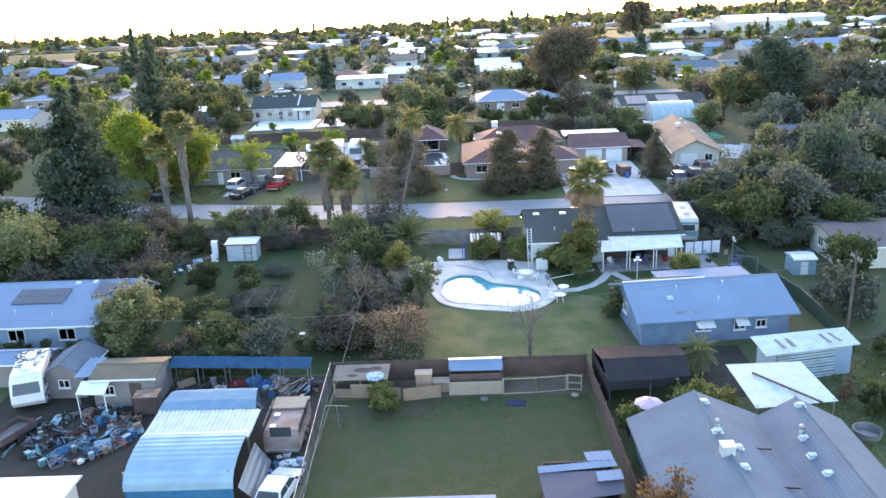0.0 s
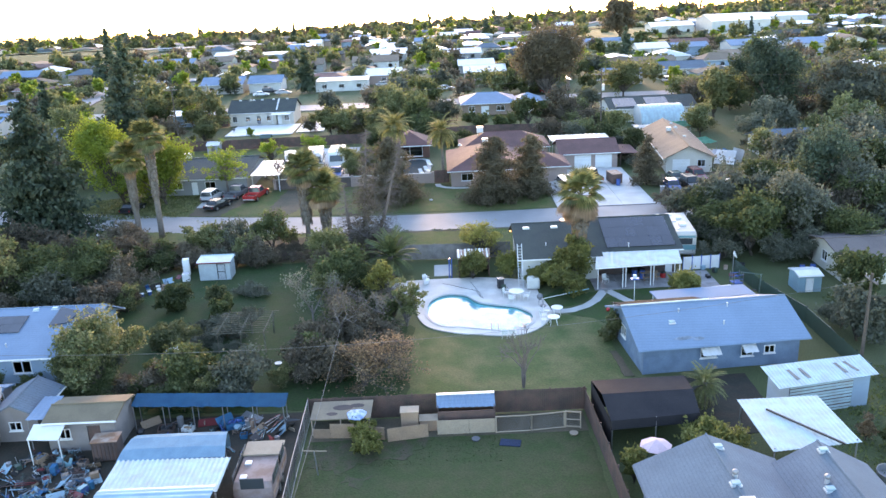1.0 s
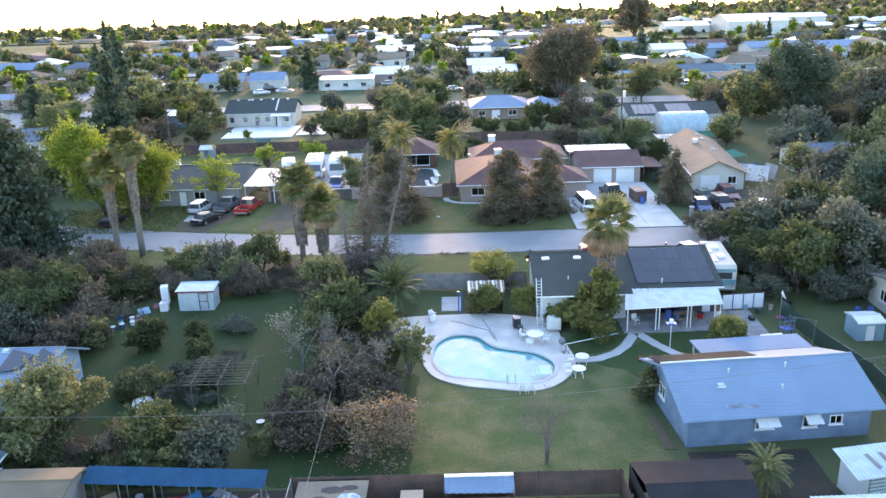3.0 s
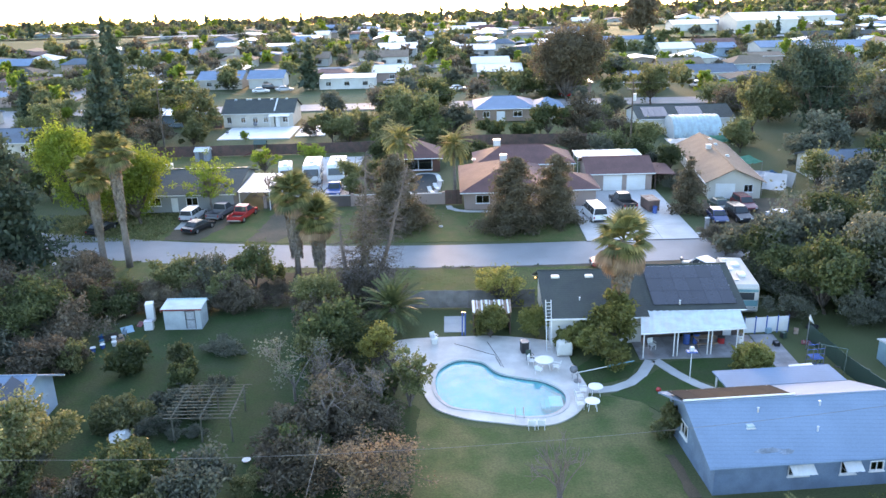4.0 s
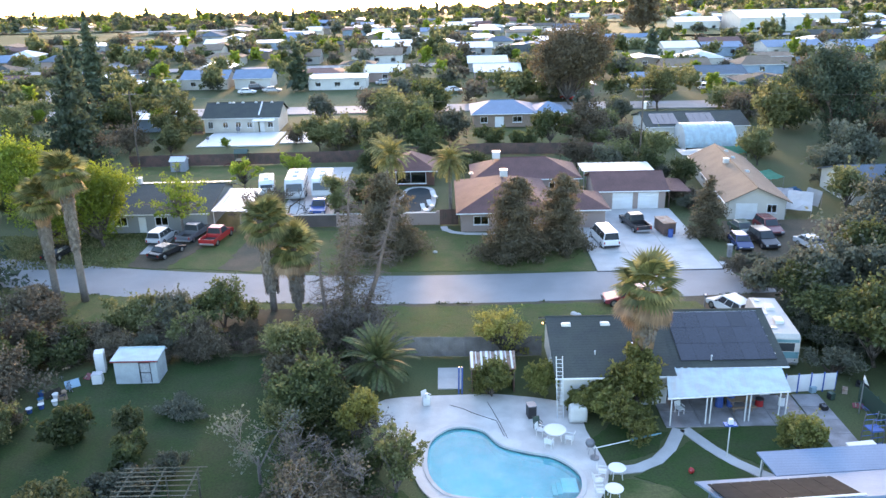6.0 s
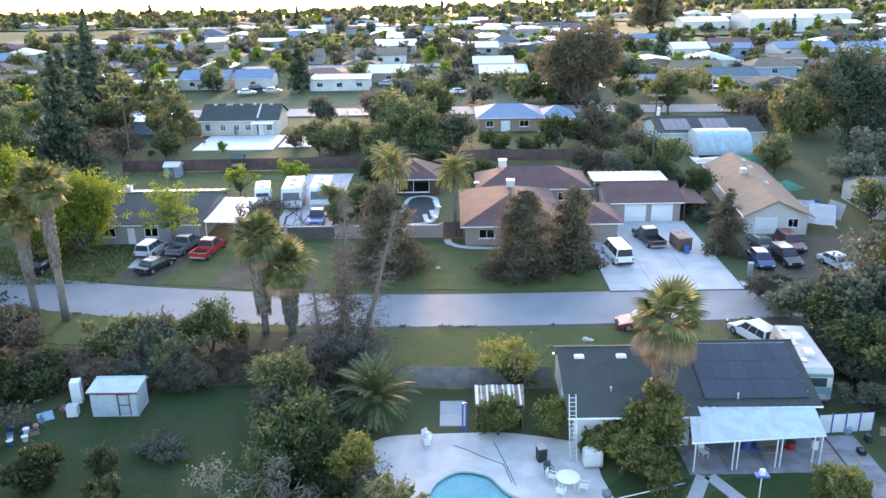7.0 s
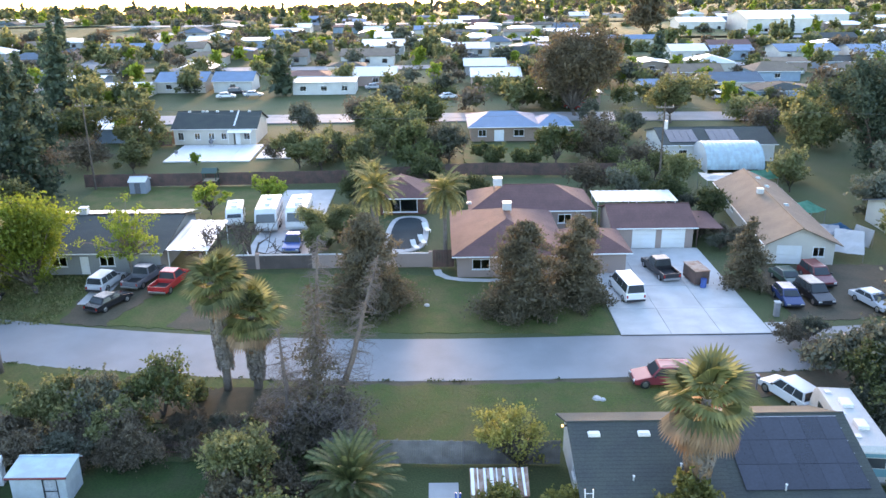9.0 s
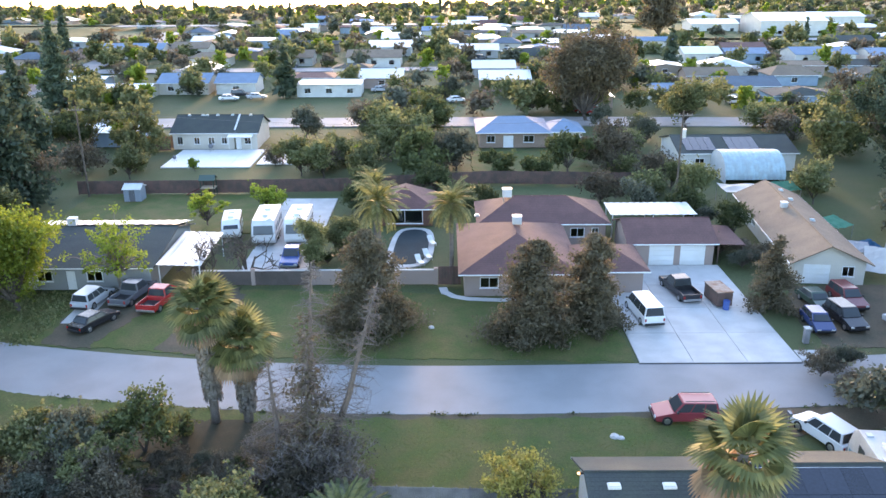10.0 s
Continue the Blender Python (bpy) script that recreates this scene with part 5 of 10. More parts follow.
# the black mat lies on the slope behind the ridge
heater = thing("pool_heater", "long black solar pool heater mat on the house roof", "solar panel", 14.2, 66.4, 0)
for k in range(6):
    bm = B()
    plate(bm, [(1.18 * k, 0, bz(66.4) + 0.16), (1.18 * k + 1.16, 0, bz(66.4) + 0.16), (1.18 * k + 1.16, 3.0, bz(69.4) + 0.3), (1.18 * k, 3.0, bz(69.4) + 0.3)], 0.05)
    part("panel", bm, HEATER, heater)
for k in range(7):
    bm = B()
    cyl(bm, (0.2 + 1.1 * k, 2.9, bz(69.3)), (0.2 + 1.1 * k, 2.9, bz(69.3) + 0.3), 0.03)
    part("leg", bm, GALV, heater)
bm = B()
cyl(bm, (-0.1, -0.06, bz(66.4) + 0.17), (7.2, -0.06, bz(66.4) + 0.17), 0.06)
part("header_pipe", bm, WHITE, heater, "pale header pipe along the mat")
for x, y in ((18.5, 65.2), (22.6, 65.4), (21.6, 63.6), (17.6, 64.2)):
    vent(x, y, bz(y), "box" if x < 18 else "pipe")
STREAK = mat("soot streaks on roofing", (0.1, 0.13, 0.16), 0.85, var=0.35, size=0.4, fine=0.06, bump=0.2, second=(0.17, 0.22, 0.28), amount=0.9)
for x, y, L in ((17.1, 62.5, 1.8), (18.6, 62.35, 1.0)):
    bm = B()
    pts = [(0, -0.06), (L * 0.3, -0.2), (L * 0.8, -0.14), (L, 0.02), (L * 0.7, 0.18), (L * 0.25, 0.14)]
    vs = [bm.verts.new((x + px, y + py, bz(y + py) + 0.012)) for px, py in pts]
    bm.faces.new(vs)
    out = bmesh.ops.extrude_face_region(bm, geom=list(bm.faces))
    bmesh.ops.translate(bm, vec=(0, 0, -0.05), verts=[v for v in out["geom"] if isinstance(v, bmesh.types.BMVert)])
    bmesh.ops.recalc_face_normals(bm, faces=bm.faces)
    bmesh.ops.transform(bm, matrix=Matrix.Translation((-14.7, -62.2, 0)), verts=bm.verts)
    part("roof_patch", bm, STREAK, blue, "dark streaked repair on the roof edge")
bm = B()
plate(bm, [(18.9, 70.75, 2.42), (27.6, 70.75, 2.42), (27.6, 73.3, 2.36), (18.9, 73.3, 2.36)], 0.1)
lean = thing("porch_roof", "flat pale porch roof joined to the blue house", "roof")
part("sheet", bm, PALESHINGLE, lean)
for x in (19.2, 23.2, 27.2):
    bm = B()
    box(bm, x - 0.06, x + 0.06, 73.0, 73.12, 0, 2.27)
    part("post", bm, WHITE, lean)

turned = Matrix.Translation((14.7, 62.2, 0)) @ pose(0, 0, 0, 0, 0, 4.5) @ Matrix.Translation((-14.7, -62.2, 0))
for o in set(scene.objects) - before:
    if o.parent is None:
        o.matrix_basis = turned @ o.matrix_basis

# grey house with two gables and a valley
grey = house("grey_house", "grey house with two blue grey shingled gables", 10.8, 18.0, 28.0, 46.0, 2.5, 1.6, BLUESTUCCO, GREYSHINGLE_RIDGE, axis="y", over=0.55, fascia=GREYSHINGLE, holes=[
    ("N", W, 2.2, 1.4, 0.9, 1.1), ("W", W, 4.0, 1.4, 0.9, 1.1), ("W", W, 9.0, 1.4, 0.9, 1.1)])
house("grey_house_wing", "wing of a grey house with a blue grey shingled gable", 18.0, 23.0, 28.0, 45.2, 2.5, 1.4, BLUESTUCCO, GREYSHINGLE_RIDGE, axis="y", over=0.5, fascia=GREYSHINGLE, holes=[("E", W, 14.0, 1.4, 0.9, 1.1), ("N", "door", 2.2, 0.9, 0, 2.0)])
gz = lambda x: 2.64 + 1.6 * max(0, 1 - abs(x - 14.4) / 3.6)
gz2 = lambda x: 2.64 + 1.4 * max(0, 1 - abs(x - 20.5) / 2.5)
for x, y, k in ((14.7, 45.3, "box"), (14.6, 42.3, "turbine"), (14.4, 41.6, "box"), (14.8, 38.2, "box"), (15.2, 40.4, "box"), (20.4, 44.7, "box"), (19.6, 42.4, "turbine"), (19.5, 41.8, "box"), (19.3, 40.1, "box"), (19.4, 38.3, "box")):
    vent(x, y, (gz if x < 17.9 else gz2)(x) + 0.05, k)
cooler(14.3, 39.5, gz(14.3) - 0.4, 0.66, GALV)
for x, y in ((16.8, 41.3), (17.0, 37.6)):
    fl = thing("roof_crest", "dark bent strip of flashing lying on the shingles", "flashing", x, y, gz(x) + 0.05, -8)
    bm = B()
    box(bm, -0.65, 0.65, -0.06, 0.06, -0.05, 0.05, 0.02)
    part("strip", bm, BLACK, fl)
    bm = B()
    box(bm, -0.75, -0.6, -0.3, 0.06, -0.03, 0.08, 0.02)
    part("bend", bm, BLACK, fl)

# white carport
cp = thing("carport", "flat white metal carport roof on thin posts", "carport")
bm = B()
corrugated(bm, [(18.6, 46.9, 2.6), (24.2, 47.6, 2.55), (23.9, 53.0, 2.75), (18.5, 52.8, 2.8)], 0.15, 0.03)
part("roof_sheet", bm, STAINED, cp, "white ribbed sheet with rust stains")
for x, y in ((18.8, 47.2), (24.0, 47.8), (23.7, 52.7), (18.7, 52.5)):
    bm = B()
    cyl(bm, (x, y, 0), (x, y, 2.66), 0.05)
    part("post", bm, STEEL, cp)
bm = B()
box(bm, 0, 5.2, -0.06, 0.06, 0, 0.1, m=Matrix.Translation((19.9, 51.4, 2.79)) @ pose(0, 0, 0, 0, 1.4, -53.5))
tagged(solid("timber_beam", bm, BLACK, "long dark beam lying across the carport roof", "beam"))

# white shed with corrugated walls
ws = thing("garden_shed", "white corrugated metal shed with a stained flat roof", "shed", 0, 0)
bm = B()
corrugated(bm, [(22.0, 54.5, 2.5), (29.6, 56.0, 2.5), (29.5, 58.6, 2.75), (21.8, 57.4, 2.75)], 0.13, 0.035)
part("roof", bm, STAINED, ws)
for k, (u, w) in enumerate(((0.22, 0.3), (0.33, 0.25), (0.7, 0.3), (0.82, 0.5))):
    bm = B()
    x, y = 22.0 + 7.6 * u, 55.2 + 1.5 * u
    plate(bm, [(x, y, 2.61), (x + 0.25, y + 0.05, 2.61), (x + 0.25 - w, y + 1.3, 2.74), (x - w, y + 1.25, 2.74)], 0.02)
    part("rust_patch", bm, GREYWOOD, ws, "dull brown repair strip on the roof")
m = Matrix.Translation((23.0, 55.0, 0)) @ pose(0, 0, 0, 0, 0, 11)
bm = B()
box(bm, 0, 4.9, 0.04, 0.09, 0, 2.4, m=m)
part("wall", bm, FENCEWOOD, ws)
for k in range(10):
    bm = B()
    box(bm, 0, 4.9, 0, 0.035, 0.24 * k, 0.24 * k + 0.165, 0.012, m=m @ pose(0, 0, 0, 0, 0.25 * math.sin(k * 2.4), 0))
    part("cladding_board", bm, STAINED, ws)
bm = B()
box(bm, 4.9, 6.2, 0.0, 0.08, 0, 2.4, m=m)
part("door", bm, BLUESTUCCO, ws, "pale blue sheet door")
bm = B()
box(bm, 0, 0.08, 0.08, 2.6, 0, 2.5, m=m), box(bm, 6.12, 6.2, 0.08, 2.6, 0, 2.5, m=m), box(bm, 0.08, 6.12, 2.52, 2.6, 0, 2.6, m=m)
part("side_wall", bm, WHITEMETAL, ws)

# black shade canopy
cn = thing("shade_canopy", "black shade cloth canopy on a low frame", "canopy")
bm = B()
plate(bm, [(10.0, 51.6, 2.35), (15.9, 52.1, 2.35), (16.1, 54.4, 2.9), (9.9, 54.2, 2.9)], 0.03)
plate(bm, [(9.9, 54.2, 2.9), (16.1, 54.4, 2.9), (16.3, 57.2, 2.45), (9.7, 57.0, 2.45)], 0.03)
part("cover", bm, SHADECLOTH, cn)
bm = B()
for a, b, low in (((10.0, 51.55), (15.9, 52.05), 1.7), ((10.0, 51.6), (9.7, 57.0), 0.3), ((15.9, 52.1), (16.3, 57.2), 1.2), ((9.7, 57.0), (16.3, 57.2), 0.3)):
    plate(bm, [(a[0], a[1], 2.35), (b[0], b[1], 2.4), (b[0] + 0.02, b[1] + 0.02, low), (a[0] + 0.02, a[1] + 0.02, low)], 0.02)
part("side_cloth", bm, SHADECLOTH, cn)
for x, y in ((10.1, 51.7), (13.0, 51.85), (15.8, 52.2), (16.2, 57.1), (9.8, 56.9)):
    bm = B()
    cyl(bm, (x, y, 0), (x, y, 2.36), 0.04)
    part("post", bm, STEEL, cn)

# chicken pens by the back fence
pen = thing("chicken_coop", "low plywood coop with a blue metal roof", "coop")
bm = B()
corrugated(bm, [(-1.3, 55.75, 1.5), (2.8, 55.65, 1.5), (2.8, 56.7, 1.9), (-1.3, 56.8, 1.9)], 0.22, 0.03)
part("roof", bm, PALESHINGLE, pen, "pale blue metal roof")
bm = B()
box(bm, -1.3, 2.8, 56.7, 56.95, 1.94, 2.02)
part("ridge_strip", bm, WHITE, pen)
bm = B()
box(bm, -1.25, 2.75, 55.35, 55.4, 0.75, 1.4), box(bm, -1.25, -1.2, 55.4, 56.9, 0, 1.6), box(bm, 2.7, 2.75, 55.4, 56.9, 0, 1.6)
part("wall", bm, FENCEWOOD, pen)
for a, b, h, mt in (((-9.9, 54.9), (-8.7, 54.8), 0.75, PLY), ((-8.7, 54.8), (-7.0, 54.7), 1.15, PLY), ((-7.0, 54.7), (-4.9, 54.3), 1.0, PLY), ((-4.7, 54.0), (-1.9, 54.5), 1.05, PLY), ((-1.3, 54.7), (0.9, 54.7), 1.1, PALEWOOD), ((0.9, 54.7), (2.7, 54.7), 1.1, PALEWOOD)):
    d = Vector((b[0] - a[0], b[1] - a[1], 0))
    bm = B()
    box(bm, 0, d.length - 0.02, -0.02, 0.02, 0.02, h, 0.004, m=Matrix.Translation((a[0], a[1], 0)) @ pose(0, 0, 0, 0, 0, math.degrees(math.atan2(d.y, d.x))))
    tagged(solid("plywood_panel", bm, mt, "upright tan plywood sheet fencing an animal pen", "panel", group="pen panels"))
for x, h in ((-3.2, 1.55), (-1.9, 0.85)):
    nb = thing("nest_box", "plywood nesting box in the pen", "box", x, 55.6, group="nest boxes")
    bm = B()
    box(bm, -0.6, 0.6, -0.4, 0.4, 0, h, 0.01)
    part("case", bm, PLY, nb)
    bm = B()
    box(bm, -0.66, 0.66, -0.46, 0.46, h, h + 0.04)
    part("lid", bm, PALEWOOD, nb)
rf = thing("pen_shelter", "low shelter with a stained tan board roof", "shelter", 0, 0)
bm = B()
plate(bm, [(-10.1, 55.2, 1.3), (-5.9, 55.2, 1.3), (-5.8, 57.0, 1.7), (-10.0, 57.0, 1.7)], 0.06)
part("roof", bm, TANROOF, rf)
for x in (-10.0, -8, -6.0):
    bm = B()
    box(bm, x - 0.04, x + 0.04, 55.2, 55.28, 0, 1.28)
    part("post", bm, PALEWOOD, rf)
for cx_, cy_, r_ in ((-7.9, 56.3, 0.55), (-6.9, 56.45, 0.4), (-8.6, 55.7, 0.3)):
    bm = B()
    slab(bm, [(cx_ + r_ * (1.3 + 0.4 * noise.noise(Vector((k, cx_, 0)))) * math.cos(k * math.pi / 7), cy_ + r_ * 0.5 * (1 + 0.4 * noise.noise(Vector((k, cy_, 4)))) * math.sin(k * math.pi / 7)) for k in range(14)], 0, 0.012)
    for v in bm.verts:
        v.co.z += 1.302 + (v.co.y - 55.2) * 0.4 / 1.8
    part("stain", bm, DARKSIDING, rf, "dark stain on the board roof")
fb = thing("folded_tarp", "crumpled blue and white tarp on the shelter roof", "tarp", -6.9, 55.5, 1.36)
bm = B()
bmesh.ops.create_icosphere(bm, subdivisions=3, radius=0.7)
for v in bm.verts:
    v.co.z = max(0, v.co.z * 0.35) + 0.06 * noise.noise(v.co * 3)
    v.co.x += 0.15 * noise.noise(v.co * 2 + Vector((5, 0, 0)))
part("cloth", bm, mat("pale blue tarp", (0.42, 0.5, 0.62), 0.5, var=0.2, size=0.3, fine=0.06, second=(0.12, 0.22, 0.45), amount=0.9), fb)
wire_fence("low wire fence with pale timber rails around a chicken run", [(2.75, 54.6), (5.2, 54.65), (7.5, 54.9)], 1.3, 2.4, PALEWOOD, r0=0.06)
gt = thing("garden_gate", "pale timber and wire gate in a low fence", "gate", 7.55, 54.9, 0, -12)
for nm, q in (("stile", (0, 0.08, 0, 0.07, 0.05, 1.35)), ("stile", (1.0, 1.08, 0, 0.07, 0.05, 1.35)), ("rail", (0.08, 1.0, 0, 0.06, 1.25, 1.33)), ("rail", (0.08, 1.0, 0, 0.06, 0.65, 0.72)), ("rail", (0.08, 1.0, 0, 0.06, 0.1, 0.18))):
    bm = B()
    box(bm, *q)
    part(nm, bm, PALEWOOD, gt)
bm = B()
for k in range(14):
    cyl(bm, (0.08 + k * 0.068, 0.03, 0.1), (0.08 + k * 0.068, 0.03, 1.3), 0.004, n=3, caps=False)
part("mesh", bm, STEEL, gt)

# fences
fence("dark brown board fence at the back of the yard", [(-10.5, 57.3), (9.3, 57.3)], 1.8, FENCEWOOD, rng_seed=3)
fence("dark weathered board fence along the yard", [(9.3, 57.2), (9.5, 50), (9.6, 40), (9.7, 26)], 1.75, FENCEWOOD, rng_seed=4)
wire_fence("dark chain link fence between yards", [(-10.5, 57.2), (-10.4, 50), (-10.2, 43), (-10.0, 28)], 1.8, 2.4)
fence("grey board fence behind the verge", [(-12, 92.6), (-5.7, 91.9), (0.8, 91.6), (7.0, 91.5)], 1.8, GREYWOOD, rng_seed=5)
fence("low weathered board fence at the end of the garden", [(-31, 93.4), (-22, 92.9), (-13, 92.8)], 1.15, FENCEWOOD, rng_seed=6, gap=0.1, ragged=0.15)
fence("brown board fence along the rear plots", [(-52, 161.4), (-30, 161.8), (-15.5, 162.2)], 1.9, FENCEWOOD, board=0.3, rng_seed=7)
fence("dark board fence behind the brown house", [(-15.5, 162.4), (6, 166), (30, 164.4)], 1.9, FENCEWOOD, board=0.3, rng_seed=8)
fence("red brown board fence beside a house", [(-54, 190.2), (-47.8, 190.2)], 2.2, mat("red brown fence", (0.3, 0.13, 0.07), 0.9, second=(0.22, 0.1, 0.06)), board=0.3, rng_seed=9)
for k in range(4):
    x = 24.3 + 0.98 * k
    pnl = thing("gate_panel", "white gate panel with blue frame between yards", "gate", x, 84.6 + 0.08 * k, 0, 4.5, group="side gates")
    bm = B()
    box(bm, 0.05, 0.93, 0, 0.03, 0.1, 1.5, 0.01)
    part("sheet", bm, WHITEMETAL, pnl)
    for q in ((0, 0.05), (0.93, 0.975)):
        bm = B()
        box(bm, q[0], q[1], -0.02, 0.05, 0, 1.62)
        part("stile", bm, PAINTS["blue"], pnl)


# ---- the house by the pool ----
house("main_house", "pool house home with charcoal shingles and white walls", 7.5, 15.2, 83.4, 93.2, 2.6, 1.7, WHITESTUCCO, DARKSHINGLE, holes=[
    ("S", W, 3.0, 1.5, 1.0, 1.0), ("S", W, 6.0, 1.2, 1.0, 1.0), ("W", W, 4.5, 1.1, 1.0, 1.0), ("W", "door", 7.2, 0.9, 0, 2.0)], over=0.5, ridge=0.62)
house("main_house_wing", "wing of a white house with charcoal shingles", 15.6, 23.6, 84.4, 93.6, 2.7, 1.75, DARKSIDING, DARKSHINGLE, holes=[
    ("S", W, 1.6, 1.2, 0.9, 1.1), ("S", "door", 3.6, 1.6, 0, 2.1, GLASS), ("S", W, 5.8, 1.6, 0.9, 1.1), ("S", "door", 7.2, 0.8, 0, 2.05)], over=0.5, ridge=0.6)
rz_ = lambda y: roof_z((84.4, 93.6), 2.7, 1.75, y, 0.6)
arr = thing("solar_array", "large dark solar panel array on the shingle roof", "solar panel")
for i in range(6):
    for j in range(3):
        x, y = 16.4 + 1.17 * i, 84.5 + 1.68 * j
        bm = B()
        plate(bm, [(x, y, rz_(y) + 0.12), (x + 1.158, y, rz_(y) + 0.12), (x + 1.158, y + 1.655, rz_(y + 1.655) + 0.12), (x, y + 1.655, rz_(y + 1.655) + 0.12)], 0.04)
        p = part("panel", bm, SOLAR, arr)
for j in range(6):
    y = 85.1 + 0.9 * j
    bm = B()
    cyl(bm, (16.5, y, rz_(y) + 0.05), (23.5, y, rz_(y) + 0.05), 0.02, n=4)
    part("rail", bm, GALV, arr)
for x in (8.5, 11.5):
    sl = thing("skylight", "small white domed skylight in the roof", "skylight", x, 88.5, roof_z((83.4, 93.2), 2.6, 1.7, 88.5, 0.62) - 0.02, group="skylights")
    bm = B()
    box(bm, -0.36, 0.36, -0.22, 0.22, -0.08, 0.1, 0.02)
    part("kerb", bm, WHITE, sl)
    bm = B()
    box(bm, -0.31, 0.31, -0.18, 0.18, 0.1, 0.16, 0.03)
    part("dome", bm, LAMPGLASS, sl)
for x, y in ((10.2, 85.2), (13.1, 86.0), (18.6, 84.5)):
    vent(x, y, roof_z((83.4, 93.2), 2.6, 1.7, y, 0.62) - 0.02)
ll = thing("porch_lamp", "small warm lamp glowing under the eave", "lamp", 7.05, 91.2, 3.1)
bm = B()
bmesh.ops.create_uvsphere(bm, u_segments=10, v_segments=6, radius=0.09)
glow = bpy.data.materials.new("lamp glow")
glow.use_nodes = True
glow.node_tree.nodes["Principled BSDF"].inputs["Emission Color"].default_value = (1, 0.5, 0.08, 1)
glow.node_tree.nodes["Principled BSDF"].inputs["Emission Strength"].default_value = 0.3
part("globe", bm, glow, ll)
bm = B()
box(bm, 0.1, 0.5, -0.05, 0.05, -0.05, 0.05)
part("bracket", bm, BLACK, ll)
aw = thing("patio_awning", "white ribbed metal patio awning on posts", "awning")
bm = B()
corrugated(bm, [(14.4, 80.3, 2.3), (23.1, 81.0, 2.3), (23.6, 84.5, 2.68), (15.2, 84.0, 2.68)], 0.28, 0.03)
part("roof_sheet", bm, STAINED, aw)
for x in (14.7, 17.2, 17.5, 20.0, 20.3, 22.4, 22.9):
    bm = B()
    cyl(bm, (x, 80.4 + (x - 14.4) * 0.07, 0.05), (x, 80.4 + (x - 14.4) * 0.07, 2.3), 0.05)
    part("post", bm, WHITE, aw)
bm = B()
cyl(bm, (14.4, 80.33, 2.22), (23.1, 81.03, 2.22), 0.07)
part("gutter", bm, WHITE, aw)


def chair(x, y, rz, label="white plastic garden chair", material=None, z=0.08):
    ob = thing("garden_chair", label, "chair", x, y, z, rz, "garden chairs")
    mt = material or WHITE
    bm = B()
    box(bm, -0.25, 0.25, -0.25, 0.25, 0.4, 0.44, 0.015)
    part("seat", bm, mt, ob)
    bm = B()
    box(bm, -0.25, 0.25, 0.22, 0.26, 0.46, 0.9, 0.015, m=pose(0, 0.0, 0, -8))
    part("backrest", bm, mt, ob)
    for sx in (-0.22, 0.22):
        for sy in (-0.22, 0.22):
            bm = B()
            cyl(bm, (sx, sy, 0), (sx, sy, 0.4), 0.022, n=6)
            part("leg", bm, mt, ob)
        bm = B()
        box(bm, sx - 0.03, sx + 0.03, -0.24, 0.24, 0.62, 0.66, 0.01)
        part("armrest", bm, mt, ob)
    return ob


def table(x, y, r=0.55, label="round white garden table", z=0.08):
    ob = thing("garden_table", label, "table", x, y, z, 0, "garden tables")
    bm = B()
    cyl(bm, (0, 0, 0.7), (0, 0, 0.74), r, n=24)
    part("tabletop", bm, WHITE, ob)
    for k in range(4):
        a = math.pi / 4 + k * math.pi / 2
        bm = B()
        cyl(bm, (math.cos(a) * r * 0.8, math.sin(a) * r * 0.8, 0), (math.cos(a) * r * 0.6, math.sin(a) * r * 0.6, 0.7), 0.025, n=6)
        part("leg", bm, WHITE, ob)
    return ob


table(6.5, 79.0, 0.75)
table(9.8, 74.5), table(9.2, 72.4)
for x, y, a in ((5.6, 79.5, 60), (7.4, 78.5, -110), (6.0, 78.0, 150), (8.9, 74.6, 80), (8.4, 72.6, 90), (8.5, 73.7, 100), (4.6, 70.0, 180), (5.3, 70.0, 170), (15.8, 82.0, 20), (-2.3, 84.2, 40)):
    chair(x, y, a)
chair(5.5, 80.2, 20, "dark green plastic garden chair", PAINTS["green"])
gr = thing("covered_grill", "white fabric cover over a barbecue grill", "grill", 8.4, 81.2, 0.09)
bm = B()
box(bm, -0.62, 0.62, -0.38, 0.38, 0.1, 1.35, 0.0)
bmesh.ops.subdivide_edges(bm, edges=bm.edges[:], cuts=5, use_grid_fill=True)
for v in bm.verts:
    u = max(0.0, v.co.z - 0.95) / 0.4
    v.co.x *= 1 - 0.3 * u * u
    v.co.y *= 1 - 0.35 * u * u
    v.co += Vector((0.05 * noise.noise(v.co * 3), 0.05 * noise.noise(v.co * 3 + Vector((7, 0, 0))), -0.1 * u * abs(v.co.x)))
part("cover", bm, WHITESTUCCO, gr, smooth=True)
bm = B()
cyl(bm, (-0.45, 0, -0.09), (-0.45, 0, 0.1), 0.06), cyl(bm, (0.45, 0, -0.09), (0.45, 0, 0.1), 0.06)
part("wheel", bm, TYRE, gr)
kg = thing("kettle_grill", "dark round kettle barbecue on three legs", "grill", 8.6, 77.3, 0.09)
bm = B()
bmesh.ops.create_uvsphere(bm, u_segments=14, v_segments=8, radius=0.32, matrix=pose(0, 0, 0.72))
part("bowl", bm, PAINTS["grey"], kg, smooth=True)
for k in range(3):
    bm = B()
    cyl(bm, (0.1 * math.cos(k * 2.1), 0.1 * math.sin(k * 2.1), 0.5), (0.32 * math.cos(k * 2.1), 0.32 * math.sin(k * 2.1), 0), 0.02)
    part("leg", bm, STEEL, kg)
ld = thing("ladder", "tall aluminium ladder leaning on the eave", "ladder", 7.25, 81.6, 0.05)
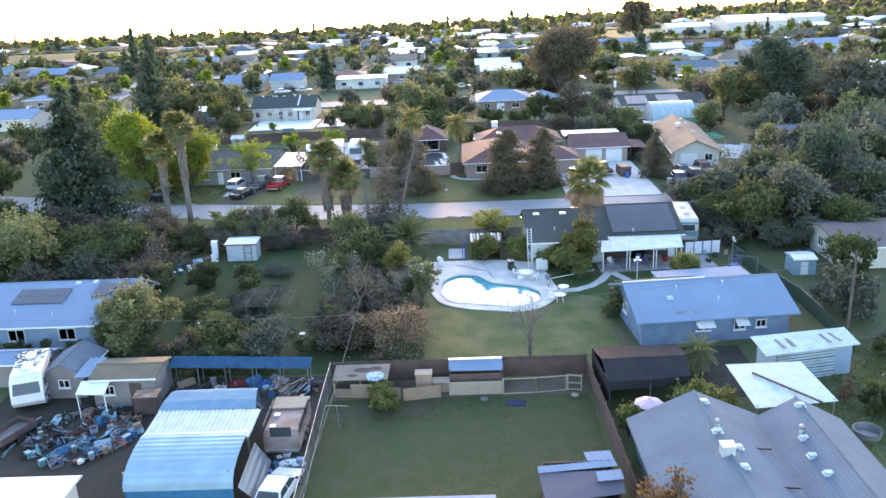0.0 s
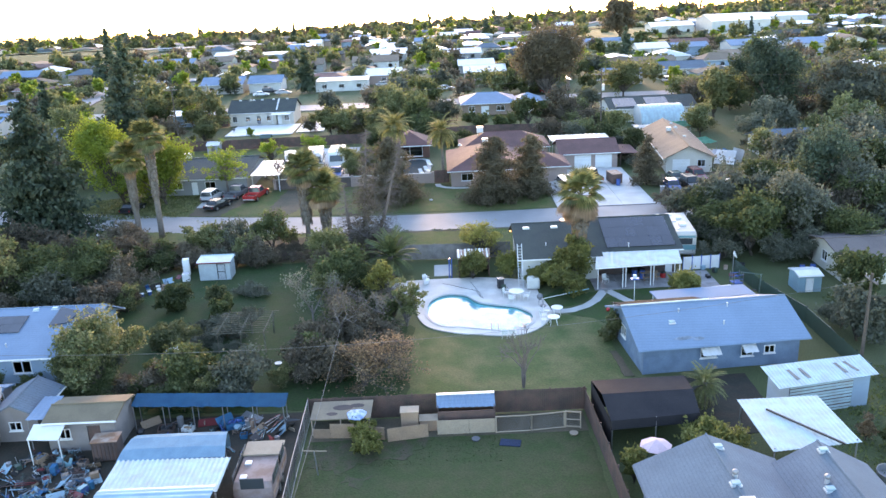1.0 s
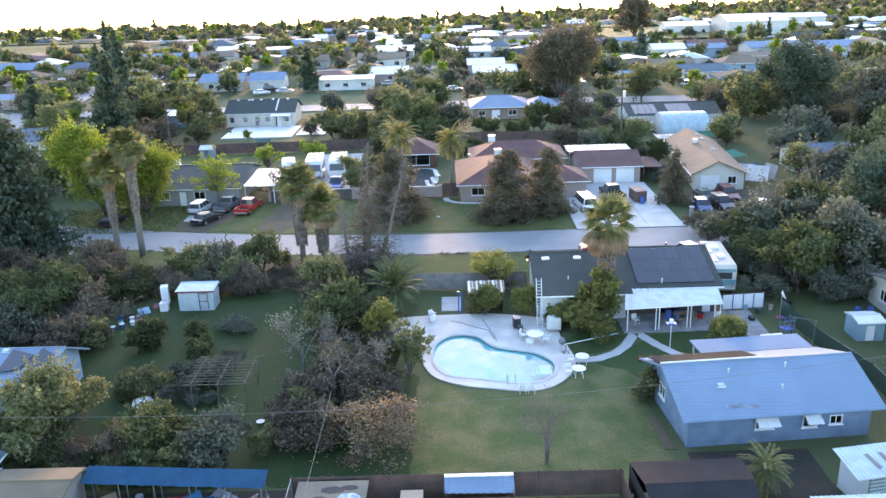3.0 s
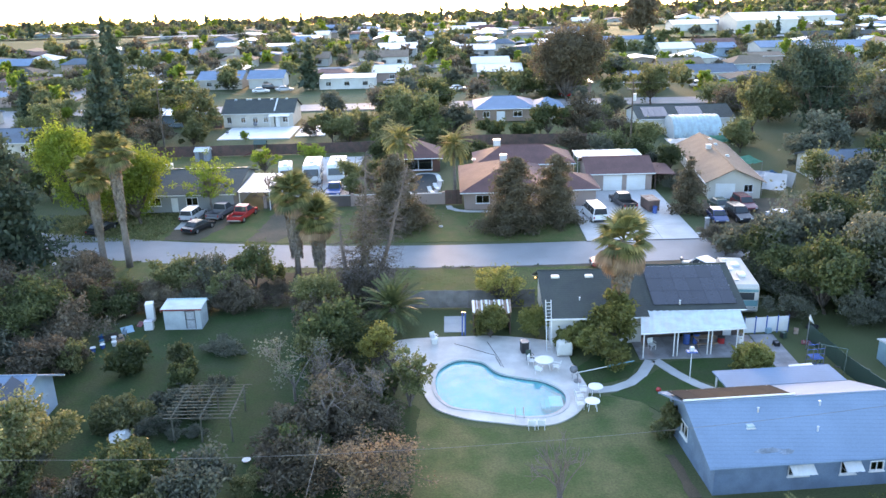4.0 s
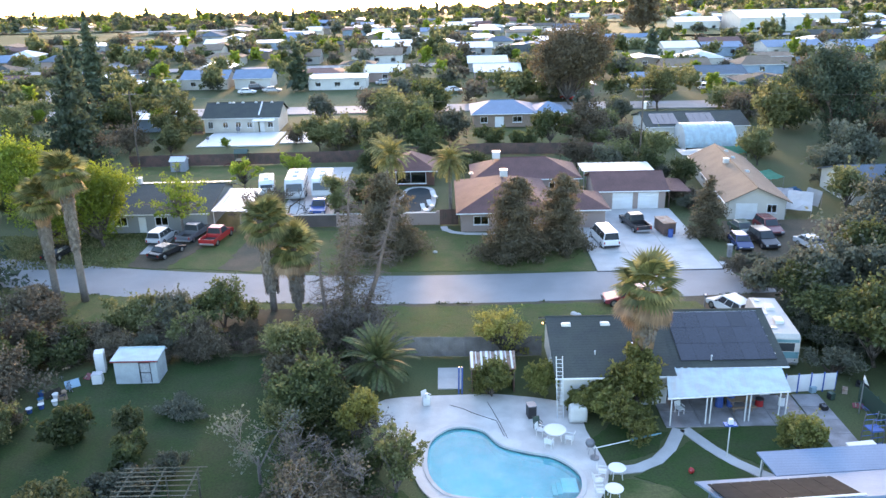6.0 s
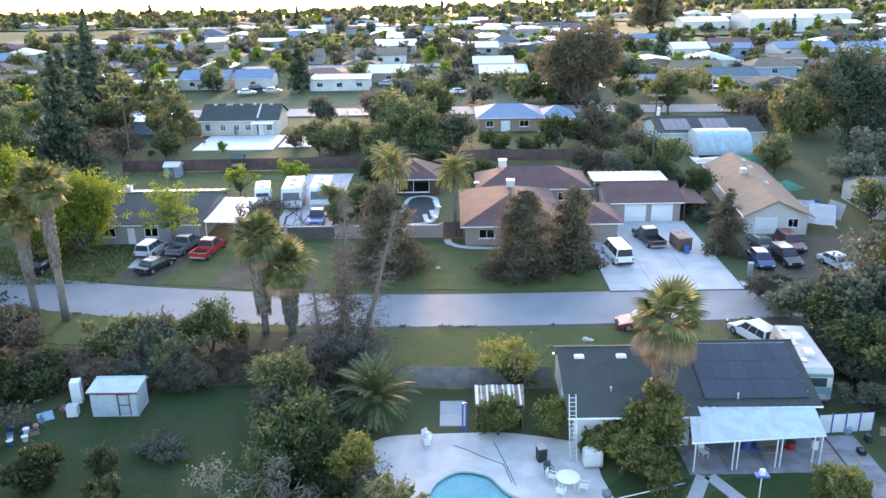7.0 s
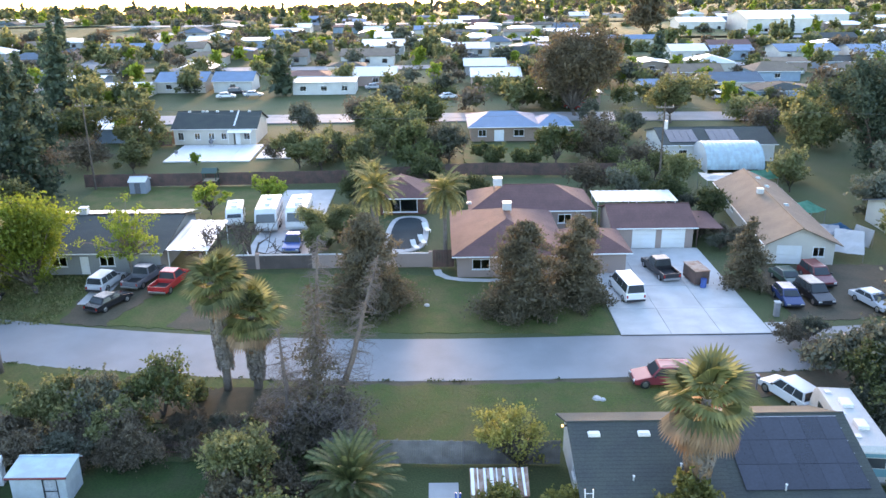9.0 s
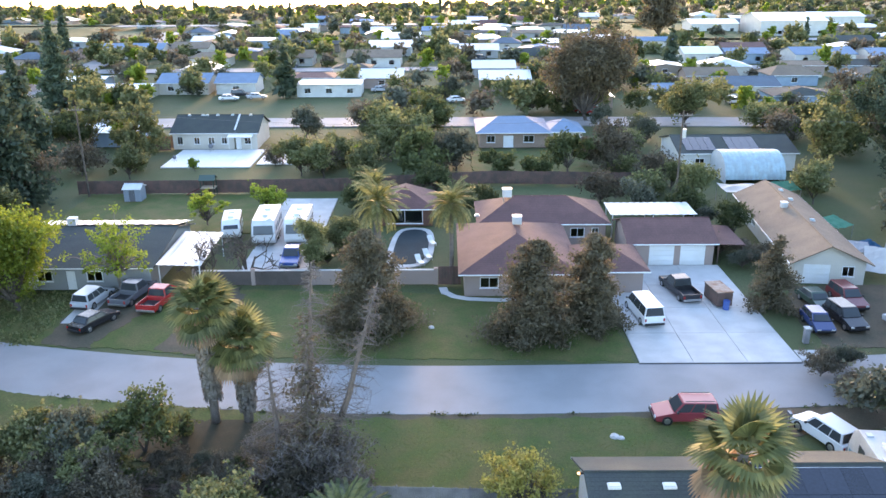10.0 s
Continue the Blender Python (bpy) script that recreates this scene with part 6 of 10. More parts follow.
for sx in (-0.22, 0.22):
    bm = B()
    cyl(bm, (sx, 0, 0), (sx, 1.45, 4.2), 0.035)
    part("stile", bm, GALV, ld)
for k in range(15):
    bm = B()
    t = (k + 0.7) / 15.5
    cyl(bm, (-0.22, 1.45 * t, 4.2 * t), (0.22, 1.45 * t, 4.2 * t), 0.02)
    part("rung", bm, GALV, ld)
bn = thing("wheelie_bin", "dark plastic bin on the pool deck", "bin", 5.2, 81.9, 0.09, 10)
bm = B()
box(bm, -0.3, 0.3, -0.35, 0.35, 0.02, 0.95, 0.04)
part("body", bm, BLACK, bn)
bm = B()
box(bm, -0.33, 0.33, -0.4, 0.36, 0.95, 1.03, 0.03)
part("lid", bm, PAINTS["grey"], bn)
up = thing("folded_umbrella", "closed garden umbrella lying on its side with a blue cloth", "umbrella", 8.7, 76.6, 0.09, 8)
bm = B()
cyl(bm, (0, 0, 0.75), (4.6, 0.35, 1.15), 0.03)
part("pole", bm, WHITE, up)
bm = B()
cyl(bm, (2.6, 0.2, 0.98), (4.7, 0.36, 1.16), 0.1, 0.04)
part("cloth", bm, PAINTS["teal"], up)
bm = B()
cyl(bm, (0.1, 0, 0), (0.1, 0, 0.8), 0.05), cyl(bm, (0.1, 0, 0), (0.1, 0, 0.1), 0.3, n=14)
part("base", bm, STEEL, up)
pg = thing("pool_pump", "white pool pump housing on the deck", "pump", -2.3, 84.0, 0.09)
bm = B()
box(bm, -0.25, 0.25, -0.4, 0.4, 0, 0.5, 0.08)
part("housing", bm, WHITE, pg)
bm = B()
cyl(bm, (0, 0, 0.5), (0, 0, 0.85), 0.12)
part("filter", bm, WHITE, pg)
bs = thing("small_lean_to", "low shed with a rusty ribbed roof by the fence", "shed", 0, 0)
bm = B()
corrugated(bm, [(1.0, 85.4, 2.0), (4.4, 85.5, 2.0), (4.5, 87.9, 2.3), (1.0, 87.8, 2.3)], 0.5, 0.06)
part("roof", bm, RUST, bs)
for k in range(9):
    bm = B()
    box(bm, 1.05 + 0.38 * k, 1.05 + 0.38 * k + (0.2, 0.07, 0.14)[k % 3], 85.5, 87.8, 2.33, 2.36, m=Matrix.Shear("XZ", 4, (0, 0)) @ Matrix.Translation((0, 0, -0.1)) @ Matrix.Identity(4))
    bmesh.ops.transform(bm, matrix=Matrix.Translation((0, 85.5, 0)) @ Matrix.Shear("XY", 4, (0, 0)) @ Matrix.Translation((0, -85.5, 0)), verts=bm.verts)
    for v in bm.verts:
        v.co.z += (v.co.y - 86.6) * 0.125 - 0.02
    part("batten", bm, WHITE, bs)
bm = B()
box(bm, 1.1, 1.18, 85.6, 87.7, 0, 2.0), box(bm, 4.25, 4.33, 85.6, 87.7, 0, 2.0), box(bm, 1.18, 4.25, 87.62, 87.7, 0, 2.1)
part("wall", bm, FENCEWOOD, bs)
pt = thing("picnic_table", "brown timber picnic table under the awning", "table", 20.3, 82.6, 0.08, 4)
for q in range(5):
    bm = B()
    box(bm, -0.9, 0.9, -0.36 + 0.15 * q, -0.23 + 0.15 * q, 0.7, 0.74, 0.006)
    part("plank", bm, PLY, pt)
for sy in (-0.72, 0.72):
    bm = B()
    box(bm, -0.9, 0.9, sy - 0.13, sy + 0.13, 0.42, 0.46, 0.006)
    part("bench", bm, PLY, pt)
for sx in (-0.65, 0.65):
    for sy in (-1, 1):
        bm = B()
        cyl(bm, (sx, sy * 0.6, 0), (sx, sy * 0.2, 0.7), 0.045, n=6)
        part("leg", bm, PLY, pt)
    bm = B()
    box(bm, sx - 0.03, sx + 0.03, -0.8, 0.8, 0.36, 0.42)
    part("brace", bm, PLY, pt)
cf = thing("climbing_frame", "blue grey steel climbing ladder beside the swing", "climbing frame", 27.4, 77.8, 0.0, 8)
for sx in (-0.45, 0.45):
    for sy in (-0.5, 0.5):
        bm = B()
        cyl(bm, (sx, sy, 0), (sx, sy * 0.75, 2.2), 0.035)
        part("post", bm, PAINTS["grey"], cf)
for k in range(5):
    for sy in (-1, 1):
        bm = B()
        y = sy * (0.5 - 0.125 * (0.35 + 0.42 * k) / 2.2)
        cyl(bm, (-0.45, y, 0.35 + 0.42 * k), (0.45, y, 0.35 + 0.42 * k), 0.025)
        part("rung", bm, PAINTS["blue"], cf)
bm = B()
box(bm, -0.45, 0.45, -0.4, 0.4, 1.2, 1.25)
part("platform", bm, PAINTS["blue"], cf)
dsh = thing("satellite_dish", "white satellite dish on a pole", "satellite dish", 28.4, 81.6)
bm = B()
cyl(bm, (0, 0, 0), (0, 0, 2.6), 0.04)
part("pole", bm, STEEL, dsh)
bm = B()
cyl(bm, (0, 0, 2.6), (0.16, -0.05, 2.68), 0.15, 0.42, 18)
part("dish", bm, WHITE, dsh)
bh = thing("bird_house", "blue and white bird house on a post", "bird house", 17.4, 76.6)
bm = B()
cyl(bm, (0, 0, 0), (0, 0, 2.4), 0.04)
part("post", bm, WHITE, bh)
bm = B()
box(bm, -0.4, 0.4, -0.25, 0.25, 2.4, 2.5, 0.02)
part("tray", bm, PAINTS["blue"], bh)
bm = B()
box(bm, -0.15, 0.15, -0.13, 0.13, 2.5, 2.85, 0.02)
part("box", bm, WHITE, bh)
ss = thing("swing_set", "dark green steel swing set on the grass", "swing", 28.7, 77.6, 0, -30)
for sx in (-0.9, 0.9):
    for sy in (-0.8, 0.8):
        bm = B()
        cyl(bm, (sx, sy, 0), (sx, 0, 2.1), 0.035)
        part("leg", bm, PAINTS["green"], ss)
bm = B()
cyl(bm, (-1.0, 0, 2.1), (1.0, 0, 2.1), 0.04)
part("top_bar", bm, PAINTS["green"], ss)
for sx in (-0.4, 0.4):
    bm = B()
    for d in (-0.2, 0.2):
        cyl(bm, (sx + d, 0, 2.1), (sx + d, 0, 0.5), 0.008, n=4)
    box(bm, sx - 0.22, sx + 0.22, -0.1, 0.1, 0.46, 0.5)
    part("swing_seat", bm, BLACK, ss)
pb = thing("storage_box", "tall white storage cupboard with a sloped lid", "box", 25.1, 74.2, 0.0, 8)
bm = B()
box(bm, -0.85, 0.85, -0.9, 0.9, 0, 1.85, 0.04)
part("case", bm, WHITE, pb)
bm = B()
box(bm, -0.92, 0.92, -1.0, 1.0, 1.9, 1.97, 0.03, m=pose(0, 0, 0, 3))
part("lid", bm, WHITE, pb)
for x, col, h, r, nm in ((18.9, "blue", 0.95, 0.3, "barrel"), (19.7, "blue", 0.9, 0.28, "barrel"), (21.8, "red", 0.5, 0.3, "tub"), (23.4, "white", 0.7, 0.25, "tub")):
    o = thing(nm, col + " plastic " + nm + " on the patio", nm, x, 82.9, 0.08)
    bm = B()
    cyl(bm, (0, 0, 0), (0, 0, h), r, r * 0.95, 14)
    part("body", bm, PAINTS[col], o)
    bm = B()
    cyl(bm, (0, 0, h), (0, 0, h + 0.05), r * 1.04, n=14)
    part("rim", bm, BLACK, o)
bl = thing("beach_ball", "red rubber ball lying on the lawn", "ball", 14.6, 74.9, 0.2)
bm = B()
bmesh.ops.create_uvsphere(bm, u_segments=12, v_segments=8, radius=0.2)
part("ball", bm, PAINTS["red"], bl, smooth=True)


fence("dark green slatted fence along the side garden", [(29.2, 83.4), (29.6, 77), (30.9, 70.5), (30.9, 59.6)], 1.5, PAINTS["green"], rng_seed=12, board=0.2, gap=0.02)
house("neighbour_house", "low neighbouring house with a brown shingle roof", 38.4, 48.0, 78.6, 87.5, 2.4, 0.9, STUCCO, mat("grey brown shingles", (0.13, 0.105, 0.1), 0.9, var=0.2, second=(0.1, 0.08, 0.078), amount=0.7), over=0.5, holes=[("S", "window", 3.0, 1.4, 0.9, 1.1), ("S", "window", 7.0, 1.4, 0.9, 1.1), ("W", "window", 4.0, 1.2, 0.9, 1.1)])
house("play_shed", "small white metal garden shed with a flat roof", 33.2, 35.4, 77.4, 79.6, 1.6, 0.2, CYANMETAL, WHITEMETAL, over=0.1, holes=[("S", "door", 1.1, 0.8, 0, 1.4)], category="shed")
for x, y, h in ((35.9, 81.4, 0.95), (36.5, 81.0, 0.9), (36.9, 82.6, 0.95), (36.2, 83.4, 0.6)):
    o = thing("barrel", "blue plastic barrel beside the neighbouring house", "barrel", x, y, 0.0, group="blue barrels")
    bm = B()
    tube(bm, [(0, 0, 0), (0, 0, 0.04), (0, 0, h * 0.3), (0, 0, h * 0.5), (0, 0, h * 0.7), (0, 0, h)], [0.24, 0.28, 0.3, 0.31, 0.3, 0.25], 14)
    part("body", bm, PAINTS["blue"], o)
    bm = B()
    cyl(bm, (0, 0, h), (0, 0, h + 0.03), 0.23, n=14)
    part("lid", bm, BLACK, o)

# ---- left gardens ----
# white boards toned bluish grey: the wall's shade is put into the colour
sh = house("garden_shed", "small white timber shed with red roof trim", -26.75, -23.4, 88.0, 90.1, 1.98, 0.14, mat("white boards with bluish shade tone", (0.36, 0.42, 0.44), 0.8, var=0.12, size=0.7, fine=0.05, bump=0.3, second=(0.28, 0.32, 0.33), amount=0.7), STAINED, over=0.18, holes=[("S", "door", 2.4, 0.85, 0.08, 1.75, mat("shed door", (0.32, 0.35, 0.37), 0.6))], category="shed", fascia=PAINTS["maroon"], ridge=0.9)
bm = B()
for q in ((1.95, 2.0, 0.1, 1.85), (2.8, 2.85, 0.1, 1.85), (2.0, 2.8, 1.8, 1.85), (2.0, 2.8, 0.95, 1.0)):
    box(bm, q[0], q[1], -0.03, 0.0, q[2], q[3])
part("door_frame", bm, BLACK, sh)
fr = thing("old_fridge", "white upright fridge standing outdoors", "fridge", -28.75, 90.2, 0, 12)
bm = B()
box(bm, -0.36, 0.36, -0.38, 0.38, 0.03, 1.85, 0.04)
part("body", bm, WHITE, fr)
bm = B()
box(bm, -0.36, 0.36, -0.44, -0.39, 0.1, 1.82, 0.02)
part("door", bm, WHITE, fr)
wm = thing("old_washer", "white washing machine standing in the grass", "washing machine", -28.3, 88.3, 0, 8)
bm = B()
box(bm, -0.38, 0.38, -0.34, 0.34, 0.02, 0.8, 0.03)
part("body", bm, WHITE, wm)
bm = B()
box(bm, -0.4, 0.4, -0.36, 0.36, 0.8, 0.85, 0.02)
part("lid", bm, PAINTS["silver"], wm)
MOSSWOOD = mat("mossy grey timber", (0.085, 0.08, 0.055), 0.95, var=0.3, size=0.5, fine=0.04, bump=0.6, second=(0.15, 0.14, 0.11), amount=0.8)
pr = thing("pergola", "weathered mossy timber slat pergola in the garden", "pergola", -20.2, 69.0)
rp = random.Random(12)
for x, y in ((0.2, 0.2), (4.2, 0.2), (0.2, 4.3), (4.2, 4.3), (2.2, 0.2), (2.2, 4.3)):
    bm = B()
    cyl(bm, (x + rp.uniform(-0.08, 0.08), y, -0.05), (x, y, 1.95), 0.07, 0.055, 7)
    part("post", bm, MOSSWOOD, pr)
for x in (0.2, 2.2, 4.2):
    bm = B()
    box(bm, x - 0.035, x + 0.035, -0.05, 4.6, 1.95, 2.05, m=pose(0, 0, 0, 0, 0, rp.uniform(-0.5, 0.5)))
    part("beam", bm, MOSSWOOD, pr)
for k in range(11):
    y = -0.1 + 0.46 * k
    bm = B()
    cyl(bm, (-0.3 + rp.uniform(-0.15, 0.15), y + rp.uniform(-0.05, 0.05), 2.08), (4.6 + rp.uniform(-0.2, 0.25), y + rp.uniform(-0.07, 0.07), 2.08 + rp.uniform(-0.01, 0.04)), 0.035, 0.028, 6)
    part("slat", bm, MOSSWOOD, pr)
# these white walls use blue stucco, so their bluish shade is in the colour
house("blue_roofed_house", "white house with pale blue grey shingles and solar panels", -46.4, -30.6, 65.4, 74.8, 2.45, 1.5, BLUESTUCCO, PALESHINGLE, over=0.6, ridge=0.68, holes=[("S", W, 3, 1.5, 0.9, 1.1), ("S", W, 7, 1.5, 0.9, 1.1), ("S", W, 11.5, 1.5, 0.9, 1.1), ("E", W, 4, 1.2, 0.9, 1.1)])
lz = lambda y: roof_z((65.4, 74.8), 2.45, 1.5, y, 0.68)
ar2 = thing("solar_array", "two rows of dark solar panels on a pale roof", "solar panel")
for i in range(5):
    for j in range(2):
        bm = B()
        x, y = -41.0 + 0.96 * i, 68.2 + 1.16 * j
        plate(bm, [(x, y, lz(y) + 0.1), (x + 0.94, y, lz(y) + 0.1), (x + 0.94, y + 1.13, lz(y + 1.13) + 0.1), (x, y + 1.13, lz(y + 1.13) + 0.1)], 0.04)
        part("panel", bm, SOLAR, ar2)
bm = B()
cyl(bm, (-41.0, 68.4, lz(68.4) + 0.03), (-36.2, 68.4, lz(68.4) + 0.03), 0.02, n=4)
part("rail", bm, GALV, ar2)
for q in (((-33.8, 71.4), (-31.9, 70.7), (-32.4, 69.1), (-33.9, 68.8)), ((-31.6, 71.5), (-30.3, 70.6), (-30.5, 68.6), (-31.9, 69.2))):
    lx = thing("roof_panel", "dark tilted solar panel near the roof end", "solar panel", group="roof panels")
    bm = B()
    plate(bm, [(x, y, lz(y) + 0.2) for x, y in q], 0.05)
    part("panel", bm, SOLAR, lx)
    for x, y in q:
        bm = B()
        cyl(bm, (x, y, lz(y) - 0.05), (x, y, lz(y) + 0.19), 0.03)
        part("leg", bm, GALV, lx)
for x, y in ((-36.4, 66.4), (-40, 66.9), (-36.0, 71.4), (-34.4, 71.5)):
    vent(x, y, lz(y), "box" if y > 71 else "pipe")

# ---- cluttered yard ----
house("workshop", "tan walled workshop with a flat tan roof", -28.0, -23.3, 54.6, 57.9, 2.3, 0.35, SHEDWALL, BROWNROOF, over=0.2, holes=[("S", W, 1.2, 0.8, 1.0, 0.8), ("S", "door", 3.2, 0.9, 0, 1.95, FENCEWOOD)], category="shed")
house("small_outbuilding", "small pale outbuilding with a grey gable", -32.6, -29.4, 56.2, 60.2, 2.1, 0.8, SHEDWALL, GREYSHINGLE, axis="y", over=0.25, holes=[("S", W, 1.6, 0.9, 0.9, 0.7)], category="shed")
house("long_outbuilding", "long low outbuilding with a grey roof", -47, -33.5, 58.4, 61.0, 2.0, 0.4, SHEDWALL, PALESHINGLE, over=0.2, holes=[("S", W, 5, 0.9, 0.9, 0.7), ("S", W, 9, 0.9, 0.9, 0.7)], category="shed")
porch = thing("door_porch", "small white slab porch roof over a door", "porch", 0, 0)
bm = B()
plate(bm, [(-28.6, 53.0, 2.0), (-26.4, 52.8, 2.0), (-26.6, 54.55, 2.25), (-28.8, 54.6, 2.25)], 0.06)
part("roof", bm, WHITEMETAL, porch)
for x in (-28.5, -26.5):
    bm = B()
    cyl(bm, (x, 53.05, 0), (x, 53.0, 1.95), 0.04)
    part("post", bm, WHITE, porch)
bm = B()
corrugated(bm, [(-29.5, 54.9, 2.4), (-28.1, 54.9, 2.4), (-28.1, 58, 2.55), (-29.5, 58, 2.55)], 0.2, 0.03)
li = thing("metal_roof_strip", "pale blue ribbed metal roof between two sheds", "roof")
part("sheet", bm, PALESHINGLE, li)
for x, y in ((-29.4, 55), (-28.2, 55), (-29.4, 57.9), (-28.2, 57.9)):
    bm = B()
    cyl(bm, (x, y, 0), (x, y, 2.4), 0.04)
    part("post", bm, STEEL, li)
lt = thing("tarp_shelter", "long lean-to covered with a blue tarp", "shelter")
bm = B()
N = 24
rows = []
for i in range(N + 1):
    x = -23.1 + 11.2 * i / N
    rows.append([bm.verts.new((x, 57.1 + v * 1.45 - i / N * 0.95, 1.95 + 0.25 * v - 0.08 * abs(math.sin(i * 1.3)) * (1 - v) + 0.03 * noise.noise(Vector((x, v, 0))))) for v in (0, 0.33, 0.66, 1)])
for r, s in zip(rows, rows[1:]):
    for j in range(3):
        bm.faces.new((r[j], s[j], s[j + 1], r[j + 1]))
bmesh.ops.solidify(bm, geom=list(bm.faces), thickness=0.015)
part("tarp", bm, BLUETARP, lt)
for i in range(6):
    for y, h in ((57.2, 1.9), (58.3, 2.1)):
        bm = B()
        cyl(bm, (-23.0 + 2.18 * i, y - 0.19 * i, 0), (-23.0 + 2.18 * i, y - 0.19 * i, h), 0.04)
        part("post", bm, STEEL, lt)
# barrel-roofed metal shelter
mb = thing("metal_shelter", "ribbed metal shelter with a rounded pale roof", "shelter")
bm = B()
prof = [(41.4, 1.5), (41.5, 1.95), (41.9, 2.4), (42.7, 2.75), (43.8, 3.0), (45.0, 3.1), (45.5, 2.98)]
fine = []
for (y0, z0), (y1, z1) in zip(prof, prof[1:]):
    k = max(2, int(math.hypot(y1 - y0, z1 - z0) / 0.1))
    fine += [(y0 + (y1 - y0) * i / k, z0 + (z1 - z0) * i / k) for i in range(k)]
fine = [(y, z + (0.032 if (i // 2) % 2 else 0)) for i, (y, z) in enumerate(fine)] + [prof[-1]]
sk = lambda y: (-20.6 + 0.02 * (y - 45), -13.9 + 0.04 * (y - 45))
rows = [[bm.verts.new((sk(y)[0], y, z)), bm.verts.new((sk(y)[1], y, z)), bm.verts.new((sk(y)[1], y, z - 0.03)), bm.verts.new((sk(y)[0], y, z - 0.03))] for y, z in fine]
for r, s in zip(rows, rows[1:]):
    for i in range(4):
        bm.faces.new((r[i], r[(i + 1) % 4], s[(i + 1) % 4], s[i]))
bmesh.ops.recalc_face_normals(bm, faces=bm.faces)
part("roof", bm, CYANMETAL, mb, "ribbed pale metal barrel roof")
bm = B()
corrugated(bm, [(-20.9, 45.5, 2.55), (-13.9, 45.4, 2.55), (-13.9, 48.8, 2.62), (-20.9, 49.0, 2.62)], 0.15, 0.05)
part("flat_roof", bm, STAINED, mb, "ribbed flat roof between two shelters")
bm = B()
rows = []
for v, z in ((48.9, 2.66), (49.9, 2.85), (51.2, 2.85), (52.0, 2.6), (52.4, 2.0), (52.5, 1.2)):
    rows.append([bm.verts.new((-21.0 + 6.7 * u / 10 - 0.26 * (v - 48.9) * (u / 10 - 0.3), v, z + 0.05 * noise.noise(Vector((u, v, 3))) - 0.25 * abs(u / 10 - 0.5) ** 3)) for u in range(11)])
for r, s in zip(rows, rows[1:]):
    for j in range(10):
        bm.faces.new((r[j], r[j + 1], s[j + 1], s[j]))
bmesh.ops.recalc_face_normals(bm, faces=bm.faces)
bmesh.ops.solidify(bm, geom=list(bm.faces), thickness=0.02)
part("tarp", bm, mat("pale blue tarp", (0.12, 0.235, 0.31), 0.85, var=0.12, size=0.9, fine=0.06, bump=0.3, second=(0.09, 0.18, 0.25), amount=0.6, spec=0.1), mb, "pale blue tarp cover")
for x, y in ((-20.7, 41.9), (-14.4, 41.9), (-20.6, 45.3), (-14.0, 45.3), (-20.7, 51.6), (-15.1, 51.6)):
    bm = B()
    cyl(bm, (x, y, 0), (x, y, 2.5), 0.06)
    part("post", bm, STEEL, mb)
bm = B()
box(bm, -20.55, -20.5, 41.9, 45.3, 0.3, 2.3), box(bm, -20.6, -14.1, 41.42, 41.47, 0.1, 1.5)
part("side_wall", bm, BLUETARP, mb, "blue painted sheet wall")
sp = thing("leaning_sheet", "tilted ribbed metal sheet lean-to", "sheet")
bm = B()
corrugated(bm, [(-13.7, 41.2, 1.7), (-12.7, 41.3, 0.6), (-12.7, 45.4, 0.7), (-13.6, 45.3, 2.2)], 0.2, 0.03)
part("sheet", bm, PAINTS["grey"], sp)
for y in (41.5, 45.2):
    bm = B()
    cyl(bm, (-12.8, y, 0), (-12.8, y, 0.72), 0.04)
    part("post", bm, STEEL, sp)
ob = motorhome("camper", "rusty old travel trailer with a patched roof", -12.3, 49.2, 90, 4.6, 1.2, 1.95, mat("faded trailer skin", (0.24, 0.18, 0.175), 0.7, var=0.15, size=0.8, fine=0.06, second=(0.17, 0.1, 0.08), amount=0.9), True, RUST, False)
bm = B()
box(bm, -13.5, -11.1, 49.9, 51.5, 1.98, 2.06)
solid("roof_board", bm, PALEWOOD, "tan board laid over a trailer roof", "board")
ob = motorhome("camper_van", "white cabover camper with open hatches", -33.6, 56.6, -72, 5.6, 1.15, 2.9, WHITEMETAL, False, PAINTS["grey"])
hp = thing("roof_scrap", "dark scrap and branches heaped on a camper roof", "scrap", -33.9, 57.2, 2.93, 20)
bm = B()
rr = random.Random(5)
for k in range(26):
    p = Vector((rr.uniform(-0.9, 0.9), rr.uniform(-1.3, 1.3), rr.uniform(0.02, 0.12)))
    cyl(bm, p, p + Vector((rr.uniform(-0.7, 0.7), rr.uniform(-0.7, 0.7), rr.uniform(0.0, 0.2))), 0.05, 0.03, 5)
part("pieces", bm, BARK, hp, kind="stuff")
JUNKMATS = [PAINTS["blue"], BLUETARP, BLUETARP, PAINTS["maroon"], WHITE, CYANMETAL, CYANMETAL, CYANMETAL, BLACK, BLACK, BLACK, BLACK, TYRE, RUST, YARDDIRT, PLY, PAINTS["teal"], PAINTS["teal"], PAINTS["grey"], PAINTS["grey"], FENCEWOOD, PAINTS["green"], STEEL, STEEL]


